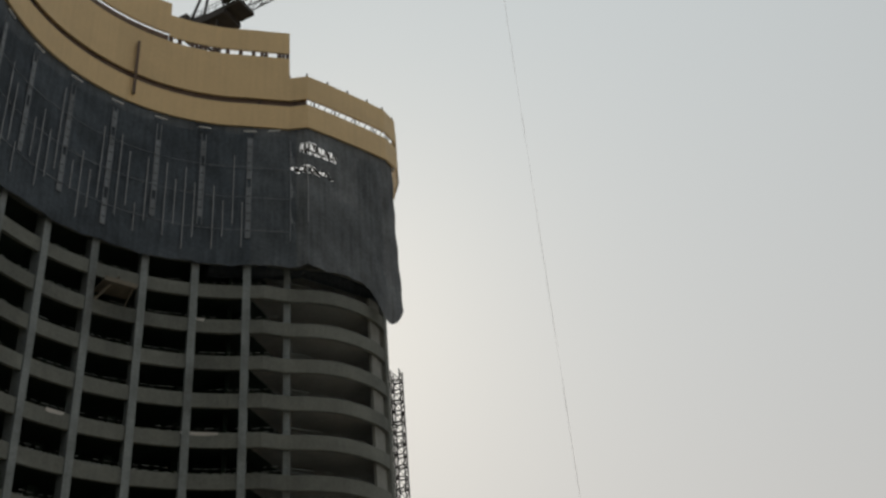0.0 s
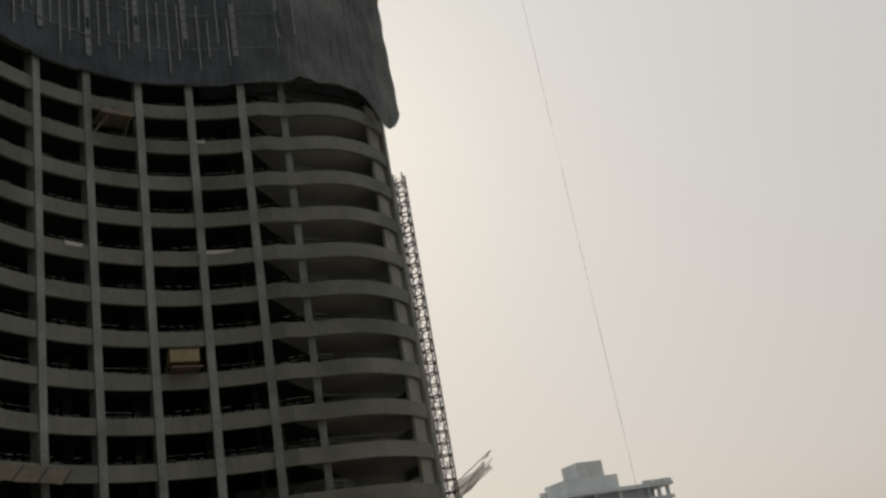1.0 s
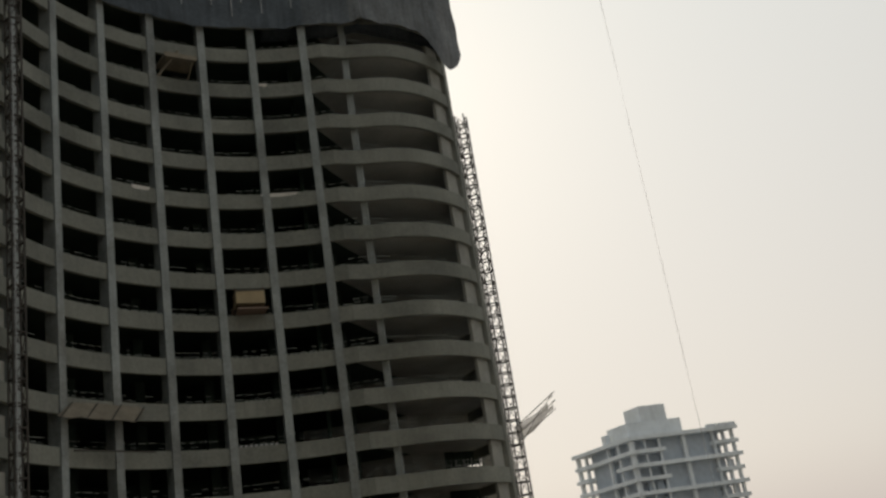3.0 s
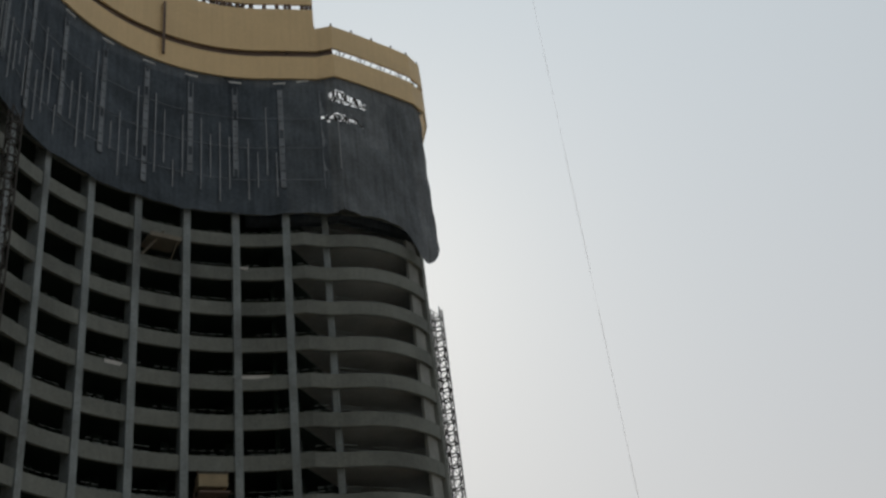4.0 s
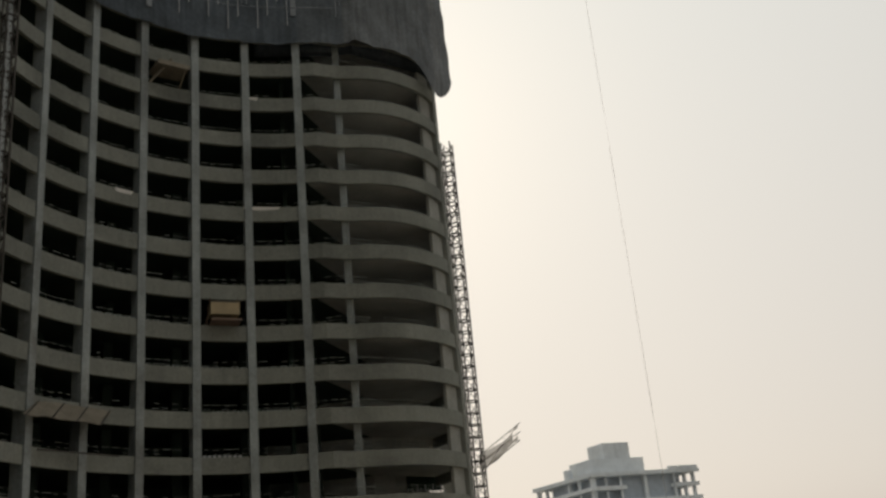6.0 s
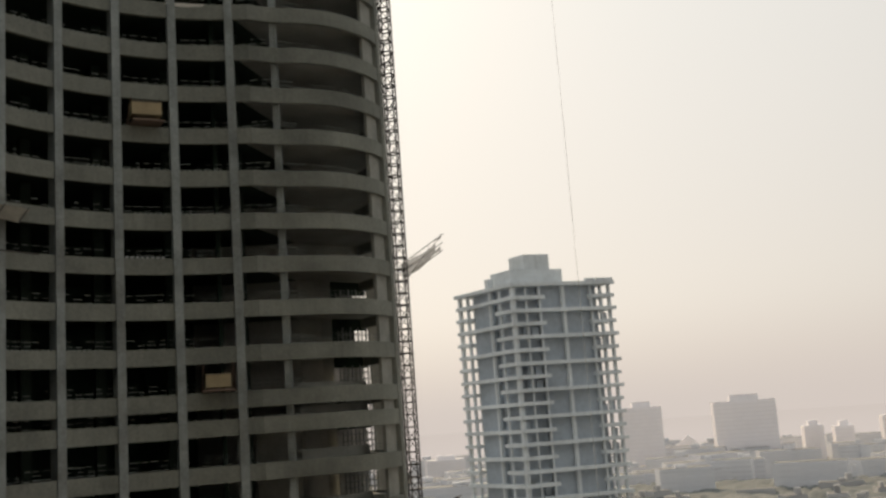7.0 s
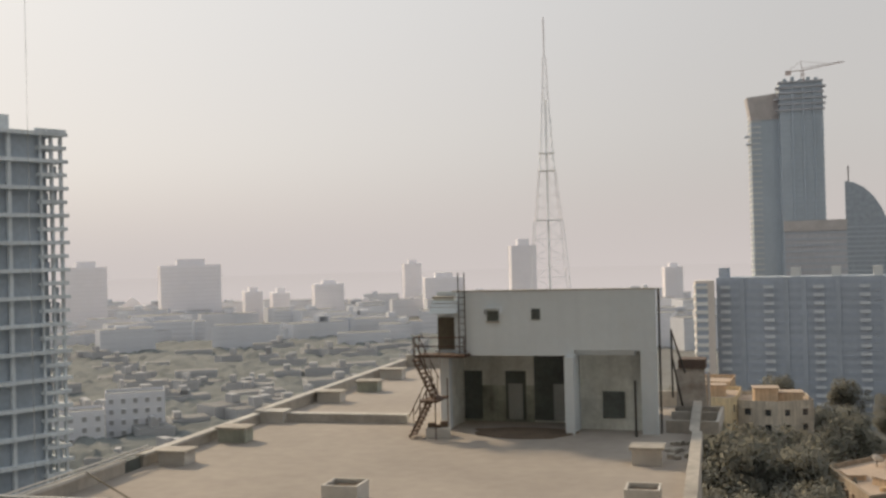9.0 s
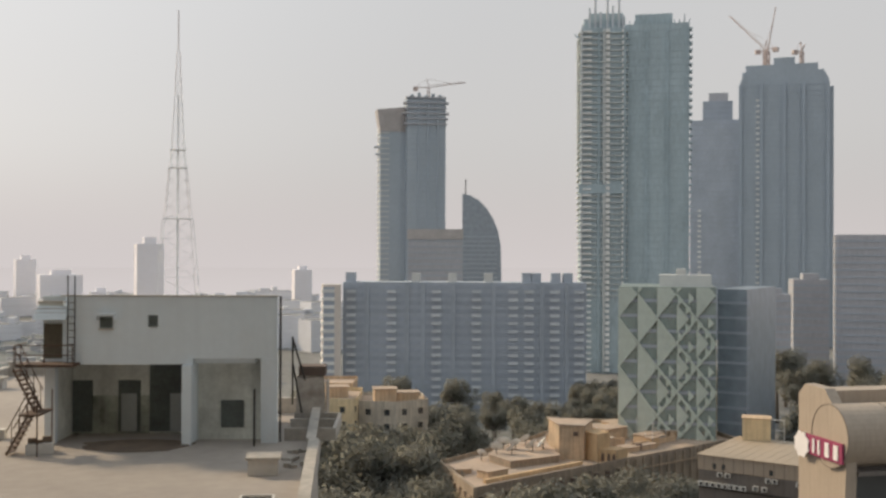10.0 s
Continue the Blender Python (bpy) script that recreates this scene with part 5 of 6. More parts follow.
balm = Mesh().box(-1.8, -0.9, 0, 1.8, 0.0, 0.2).box(-1.8, -0.9, 0.2, 1.8, -0.8, 1.2).data("balcony", M_BALC)
for k in range(19):
    z = ap_top - 2.6 - 3.0 * k
    ob = part("window_band", bandm, None, ap)
    ob.location = (0, 0, z)
    for s in (0.035, 0.20, 0.385, 0.55, 0.70, 0.765, 0.87, 0.97):
        b = part("balcony", balm, None, ap)
        b.location = (-apw / 2 + apw * s, 0, z - 1.5)
for s in (0.10, 0.265, 0.33, 0.455, 0.62, 0.82, 0.92):
    add_box(ap, "pier", M_SLATE, -apw / 2 + apw * s - 0.8, -0.6, 0, -apw / 2 + apw * s + 0.8, 0, ap_top)
for s in (0.30, 0.45, 0.60):
    add_box(ap, "roof_tank", M_ACW, -apw / 2 + apw * s - 1.6, 2, ap_top, -apw / 2 + apw * s + 1.6, 6, ap_top + 3.4, "pale roof water tank")
for s in (0.03, 0.76, 0.80, 0.88, 0.93):
    add_box(ap, "lift_house", M_SLATE, -apw / 2 + apw * s - 2, 2, ap_top, -apw / 2 + apw * s + 1.5, 8, ap_top + 3.6)
aw, aww = block(-6.62, -5.62, SD - 4, z_at(-1.62, SD), "end wing of the apartment slab with pale balconies and painted sunlight", M_WING, M_WHITEB, 3.0, 8, 0.4, 1.3, 4, x1=0.62, name="apartment_wing")
# flat dark panel that paints shade between the balcony bands
add_box(aw, "recess", M_SLATE_D, -aww / 2, -0.06, 0, aww * 0.12, -0.004, z_at(-1.62, SD) - 1.0, "flat dark panel painting the shade behind the balconies")

# ---------------------------------------------------------------- tall towers under construction
T1D = 700
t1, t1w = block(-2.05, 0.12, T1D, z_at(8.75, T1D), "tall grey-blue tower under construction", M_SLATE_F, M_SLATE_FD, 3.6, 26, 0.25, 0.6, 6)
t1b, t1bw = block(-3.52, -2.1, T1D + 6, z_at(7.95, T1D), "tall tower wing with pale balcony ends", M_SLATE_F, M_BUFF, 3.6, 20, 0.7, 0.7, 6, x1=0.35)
for k, (l_, r_) in enumerate(((0.6, 0.2), (2.4, 2.0), (1.2, 0.6), (3.0, 2.2), (0.8, 1.6), (2.0, 0.9))):
    zt = z_at(8.75, T1D) - 3.6 * k
    add_box(t1, "deck_edge", M_MAUVE, -t1w / 2 - l_, -1.4, zt - 0.9, t1w / 2 + r_, 6, zt)
for k, h_ in enumerate((2.0, 3.2, 1.4, 2.6, 1.8)):
    add_box(t1, "core_stub", M_SLATE_F, -t1w * 0.4 + t1w * 0.18 * k, 2, z_at(8.75, T1D), -t1w * 0.4 + t1w * 0.18 * k + 2.2, 6, z_at(8.75, T1D) + h_)
for e, w_ in ((6.0, 3.2), (5.6, 2.2)):
    add_box(t1b, "catch_platform", M_SLATE_D, -t1bw / 2 - 1.0 - w_, -1, z_at(e, T1D), -t1bw / 2 - 0.7, 6, z_at(e, T1D) + 1.0)
zc0, zc1 = z_at(6.9, T1D), z_at(8.25, T1D)
fc = Mesh().add([(-t1bw / 2, -0.5, zc0), (t1bw / 2, -0.5, zc0), (t1bw / 2, 14, zc0), (-t1bw / 2, 14, zc0), (-t1bw / 2 - 2.6, -2.0, zc1 - 2), (t1bw / 2 - 0.5, -2.0, zc1), (t1bw / 2 - 0.5, 15, zc1), (-t1bw / 2 - 2.6, 15, zc1 - 2)], [(3, 2, 1, 0), (4, 5, 6, 7), (0, 1, 5, 4), (1, 2, 6, 5), (2, 3, 7, 6), (3, 0, 4, 7)])
part("formwork_crown", fc, M_TAN, t1b, "tan flared formwork crown")
for s in (0.3, 0.55, 0.8):
    add_box(t1, "fin", M_SLATE_FD, -t1w / 2 + t1w * s - 0.7, -1.2, 0, -t1w / 2 + t1w * s + 0.7, 0, z_at(8.4, T1D))


def far_crane(az, d, z0, h, reach, back, slew, luff, label, col):
    c = thing("tower_crane", pose(*polar(az, d), z0, 0, 0, -az + slew), label, "crane")
    m = Mesh()
    lattice(m, h, 0.9, 3.0, 0.28)
    part("mast", m, col, c)
    cs, sn = math.cos(radians(luff)), math.sin(radians(luff))
    part("jib", Mesh().bar((0, 0, h), (reach * cs, 0, h + reach * sn), 0.35).bar((0, 0, h + 1.6), (reach * cs * 0.95, 0, h + reach * sn * 0.97 + 0.3), 0.2), col, c)
    part("counter_jib", Mesh().bar((0, 0, h), (-back, 0, h), 0.4).box(-back - 1.5, -1.2, h - 2.4, -back + 2, 1.2, h + 0.4), col, c)
    part("apex", Mesh().bar((0, 0, h), (-1.0, 0, h + 6), 0.3).bar((-1, 0, h + 6), (reach * 0.6 * cs, 0, h + 0.8 + reach * 0.6 * sn), 0.12).bar((-1, 0, h + 6), (-back, 0, h), 0.12), col, c)
    return c


far_crane(-0.86, T1D + 12, z_at(8.7, T1D), 9, 26, 9, 0, 8, "red tower crane on the grey-blue tower", M_CRANE)

# rounded glass tower and the low block before the tall one
DD = 820
dm = Mesh()
prof = [(1.06, -12), (1.06, 3.42), (1.48, 3.34), (1.98, 3.06), (2.42, 2.6), (2.78, 2.02), (3.06, 1.3), (3.2, 0.5), (3.24, -1.2), (3.24, -12)]
pts = [(DD * math.tan(radians(a - 2.05)), max(0.0, z_at(e, DD))) for a, e in prof]
n = len(pts)
dm.v = [(x, 0, z) for x, z in pts] + [(x, 25, z) for x, z in pts]
dm.f = [tuple(range(n)), tuple(range(2 * n - 1, n - 1, -1))] + [(i, n + i, n + (i + 1) % n, (i + 1) % n) for i in range(n)]
dome = thing("glass_tower", pose(*polar(2.05, DD), 0, 0, 0, -2.05), "blue-grey glass tower with a curved sloping roof and a spire", "building")
part("curtain_wall", dm, M_GLASSD, dome)
fl_d = Mesh().box(-DD * math.tan(radians(0.95)), -0.2, 0, DD * math.tan(radians(0.95)), -0.01, 0.9).data("spandrel", M_SLATE)
for k in range(24):
    ob = part("spandrel", fl_d, None, dome)
    ob.location = (0, 0, z_at(1.0, DD) - 3.6 * k)
part("spire", Mesh().bar((-DD * math.tan(radians(0.82)), 8, z_at(2.5, DD)), (-DD * math.tan(radians(0.82)), 8, z_at(4.25, DD)), 0.6), M_STEEL, dome)
lb, lbw = block(-1.95, 1.1, 640, z_at(1.4, 640), "mauve concrete block half built", M_MAUVE, M_SLATE, 3.6, 20, 0.3, 0.8)
add_box(lb, "formwork_top", M_TAN, -lbw / 2 - 0.6, -0.6, z_at(0.9, 640), lbw / 2 + 0.3, 10, z_at(1.45, 640), "tan boarded top storey")

T2D = 520
t2top = z_at(12.5, T2D)
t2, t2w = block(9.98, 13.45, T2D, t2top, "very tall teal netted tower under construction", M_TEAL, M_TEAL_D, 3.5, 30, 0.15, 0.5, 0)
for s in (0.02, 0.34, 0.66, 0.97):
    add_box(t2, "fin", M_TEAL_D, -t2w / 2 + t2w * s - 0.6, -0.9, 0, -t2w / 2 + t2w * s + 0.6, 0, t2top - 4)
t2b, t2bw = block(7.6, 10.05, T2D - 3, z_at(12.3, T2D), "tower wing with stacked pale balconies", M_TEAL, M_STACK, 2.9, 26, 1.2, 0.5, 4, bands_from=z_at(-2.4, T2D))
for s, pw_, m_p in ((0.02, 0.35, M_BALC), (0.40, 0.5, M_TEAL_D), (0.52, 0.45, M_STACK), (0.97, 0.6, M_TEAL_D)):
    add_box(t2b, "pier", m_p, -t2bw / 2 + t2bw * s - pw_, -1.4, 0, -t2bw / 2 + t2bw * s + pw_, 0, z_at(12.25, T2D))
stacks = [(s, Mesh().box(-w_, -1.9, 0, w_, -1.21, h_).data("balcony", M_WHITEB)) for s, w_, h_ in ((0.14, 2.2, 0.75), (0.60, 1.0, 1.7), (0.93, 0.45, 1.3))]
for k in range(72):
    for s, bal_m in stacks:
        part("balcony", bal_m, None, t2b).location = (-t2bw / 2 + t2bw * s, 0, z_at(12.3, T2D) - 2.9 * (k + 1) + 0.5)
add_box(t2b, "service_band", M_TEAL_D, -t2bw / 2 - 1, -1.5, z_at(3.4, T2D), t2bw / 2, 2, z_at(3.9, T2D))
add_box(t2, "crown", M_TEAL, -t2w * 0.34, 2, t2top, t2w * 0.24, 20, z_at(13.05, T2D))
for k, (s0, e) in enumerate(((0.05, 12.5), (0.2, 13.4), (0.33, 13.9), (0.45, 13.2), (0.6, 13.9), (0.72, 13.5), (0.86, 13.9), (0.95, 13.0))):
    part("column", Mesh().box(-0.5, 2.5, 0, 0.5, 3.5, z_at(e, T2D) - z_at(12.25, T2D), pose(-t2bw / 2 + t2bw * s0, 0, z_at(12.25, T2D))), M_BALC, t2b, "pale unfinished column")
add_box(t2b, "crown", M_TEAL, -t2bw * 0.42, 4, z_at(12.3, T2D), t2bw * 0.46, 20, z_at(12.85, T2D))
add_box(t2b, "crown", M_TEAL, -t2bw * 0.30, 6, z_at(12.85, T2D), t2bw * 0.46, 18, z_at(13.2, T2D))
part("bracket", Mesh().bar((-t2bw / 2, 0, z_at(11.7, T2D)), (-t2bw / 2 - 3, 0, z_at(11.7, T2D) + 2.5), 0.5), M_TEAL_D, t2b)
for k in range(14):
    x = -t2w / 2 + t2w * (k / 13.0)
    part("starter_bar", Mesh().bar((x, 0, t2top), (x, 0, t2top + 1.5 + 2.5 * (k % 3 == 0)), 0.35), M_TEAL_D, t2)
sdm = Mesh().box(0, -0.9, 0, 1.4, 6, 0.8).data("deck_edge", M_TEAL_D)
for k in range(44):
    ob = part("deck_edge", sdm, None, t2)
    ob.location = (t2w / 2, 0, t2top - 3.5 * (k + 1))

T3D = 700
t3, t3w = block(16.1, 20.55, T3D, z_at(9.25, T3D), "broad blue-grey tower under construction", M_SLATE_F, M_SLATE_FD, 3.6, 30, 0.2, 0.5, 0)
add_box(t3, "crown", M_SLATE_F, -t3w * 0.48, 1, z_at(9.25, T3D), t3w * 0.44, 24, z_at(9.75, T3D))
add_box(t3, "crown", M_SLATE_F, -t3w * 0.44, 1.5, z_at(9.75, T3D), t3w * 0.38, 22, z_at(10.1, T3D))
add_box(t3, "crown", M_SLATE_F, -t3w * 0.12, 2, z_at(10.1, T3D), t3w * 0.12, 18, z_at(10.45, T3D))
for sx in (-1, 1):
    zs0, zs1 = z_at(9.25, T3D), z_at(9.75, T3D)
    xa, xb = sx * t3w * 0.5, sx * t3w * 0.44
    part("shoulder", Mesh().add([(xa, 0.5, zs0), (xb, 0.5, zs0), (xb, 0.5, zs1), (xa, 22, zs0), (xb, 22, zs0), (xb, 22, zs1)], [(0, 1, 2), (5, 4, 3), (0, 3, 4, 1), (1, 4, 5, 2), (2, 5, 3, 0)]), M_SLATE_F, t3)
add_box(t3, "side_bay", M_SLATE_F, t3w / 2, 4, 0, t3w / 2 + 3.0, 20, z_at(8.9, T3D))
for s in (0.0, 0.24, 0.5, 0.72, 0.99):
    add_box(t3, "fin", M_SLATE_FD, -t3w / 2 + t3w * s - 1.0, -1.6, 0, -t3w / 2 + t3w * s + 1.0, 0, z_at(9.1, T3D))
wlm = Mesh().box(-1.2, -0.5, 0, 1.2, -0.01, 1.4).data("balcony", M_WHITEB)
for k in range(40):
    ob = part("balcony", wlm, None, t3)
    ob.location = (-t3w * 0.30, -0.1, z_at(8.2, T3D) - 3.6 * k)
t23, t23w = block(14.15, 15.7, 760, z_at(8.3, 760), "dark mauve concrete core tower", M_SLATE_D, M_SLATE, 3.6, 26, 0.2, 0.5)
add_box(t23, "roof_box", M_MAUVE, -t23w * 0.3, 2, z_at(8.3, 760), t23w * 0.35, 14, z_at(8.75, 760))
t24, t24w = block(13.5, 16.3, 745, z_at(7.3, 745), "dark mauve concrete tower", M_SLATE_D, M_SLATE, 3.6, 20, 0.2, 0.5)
for k in range(30):
    ob = part("balcony", wlm, None, t24)
    ob.location = (-t24w * 0.33, -0.1, z_at(2.4, 745) - 3.6 * k)
far_crane(17.35, T3D + 12, z_at(10.1, T3D), 12, 38, 8, 150, 45, "dusty red luffing crane on the blue-grey tower", M_CRANE)
far_crane(17.5, T3D + 22, z_at(10.1, T3D), 13, 30, 7, 20, 80, "dusty red luffing crane with its jib raised high", M_CRANE)
far_crane(19.2, T3D + 12, z_at(10.0, T3D), 11, 5, 5, 30, 62, "dusty red luffing crane on the blue-grey tower", M_CRANE)

# ---------------------------------------------------------------- lattice broadcast mast
MD = 600.0
bm_ = thing("broadcast_mast", pose(*polar(-14.48, MD), 0, 0, 0, 20), "tall tapering steel lattice broadcast mast", "mast")
Z1, Z2, Z3, ZT = z_at(1.9, MD), z_at(4.64, MD), z_at(8.5, MD), z_at(12.95, MD)


def legs(z0, w0, z1, w1, n, r, col):
    m = Mesh()
    for i in range(n):
        a0, a1 = w0 + (w1 - w0) * i / n, w0 + (w1 - w0) * (i + 1) / n
        y0, y1 = z0 + (z1 - z0) * i / n, z0 + (z1 - z0) * (i + 1) / n
        c0 = [(sx * a0, sy * a0, y0) for sx, sy in ((-1, -1), (1, -1), (1, 1), (-1, 1))]
        c1 = [(sx * a1, sy * a1, y1) for sx, sy in ((-1, -1), (1, -1), (1, 1), (-1, 1))]
        for j in range(4):
            m.bar(c0[j], c1[j], r)
            m.bar(c0[j], c1[(j + 1) % 4], r * 0.5)
            m.bar(c0[(j + 1) % 4], c1[j], r * 0.5)
            m.bar(c1[j], c1[(j + 1) % 4], r * 0.5)
    return part("mast_section", m, col, bm_)


legs(0, 17.0, z_at(-2.3, MD), 11.2, 4, 0.2, M_MASTP)
legs(z_at(-2.3, MD), 11.2, Z1, 7.8, 4, 0.18, M_MASTP)
legs(Z1, 7.2, Z2, 4.6, 4, 0.17, M_MASTR)
legs(Z2, 4.2, Z3, 1.8, 6, 0.15, M_MASTP)
legs(Z3, 1.8, z_at(10.8, MD), 0.9, 6, 0.13, M_MASTR)
part("antenna", Mesh().bar((0, 0, z_at(10.8, MD)), (0, 0, ZT), 0.4, 6), M_MASTR, bm_)
part("feeder_column", Mesh().bar((0, 0, 0), (0, 0, Z3), 0.6, 6), M_MASTP, bm_)
for z, w in ((Z1, 7.7), (Z2, 5.0), (z_at(5.6, MD), 4.4)):
    pl = Mesh().box(-w, -w, z - 0.08, w, w, z + 0.08)
    for sx, sy, ex, ey in ((-1, -1, 1, -1), (1, -1, 1, 1), (1, 1, -1, 1), (-1, 1, -1, -1)):
        pl.bar((sx * w, sy * w, z + 1.1), (ex * w, ey * w, z + 1.1), 0.08)
    part("platform", pl, M_MASTP, bm_)

# ---------------------------------------------------------------- building with diamond panels
GD = 235.0
gtop = z_at(-1.65, GD)
gb, gw = block(9.72, 14.9, GD, gtop, "office block with mint diamond panels over green glazing", M_GREENG, None, deep=26, name="office_block")
for k in range(9):
    add_box(gb, "spandrel", M_SLATE, -gw / 2, -0.12, gtop - 3.4 * (k + 1), gw / 2, -0.004, gtop - 3.4 * (k + 1) + 0.7)
NCX, PER = 5, 10.8
cw = gw / NCX


def tri(w_, h_, y0=-0.5, y1=-0.3):
    return Mesh().add([(0, y0, -h_), (0, y0, h_), (w_, y0, 0), (0, y1, -h_), (0, y1, h_), (w_, y1, 0)], [(0, 1, 2), (5, 4, 3), (0, 3, 4, 1), (1, 4, 5, 2), (2, 5, 3, 0)])


tri_full, tri_half, tri_small = [tri(cw * a, PER * b).data("diamond_panel", M_MINT) for a, b in ((0.98, 0.49), (0.62, 0.30), (0.30, 0.13))]
edge_up = Mesh().bar((0, -0.42, 0), (cw, -0.42, PER * 0.5), 0.32).data("diagonal_strip", M_MINT)
edge_dn = Mesh().bar((0, -0.42, 0), (cw, -0.42, -PER * 0.5), 0.32).data("diagonal_strip", M_MINT)
for i in range(NCX):
    pts = [(0, 0), (cw * 0.68, 0), (cw * 0.98, -0.15 * PER), (0, -0.64 * PER)] if i % 2 == 0 else [(0, 0), (cw * 0.28, 0), (0, -0.14 * PER)]
    n = len(pts)
    pm = Mesh().add([(x, -0.5, z) for x, z in pts] + [(x, -0.3, z) for x, z in pts], [tuple(range(n)), tuple(range(2 * n - 1, n - 1, -1))] + [(k, n + k, n + (k + 1) % n, (k + 1) % n) for k in range(n)])
    part("diamond_panel", pm, M_MINT, gb).location = (-gw / 2 + cw * i, 0, gtop - 0.1)
    for j in range(5):
        zc = gtop - PER * (j - (0.35 if i % 2 else -0.15))
        if zc < 8 or zc + PER * 0.45 > gtop:
            continue
        solid = i < 2 or (i == 2 and j < 2)
        ob = part("diamond_panel", tri_full if solid else tri_half, None, gb)
        ob.location = (-gw / 2 + cw * i, 0, zc)
        for e, dz in ((edge_up, -PER * 0.5), (edge_dn, PER * 0.5)):
            ob = part("diagonal_strip", e, None, gb)
            ob.location = (-gw / 2 + cw * i, 0, zc + dz)
        if not solid:
            for fx, fz in ((0.05, 0.38), (0.05, -0.38), (0.45, 0.20), (0.45, -0.20), (0.72, 0.0), (0.6, 0.42)):
                ob = part("diamond_panel", tri_small, None, gb)
                ob.location = (-gw / 2 + cw * (i + fx), 0.02, zc + PER * fz)
add_box(gb, "roof_house", M_BUFF, -gw * 0.08, 4, gtop, gw * 0.46, 12, gtop + 2.6, "cream plant room on the roof")
add_box(gb, "roof_house", M_BUFF, gw * 0.1, 5, gtop + 2.6, gw * 0.2, 10, gtop + 4.0)
gs, gsw = block(14.95, 16.5, GD + 8, gtop - 0.6, "dark glazed side wing of the office block", M_GLAZE, M_SLATE_D, 3.4, 30, 0.1, 0.6, -14, name="office_block")


# ---------------------------------------------------------------- low buildings among the trees
def house(name, pts, z0, z1, label, m_wall, m_roof, win_edges, fl=3.2, group="", pane=None):
    """A flat-roofed block on a plan polygon, with parapet and rows of windows on the named edges."""
    t = thing(name, (0, 0, 0), label, "building", group)
    part("wall", Mesh().prism(pts, z0, z1), m_wall, t)
    c = Vector((sum(p[0] for p in pts) / len(pts), sum(p[1] for p in pts) / len(pts)))
    ins = [tuple(c + (Vector(p) - c) * 0.985) for p in pts]
    loop_o, loop_i = list(pts) + [pts[0]], ins + [ins[0]]
    part("parapet", Mesh().band(loop_o, loop_i, z1, z1 + 0.9), m_wall, t)
    part("roof", Mesh().prism([tuple(c + (Vector(p) - c) * 0.984) for p in pts], z1, z1 + 0.05), m_roof, t)
    for i in win_edges:
        a, b = Vector(pts[i]), Vector(pts[(i + 1) % len(pts)])
        L = (b - a).length
        ang = math.degrees(math.atan2((b - a).y, (b - a).x))
        nn = max(1, int(L / 3.2))
        wm = Mesh().box(-0.6, -0.06, 0, 0.6, -0.004, 1.3).data("window", pane or M_WIN)
        sm = Mesh().box(-0.8, -0.45, 0, 0.8, 0, 0.12).data("sunshade", m_wall)
        z = z1 - 2.2
        while z > max(z0, z1 - 13):
            for k in range(nn):
                q = a + (b - a) * ((k + 0.5) / nn)
                w_ = part("window", wm, None, t)
                w_.matrix_basis = pose(q.x, q.y, z, 0, 0, ang)
                s_ = part("sunshade", sm, None, t)
                s_.matrix_basis = pose(q.x, q.y, z + 1.42, 0, 0, ang)
            z -= fl
    return t


LZ = 17.5
long_roof = [(-0.5, 199.5), (5.6, 176.5), (35.9, 202.5), (65, 226), (60, 246), (34, 252), (18, 224)]
long_house = house("ochre_building", long_roof, 0, LZ, "long ochre building with a cluttered sunlit roof", M_OCHW, M_ROOFT, (0, 1), pane=M_BROWN)
a, b = Vector(long_roof[2]), Vector(long_roof[3])
ang = math.degrees(math.atan2((b - a).y, (b - a).x))
pil = Mesh().box(-0.35, -0.3, 0, 0.35, -0.004, LZ + 0.4).data("pilaster", M_OCHW)
for k in range(15):
    q = a.lerp(b, (k + 0.4) / 15)
    part("pilaster", pil, None, long_house).matrix_basis = pose(q.x, q.y, 0, 0, 0, ang)
part("ledge", Mesh().box(0, -0.6, LZ - 1.6, (b - a).length, -0.41, LZ - 1.4, pose(a.x, a.y, 0, 0, 0, ang)), M_OCHRE, long_house)
part("raised_roof", Mesh().prism([(9.5, 203.2), (13.2, 196.7), (23.2, 202.8), (22.5, 213), (18, 219), (12, 212)], LZ + 0.05, LZ + 1.35), M_OCHW, long_house, "raised roof over the light well")
part("raised_roof", Mesh().prism([(9.3, 203.3), (13.2, 196.4), (23.4, 202.6), (22.7, 213.2), (18, 219.3), (11.9, 212.2)], LZ + 1.35, LZ + 1.5), M_ROOFT, long_house)
part("roof_kerb", Mesh().prism([(7.5, 184.0), (8.0, 183.4), (27.5, 200.2), (27.0, 200.8)], LZ + 0.05, LZ + 0.75), M_ORANGE, long_house, "orange kerb wall along the roof")
rf = thing("roof_house", (0, 0, 0), "tall ochre stair room with a sunlit side", "roof room")
part("wall", Mesh().prism([(23.45, 205.6), (28.2, 204.0), (31, 211.6), (22.2, 213.6)], LZ + 0.05, LZ + 6.9), M_OCHRE, rf)
part("cover", Mesh().prism([(23.2, 205.4), (28.3, 203.7), (31.3, 211.8), (22.0, 213.9)], LZ + 6.9, LZ + 7.1), M_ROOFT, rf)
part("window", Mesh().prism([(26.2, 204.55), (27.1, 204.25), (27.13, 204.4), (26.23, 204.7)], LZ + 4.9, LZ + 5.7), M_BROWN, rf)
rf2 = thing("roof_house", (0, 0, 0), "bright orange roof room with an arched lower wing", "roof room")
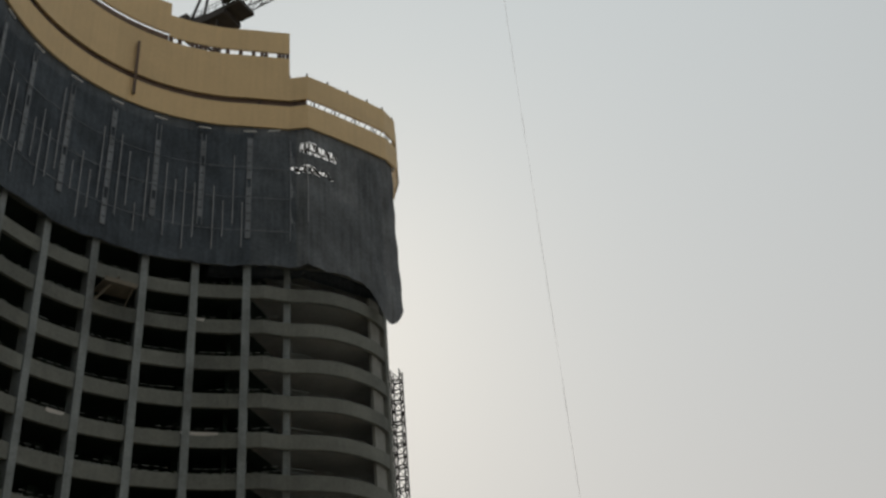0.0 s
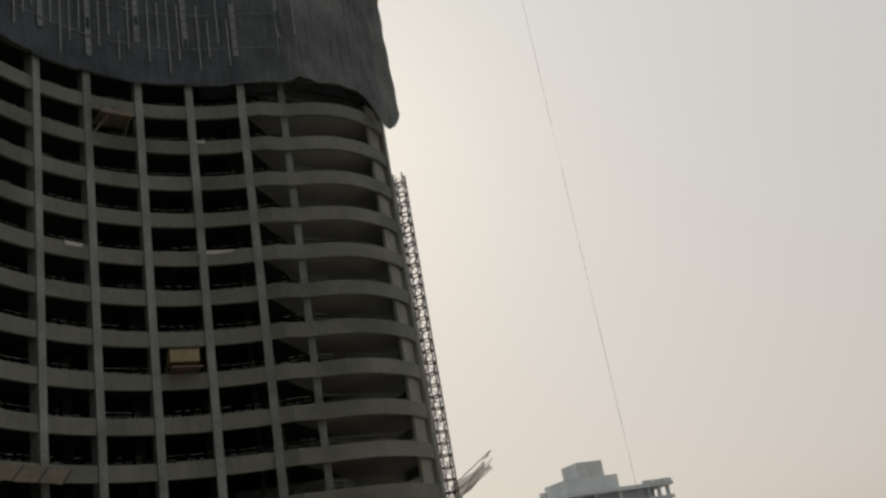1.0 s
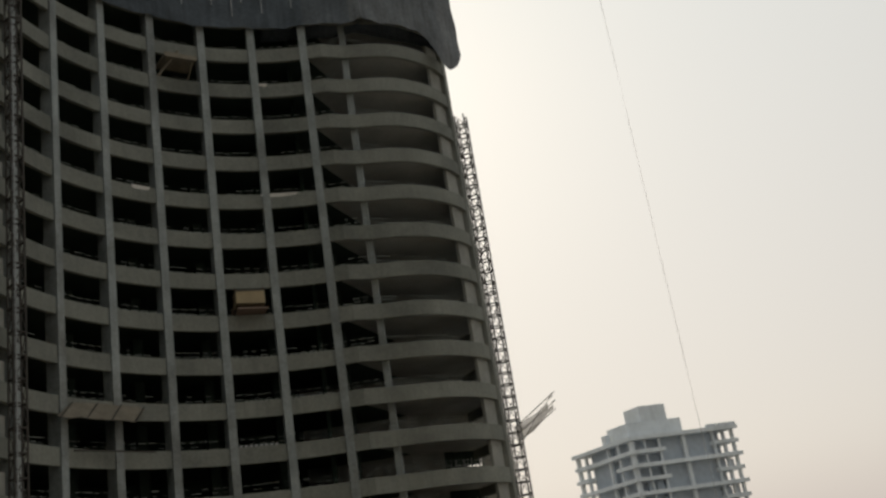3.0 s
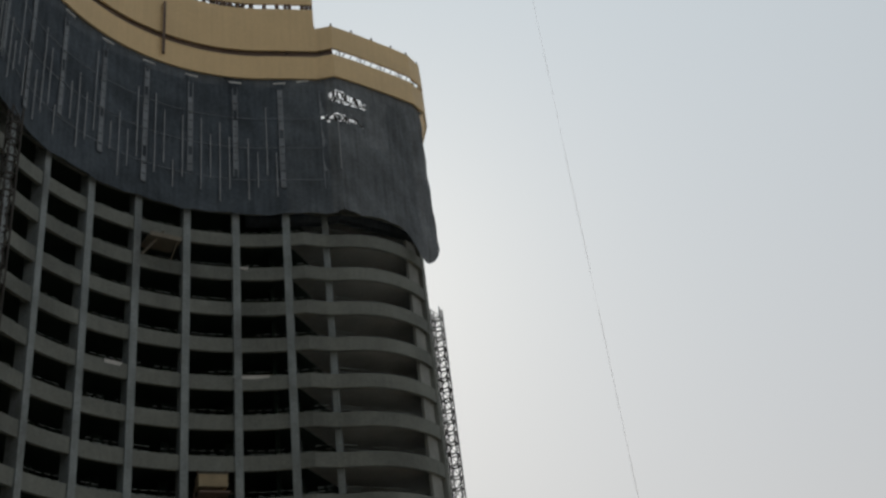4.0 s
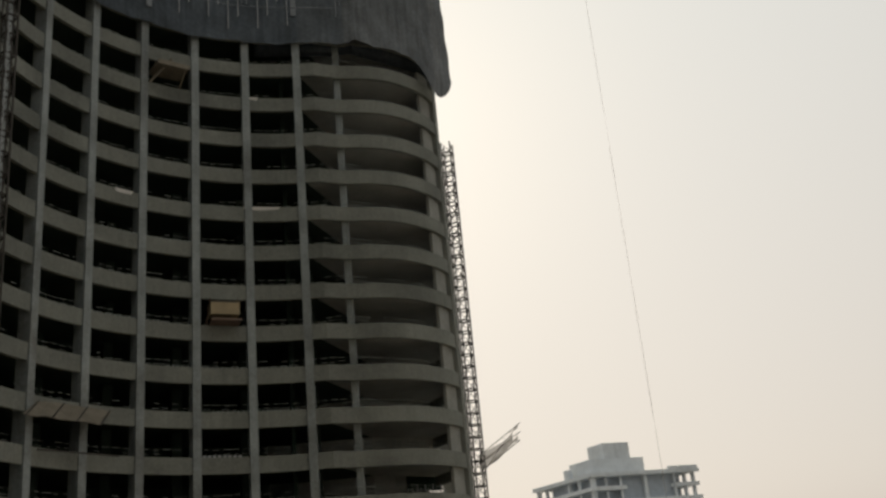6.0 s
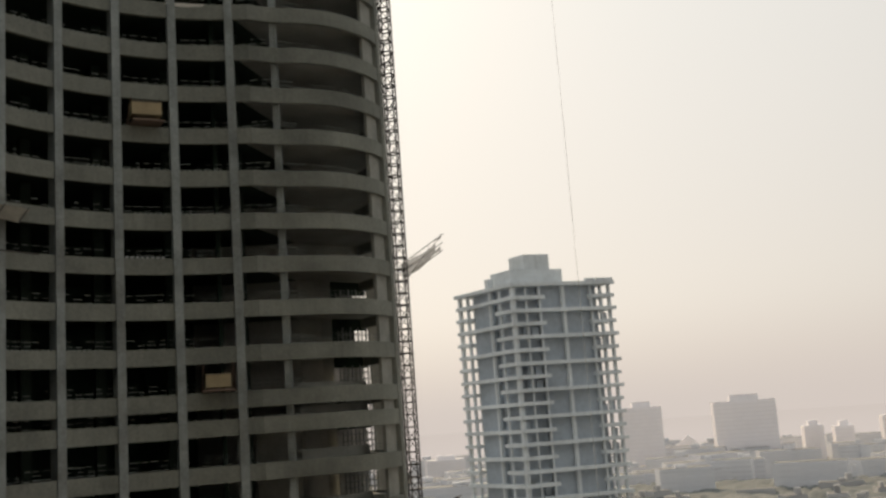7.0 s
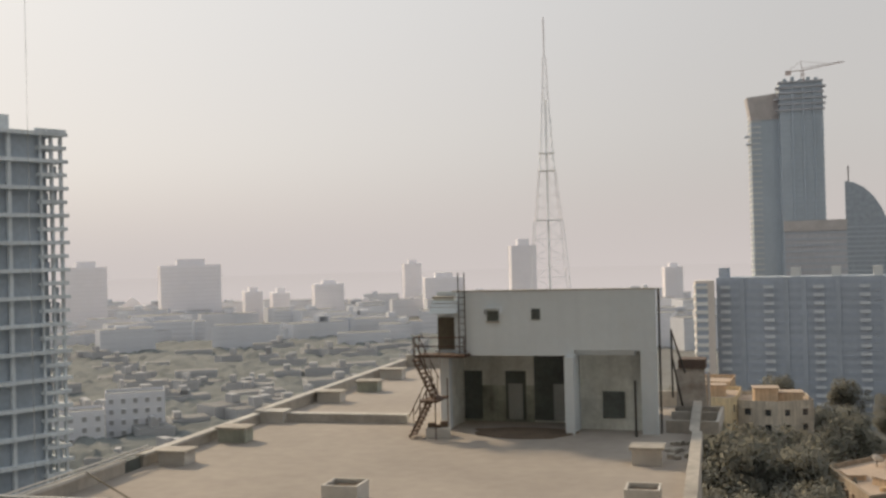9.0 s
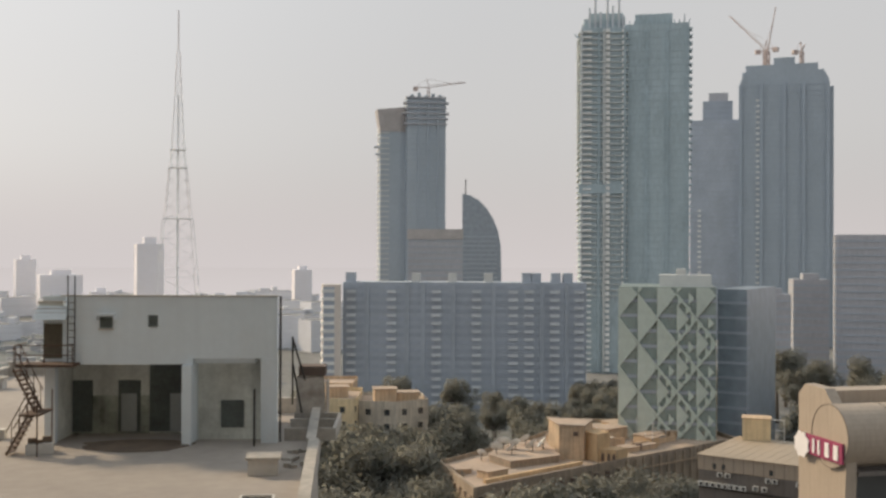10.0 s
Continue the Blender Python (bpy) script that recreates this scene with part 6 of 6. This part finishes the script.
part("wall", Mesh().prism([(28.5, 206.3), (30.7, 202.7), (33.6, 205.6), (31.4, 209.2)], LZ + 0.05, LZ + 5.6), M_ORANGE, rf2)
part("wing", Mesh().prism([(31.2, 203.3), (34.3, 201.9), (37.0, 204.6), (33.9, 206)], LZ + 0.05, LZ + 2.6), M_ORANGE, rf2)
for t_ in (0.2, 0.55, 0.85):
    q = Vector((31.2, 203.3)).lerp(Vector((34.3, 201.9)), t_)
    part("arch", Mesh().box(-0.32, -0.06, 0.2, 0.32, -0.004, 1.5, pose(q.x, q.y, LZ, 0, 0, -24)).box(-0.2, -0.06, 1.5, 0.2, -0.004, 1.8, pose(q.x, q.y, LZ, 0, 0, -24)), M_BROWN, rf2, "shaded arched opening")
for x, y, w_, d_, h_, r_ in [(9.5, 189.5, 5, 3, 1.3, 40), (3.6, 194, 5, 3, 0.8, -74), (45, 225, 6, 3, 1.8, 38), (53, 232, 10, 4, 1.8, 40), (46, 241, 17, 6, 2.2, 28), (58.5, 231, 5, 4, 1.6, 40), (41, 216, 9, 3, 1.0, 38), (37, 229, 7, 5, 2.6, 36), (33, 219, 6, 5, 2.0, 36), (27, 226, 7, 5, 1.6, 50)]:
    rr = thing("roof_house", pose(x, y, LZ + 0.05, 0, 0, r_), "low ochre roof structure", "roof room", "low structures on the long roof")
    part("wall", Mesh().box(-w_ / 2, -d_ / 2, 0, w_ / 2, d_ / 2, h_), M_OCHRE, rr)
    part("cover", Mesh().box(-w_ / 2 - 0.2, -d_ / 2 - 0.2, h_, w_ / 2 + 0.2, d_ / 2 + 0.2, h_ + 0.15), M_ROOFT, rr)


rc = random.Random(31)
for k in range(56):
    t_, u_ = rc.uniform(0.05, 0.97), rc.uniform(0.12, 0.85)
    x, y = 8 + 54 * t_ - 8 * u_, 186 + 42 * t_ + 16 * u_
    if x < 38 and y < 216:
        continue
    kind_ = k % 4
    it = thing(("roof_tank", "roof_wall", "pipe_run", "roof_shed")[kind_], pose(x, y, LZ + 0.05, 0, 0, 40), ("dusty plastic roof tank", "low ochre partition wall on the roof", "run of rusty pipes on the roof", "small ochre shed on the roof")[kind_], ("tank", "wall", "pipes", "shed")[kind_])
    if kind_ == 0:
        part("tank", Mesh().bar((0, 0, 0.15), (0, 0, 1.3 + rc.random()), 0.7 + 0.3 * rc.random(), 10), rc.choice((M_ACW, M_HALL, M_BROWN)), it)
        part("plinth", Mesh().box(-0.8, -0.8, 0, 0.8, 0.8, 0.15), M_ROOFT, it)
    elif kind_ == 1:
        part("wall", Mesh().box(-3, -0.12, 0, 3, 0.12, 0.9 + rc.random()), M_OCHRE, it)
        part("kerb", Mesh().box(-3.05, -0.24, 0, 3.05, -0.124, 0.25), M_ROOFT, it)
    elif kind_ == 2:
        for yy in (-0.3, 0.1, 0.4):
            part("pipe", Mesh().bar((-4, yy, 0.2), (4, yy, 0.2), 0.07, 6), M_RUST, it)
    else:
        h = 1.5 + rc.random()
        part("wall", Mesh().box(-1.3, -1, 0, 1.3, 1, h), rc.choice((M_OCHRE, M_ORANGE, M_PARA)), it)
        part("roof", Mesh().box(-1.5, -1.2, h, 1.5, 1.2, h + 0.1), M_ROOFT, it)


for k in range(26):
    t_, u_ = rc.uniform(0.1, 0.97), rc.uniform(0.2, 0.85)
    x, y = 8 + 54 * t_ - 8 * u_, 186 + 42 * t_ + 16 * u_
    if x < 38 and y < 216:
        continue
    pl_ = thing("roof_pole", pose(x, y, LZ + 0.05), "thin steel aerial pole on the ochre roof", "pole", "aerial poles on the roof")
    h = rc.uniform(2.5, 5.5)
    part("pole", Mesh().bar((0, 0, 0), (0, 0, h), 0.07, 6), M_ACW, pl_)
    part("cross_arm", Mesh().bar((-0.6, 0, h - 0.3), (0.6, 0, h - 0.3), 0.04), M_ACW, pl_)
a, b = Vector(long_roof[0]), Vector(long_roof[1])
ang = math.degrees(math.atan2((b - a).y, (b - a).x))
for f in range(4):
    for t_ in (0.2, 0.55, 0.86):
        q = a.lerp(b, t_)
        bal = thing("balcony", pose(q.x, q.y, LZ - 3.0 - 3.2 * f, 0, 0, ang), "rounded ochre balcony with a low front", "balcony", "balconies of the ochre building")
        rim = [(1.7 * math.cos(math.pi * i / 8), -1.5 * math.sin(math.pi * i / 8)) for i in range(9)]
        inr = [(0.92 * x, 0.92 * y) for x, y in rim]
        part("slab", Mesh().prism(rim[::-1], 0, 0.2), M_OCHRE, bal)
        part("front", Mesh().band(rim, inr, 0.2, 1.1), M_YELLOW, bal)


def dish(x, y, z, r, turn):
    t = thing("satellite_dish", pose(x, y, z, 0, 0, turn), "pale satellite dish on the ochre roof", "satellite dish", "satellite dishes on the roof")
    m = Mesh()
    n = 14
    rings = [(0.0, 0.0), (0.5, 0.06), (0.85, 0.19), (1.0, 0.28)]
    m.v = [(0, 0, 0)]
    for rr_, hh in rings[1:]:
        m.v += [(rr_ * r * math.cos(2 * math.pi * i / n), rr_ * r * math.sin(2 * math.pi * i / n), hh * r * 1.6) for i in range(n)]
    m.f = [(0, 1 + i, 1 + (i + 1) % n) for i in range(n)]
    for k in range(2):
        m.f += [(1 + k * n + i, 1 + (k + 1) * n + i, 1 + (k + 1) * n + (i + 1) % n, 1 + k * n + (i + 1) % n) for i in range(n)]
    d = part("reflector", m, M_ACW, t)
    d.matrix_basis = pose(0, 0, 1.1, 50, 0, 0)
    part("stand", Mesh().bar((0, 0, 0), (0, 0, 1.15), 0.1, 6), M_STEEL, t)
    part("feed_arm", Mesh().bar((0, -0.2, 1.0), (0, -1.0 * r, 1.9), 0.05), M_STEEL, t)


for k, (x, y, dz) in enumerate(((8.0, 204.5, 0.05), (10.9, 203.6, 1.5), (12.6, 208.6, 1.5), (15.0, 208.2, 1.5), (17.4, 212.5, 1.5), (18.3, 206.4, 1.5), (13.9, 202.8, 1.5), (20.6, 208.6, 1.5))):
    dish(x, y, LZ + dz, 1.15 + 0.12 * (k % 3), 150 + 17 * k)

house("ochre_building", [(-28.5, 228), (-19.5, 226), (-18.6, 231), (-18.8, 246), (-27, 246)], 0, 25.6, "yellow ochre apartment block with shaded windows", M_YELLOW, M_ROOFT, (0, 1))
house("cream_building", [(-18.5, 231), (-10, 229), (-3, 234), (-5, 246), (-18.7, 246)], 0, 24.6, "weathered cream apartment block beside the yellow one", M_CREAMW, M_ROOFT, (0, 1))
for x, y, z, h in ((-24, 236, 25.65, 2.4), (-13, 236, 24.65, 3.0), (-8, 239, 24.65, 1.8)):
    rr = thing("roof_house", pose(x, y, z, 0, 0, 10), "ochre roof room with a flat cover", "roof room")
    part("wall", Mesh().box(-2.5, -2, 0, 2.5, 2, h), M_OCHRE, rr)
    part("cover", Mesh().box(-2.8, -2.3, h, 2.8, 2.3, h + 0.15), M_ROOFT, rr)
house("ochre_building", [(-31, 255), (-22, 255), (-22, 270), (-31, 270)], 0, 25.5, "weathered ochre block behind the stair head", M_OCHRE, M_ROOFT, (0,))

for az, d, w_, h in ((-37.2, 318, 17, 19.5), (-31.8, 262, 17, 14.0), (-27.2, 300, 20, 15.0), (-40.8, 310, 22, 16.0), (-23.5, 330, 22, 16.0)):
    c, r_ = Vector(polar(az, d)), Vector(polar(az + 90, 1.0))
    f_ = Vector(polar(az, 1.0))
    q = [c - r_ * w_ / 2, c + r_ * w_ / 2, c + r_ * w_ / 2 + f_ * 11, c - r_ * w_ / 2 + f_ * 11]
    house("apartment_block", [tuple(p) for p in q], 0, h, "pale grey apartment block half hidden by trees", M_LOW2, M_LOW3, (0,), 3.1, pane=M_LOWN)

# sheet-roofed hall with air conditioners
hallm = pose(36.3, 145.7, 0, 0, 0, -35)
hall = thing("office_hall", hallm, "grey hall with a beige sheet roof and rows of air conditioners", "building")
HZ = 30.2
part("wall", Mesh().box(0.1, 0.1, 0, 23, 17, HZ - 2.0), M_HALL, hall)
part("fascia", Mesh().box(0, 0, HZ - 2.0, 23.2, 17.2, HZ), M_BEIGE, hall, "beige sheet cladding under the eaves")
part("roof_sheet", Mesh().add([(-0.2, -0.2, HZ), (23.4, -0.2, HZ), (23.4, 17.4, HZ), (-0.2, 17.4, HZ), (-0.2, -0.2, HZ + 0.1), (23.4, -0.2, HZ + 0.1), (23.4, 17.4, HZ + 0.1), (-0.2, 17.4, HZ + 0.1)], [(3, 2, 1, 0), (4, 5, 6, 7), (0, 1, 5, 4), (1, 2, 6, 5), (2, 3, 7, 6), (3, 0, 4, 7)]), M_SHEET, hall, "beige sheet roof")
rib = Mesh().bar((0, -0.2, HZ + 0.1), (0, 17.4, HZ + 0.1), 0.035).data("roof_rib", M_SHEET)
seam = Mesh().box(-0.03, -0.03, HZ - 2.0, 0.03, -0.004, HZ - 0.01).data("cladding_seam", M_HALL)
for k in range(16):
    part("roof_rib", rib, None, hall).location = (0.6 + 1.4 * k, 0, 0)
    part("cladding_seam", seam, None, hall).location = (0.9 + 1.4 * k, 0, 0)
acm = Mesh().box(-0.36, -0.36, 0, 0.36, 0, 0.6).data("casing", M_ACW)
afm = Mesh().bar((0.06, -0.365, 0.3), (0.06, -0.38, 0.3), 0.23, 10).data("fan_grille", M_HOLE)
for x, dz in [(0.5 + 0.86 * k, 4.25) for k in range(8)] + [(3.2, 2.75), (4.3, 2.75), (9.9, 2.75), (10.8, 2.75), (14.0, 2.75), (8.2, 4.0), (9.4, 4.0)]:
    a = thing("air_conditioner", hallm @ pose(x, 0.096, HZ - dz), "white outdoor air conditioner unit on the hall wall", "air conditioner", "air conditioners on the hall")
    part("casing", acm, None, a)
    part("fan_grille", afm, None, a)
for x in (2.4, 3.7, 10.3, 14.2):
    part("window", Mesh().box(x - 0.25, -0.05, HZ - 1.75, x + 0.25, -0.004, HZ - 1.0), M_WIN, hall)
part("cable_tray", Mesh().box(0.2, -0.12, HZ - 4.55, 22.8, 0.096, HZ - 4.35), M_STEEL, hall)
yb = thing("water_tank", pose(45.7, 156.5, HZ + 0.1, 0, 0, -17), "yellow ochre roof tank house on the hall", "tank")
part("wall", Mesh().box(0, 0, 0, 4.1, 3.2, 3.3), M_YELLOW, yb)
part("cover", Mesh().box(-0.12, -0.12, 3.3, 4.22, 3.32, 3.42), M_OCHRE, yb)
part("frame", Mesh().bar((4.25, 0, 3.3), (6.0, 0, 3.3), 0.1).bar((6.0, 0, 3.3), (6.0, 0, 0), 0.1).bar((6.0, 0, 1.7), (4.25, 0, 1.7), 0.07), M_ACW, yb, "white steel frame beside the tank house")

# barrel-roofed building with an illegible brand sign drawn as shapes
bmx = pose(39.9, 100.3, 0, 0, 0, 12)                 # near corner of the gable; x runs along the barrel, y back along the gable
barrel = thing("office_building", bmx, "beige clad building with a barrel roof and a magenta sign", "building")
gz = [(9.35, 0.0), (9.35, 43.8), (8.1, 44.9), (4.6, 44.8), (1.0, 41.0), (0.9, 37.0), (2.6, 0.0)]
n = len(gz)
gab = Mesh().add([(0.0, y, z) for y, z in gz] + [(1.2, y, z) for y, z in gz], [tuple(range(n)), tuple(range(2 * n - 1, n - 1, -1))] + [(i, n + i, n + (i + 1) % n, (i + 1) % n) for i in range(n)])
part("gable_wall", gab, M_BEIGE, barrel)
cyl = Mesh()
n = 36
for xx in (-0.35, 27.0):
    cyl.v += [(xx, 3.1 + 3.15 * math.cos(2 * math.pi * i / n), 40.3 + 3.15 * math.sin(2 * math.pi * i / n)) for i in range(n)]
cyl.f = [tuple(range(n - 1, -1, -1)), tuple(range(n, 2 * n))] + [(i, (i + 1) % n, n + (i + 1) % n, n + i) for i in range(n)]
part("barrel_roof", cyl, M_BEIGE, barrel, "beige barrel roof")
for xx in (-0.37, 5.0, 10.0, 15.0, 20.0):
    ringm = Mesh()
    for i in range(n):
        a0, a1 = 2 * math.pi * i / n, 2 * math.pi * (i + 1) / n
        ringm.bar((xx, 3.1 + 3.16 * math.cos(a0), 40.3 + 3.16 * math.sin(a0)), (xx, 3.1 + 3.16 * math.cos(a1), 40.3 + 3.16 * math.sin(a1)), 0.04)
    part("roof_seam", ringm, M_HALL, barrel)
part("wall", Mesh().box(1.2, 2.2, 0, 27, 9.35, 39.8), M_HALL, barrel)
part("rear_wall", Mesh().box(1.2, 6.4, 39.8, 27, 9.35, 44.3), M_BEIGE, barrel)
part("glazing", Mesh().box(1.4, 1.9, 30.0, 27, 2.1, 36.6), M_WIN, barrel)
part("ledge", Mesh().box(1.2, 0.6, 36.7, 27, 2.2, 37.1), M_HALL, barrel)
sg = part("sign", Mesh().box(-0.62, 0.6, 37.9, -0.40, 7.2, 39.9), M_SIGN, barrel, "magenta sign panel with white shapes")
part("bracket", Mesh().box(-0.40, 2.2, 37.9, -0.004, 2.5, 38.2).box(-0.40, 6.0, 37.9, -0.004, 6.3, 38.2), M_STEEL, sg)
for y0, y1, h0, h1 in ((5.3, 5.65, 0.35, 1.8), (4.35, 4.7, 0.35, 1.8), (2.75, 3.45, 0.35, 1.8), (1.2, 1.95, 0.35, 1.8)):
    part("letter_bar", Mesh().box(-0.72, y0, 37.8 + h0, -0.62, y1, 37.8 + h1), M_LETTER, sg)
em = Mesh()
for i in range(16):
    a = 2 * math.pi * i / 16
    rr_ = 1.45 * (1 if i % 2 else 0.82)
    em.v += [(-0.78, 7.6 + rr_ * math.cos(a), 38.7 + rr_ * math.sin(a))]
em.v += [(-0.66, y, z) for _, y, z in em.v[:16]]
em.f = [tuple(range(16)), tuple(range(31, 15, -1))] + [(i, 16 + i, 16 + (i + 1) % 16, (i + 1) % 16) for i in range(16)]
part("emblem", em, M_LETTER, sg, "white round emblem")


# ---------------------------------------------------------------- trees
def leaf_mesh(seed, rad, hgt, n, leaf, mat_):
    r = random.Random(seed)
    lobes = [(r.uniform(-0.6, 0.6) * rad, r.uniform(-0.6, 0.6) * rad, r.uniform(0.35, 1.0) * hgt, r.uniform(0.35, 0.6) * rad) for _ in range(11)]
    m = Mesh()
    for _ in range(n):
        lx, ly, lz, lr = r.choice(lobes)
        v = Vector((r.gauss(0, 1), r.gauss(0, 1), r.gauss(0, 0.75))).normalized() * lr * r.uniform(0.55, 1.05)
        c = Vector((lx, ly, lz)) + v
        u = Vector((r.uniform(-1, 1), r.uniform(-1, 1), r.uniform(-0.6, 0.6))).normalized() * leaf * r.uniform(0.6, 1.3)
        w_ = u.cross(Vector((r.uniform(-1, 1), r.uniform(-1, 1), r.uniform(-1, 1)))).normalized() * leaf * r.uniform(0.5, 1.0)
        m.add([tuple(c - u), tuple(c + w_ * 0.7), tuple(c + u), tuple(c - w_ * 0.7)], [(0, 1, 2, 3)])
    me = bpy.data.meshes.new("crown")
    me.from_pydata(m.v, [], m.f)
    me.materials.append(mat_)
    out = np.array(m.v) * np.array([0.12, 0.12, 0.05]) + np.array([0, 0, 0.7])      # leaves shaded as one rounded crown
    me.normals_split_custom_set_from_vertices((out / np.linalg.norm(out, axis=1)[:, None]).astype(np.float32))
    return me


def trunk_mesh(seed, h):
    r = random.Random(seed)
    m = Mesh()
    k = 7
    prof_ = [(0.45, 0), (0.34, h * 0.3), (0.26, h * 0.6), (0.12, h * 0.95)]
    for rr_, z in prof_:
        m.v += [(rr_ * math.cos(2 * math.pi * i / k), rr_ * math.sin(2 * math.pi * i / k), z) for i in range(k)]
    for j in range(3):
        m.f += [(j * k + i, j * k + (i + 1) % k, (j + 1) * k + (i + 1) % k, (j + 1) * k + i) for i in range(k)]
    for _ in range(6):
        a, z = r.uniform(0, 6.28), h * r.uniform(0.45, 0.8)
        m.bar((0, 0, z), (math.cos(a) * h * 0.32, math.sin(a) * h * 0.32, z + h * 0.22), 0.1, 5)
    return m.data("trunk", M_BARK)


protos = []
for s in range(4):
    hh = (11, 13, 10, 14)[s]
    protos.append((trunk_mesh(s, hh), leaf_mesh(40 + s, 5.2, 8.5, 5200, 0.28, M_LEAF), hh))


def tree(x, y, k, sc, turn):
    t = thing("tree", pose(x, y, 0, 0, 0, turn), "dark green broadleaf tree with an uneven, haze-paled crown", "tree", "trees between the low buildings")
    a = part("trunk", protos[k][0], None, t)
    b = part("crown", protos[k][1], None, t)
    a.scale = (sc, sc, sc)
    b.scale = (sc, sc, sc)
    b.location = (0, 0, protos[k][2] * sc * 0.45)


rng = random.Random(21)
spots = []


def plant(n, az0, az1, d0, d1, sc0, sc1, gap):
    c = 0
    for _ in range(n * 12):
        if c >= n:
            break
        az, d = rng.uniform(az0, az1), rng.uniform(d0, d1)
        x, y = polar(az, d)
        if any((x - a) ** 2 + (y - b) ** 2 < gap * gap for a, b in spots):
            continue
        spots.append((x, y))
        tree(x, y, rng.randrange(4), rng.uniform(sc0, sc1), rng.uniform(0, 360))
        c += 1


plant(46, -9, 0.5, 130, 222, 0.95, 1.35, 7.5)
plant(22, -9, 1.5, 248, 330, 0.9, 1.3, 8)
plant(30, 4.4, 13.2, 132, 166, 1.2, 1.45, 6.5)
plant(16, 9.0, 14.2, 176, 199, 1.1, 1.3, 5.0)
plant(8, 0.8, 4.2, 130, 150, 0.9, 1.1, 6.5)
plant(10, 5.5, 13.0, 166, 178, 1.2, 1.35, 6.0)
plant(7, 5.0, 8.2, 160, 169, 1.4, 1.55, 3.2)
plant(24, -7.8, -0.6, 196, 224, 1.25, 1.5, 4.5)
plant(16, 1.5, 9.5, 262, 330, 0.8, 1.05, 8)
plant(14, 7.6, 10.2, 262, 375, 0.85, 1.05, 8)
plant(34, 15.4, 24.5, 190, 430, 1.1, 1.6, 9)
wv, wfc = [], []
NA, ND = 380, 250
for i in range(NA + 1):
    az = -64 + 50 * i / NA
    for j in range(ND + 1):
        d = 120 * (680 / 120) ** (j / ND)
        x, y = polar(az, d)
        p3 = Vector((x, y, 0))
        p3 += Vector((noise.noise(p3 * 0.05), noise.noise(p3 * 0.05 + Vector((9, 4, 2))), 0)) * 9.0
        d0 = noise.voronoi(Vector((p3.x * 0.15, p3.y * 0.15, 0)))[0][0]
        d1 = noise.voronoi(Vector((p3.x * 0.31, p3.y * 0.31, 7)))[0][0]
        h = 8.5 + 1.2 * noise.noise(p3 * 0.02) + 0.8 * noise.noise(p3 * 0.09) + 2.4 * max(0.0, 1 - 1.5 * d0 * d0) + 1.2 * (1 - d1)
        clear_ = max(0.0, 1 - math.hypot(x + 178, y - 176) / 45)     # open yard round the frame tower
        wv.append((x, y, h - 2.0 - 9.0 * min(1.0, 2 * clear_)))
for i in range(NA):
    for j in range(ND):
        k = i * (ND + 1) + j
        wfc.append((k, k + 1, k + ND + 2, k + ND + 1))
wme = bpy.data.meshes.new("far_woods")
wme.from_pydata(wv, [], wfc)
wme.materials.append(M_LEAF2)
wme.polygons.foreach_set("use_smooth", [True] * len(wme.polygons))
tagged(new("far_woods", wme), "hazy tree canopy between the distant blocks", "trees", kind="stuff")

# ---------------------------------------------------------------- window frame beside the camera
wf_ = thing("window_frame", pose(-1.633, 0.269, 54.5, 0, 0, -12), "grey aluminium window frame with a black gasket", "window frame")
part("mullion", Mesh().box(-0.06, -0.150, 0, -0.004, 0.0, 9.0).box(-0.004, -0.012, 0, 0.004, 0.0, 9.0).box(-0.004, -0.150, 0, 0.003, -0.138, 9.0), M_ALU, wf_)
part("gasket", Mesh().box(-0.06, -0.236, 0, -0.02, -0.151, 9.0), M_GASKET, wf_, "black gasket strip")
part("jamb", Mesh().box(-0.06, -0.42, 0, -0.012, -0.237, 9.0), M_INFILL, wf_, "grey painted jamb")

# the building the camera films from, behind and beside the viewpoint
# never in view; widened and raised so that it shades the curved tower
own = thing("own_building", pose(0, 0, 0, 0, 0, 30), "unseen grey rendered block behind the viewpoint, sized to shade the tower", "building")
part("wall", Mesh().box(-95.0, -16.0, 0, 30.0, -2.2, 118.0), M_INFILL, own)
part("balcony_slab", Mesh().box(-5.0, -1.2, 54.2, 5.0, 2.9, 54.5), M_INFILL, own)
part("ledge", Mesh().box(-95.0, -2.2, 54.2, 30.0, -1.2, 54.5), M_INFILL, own)
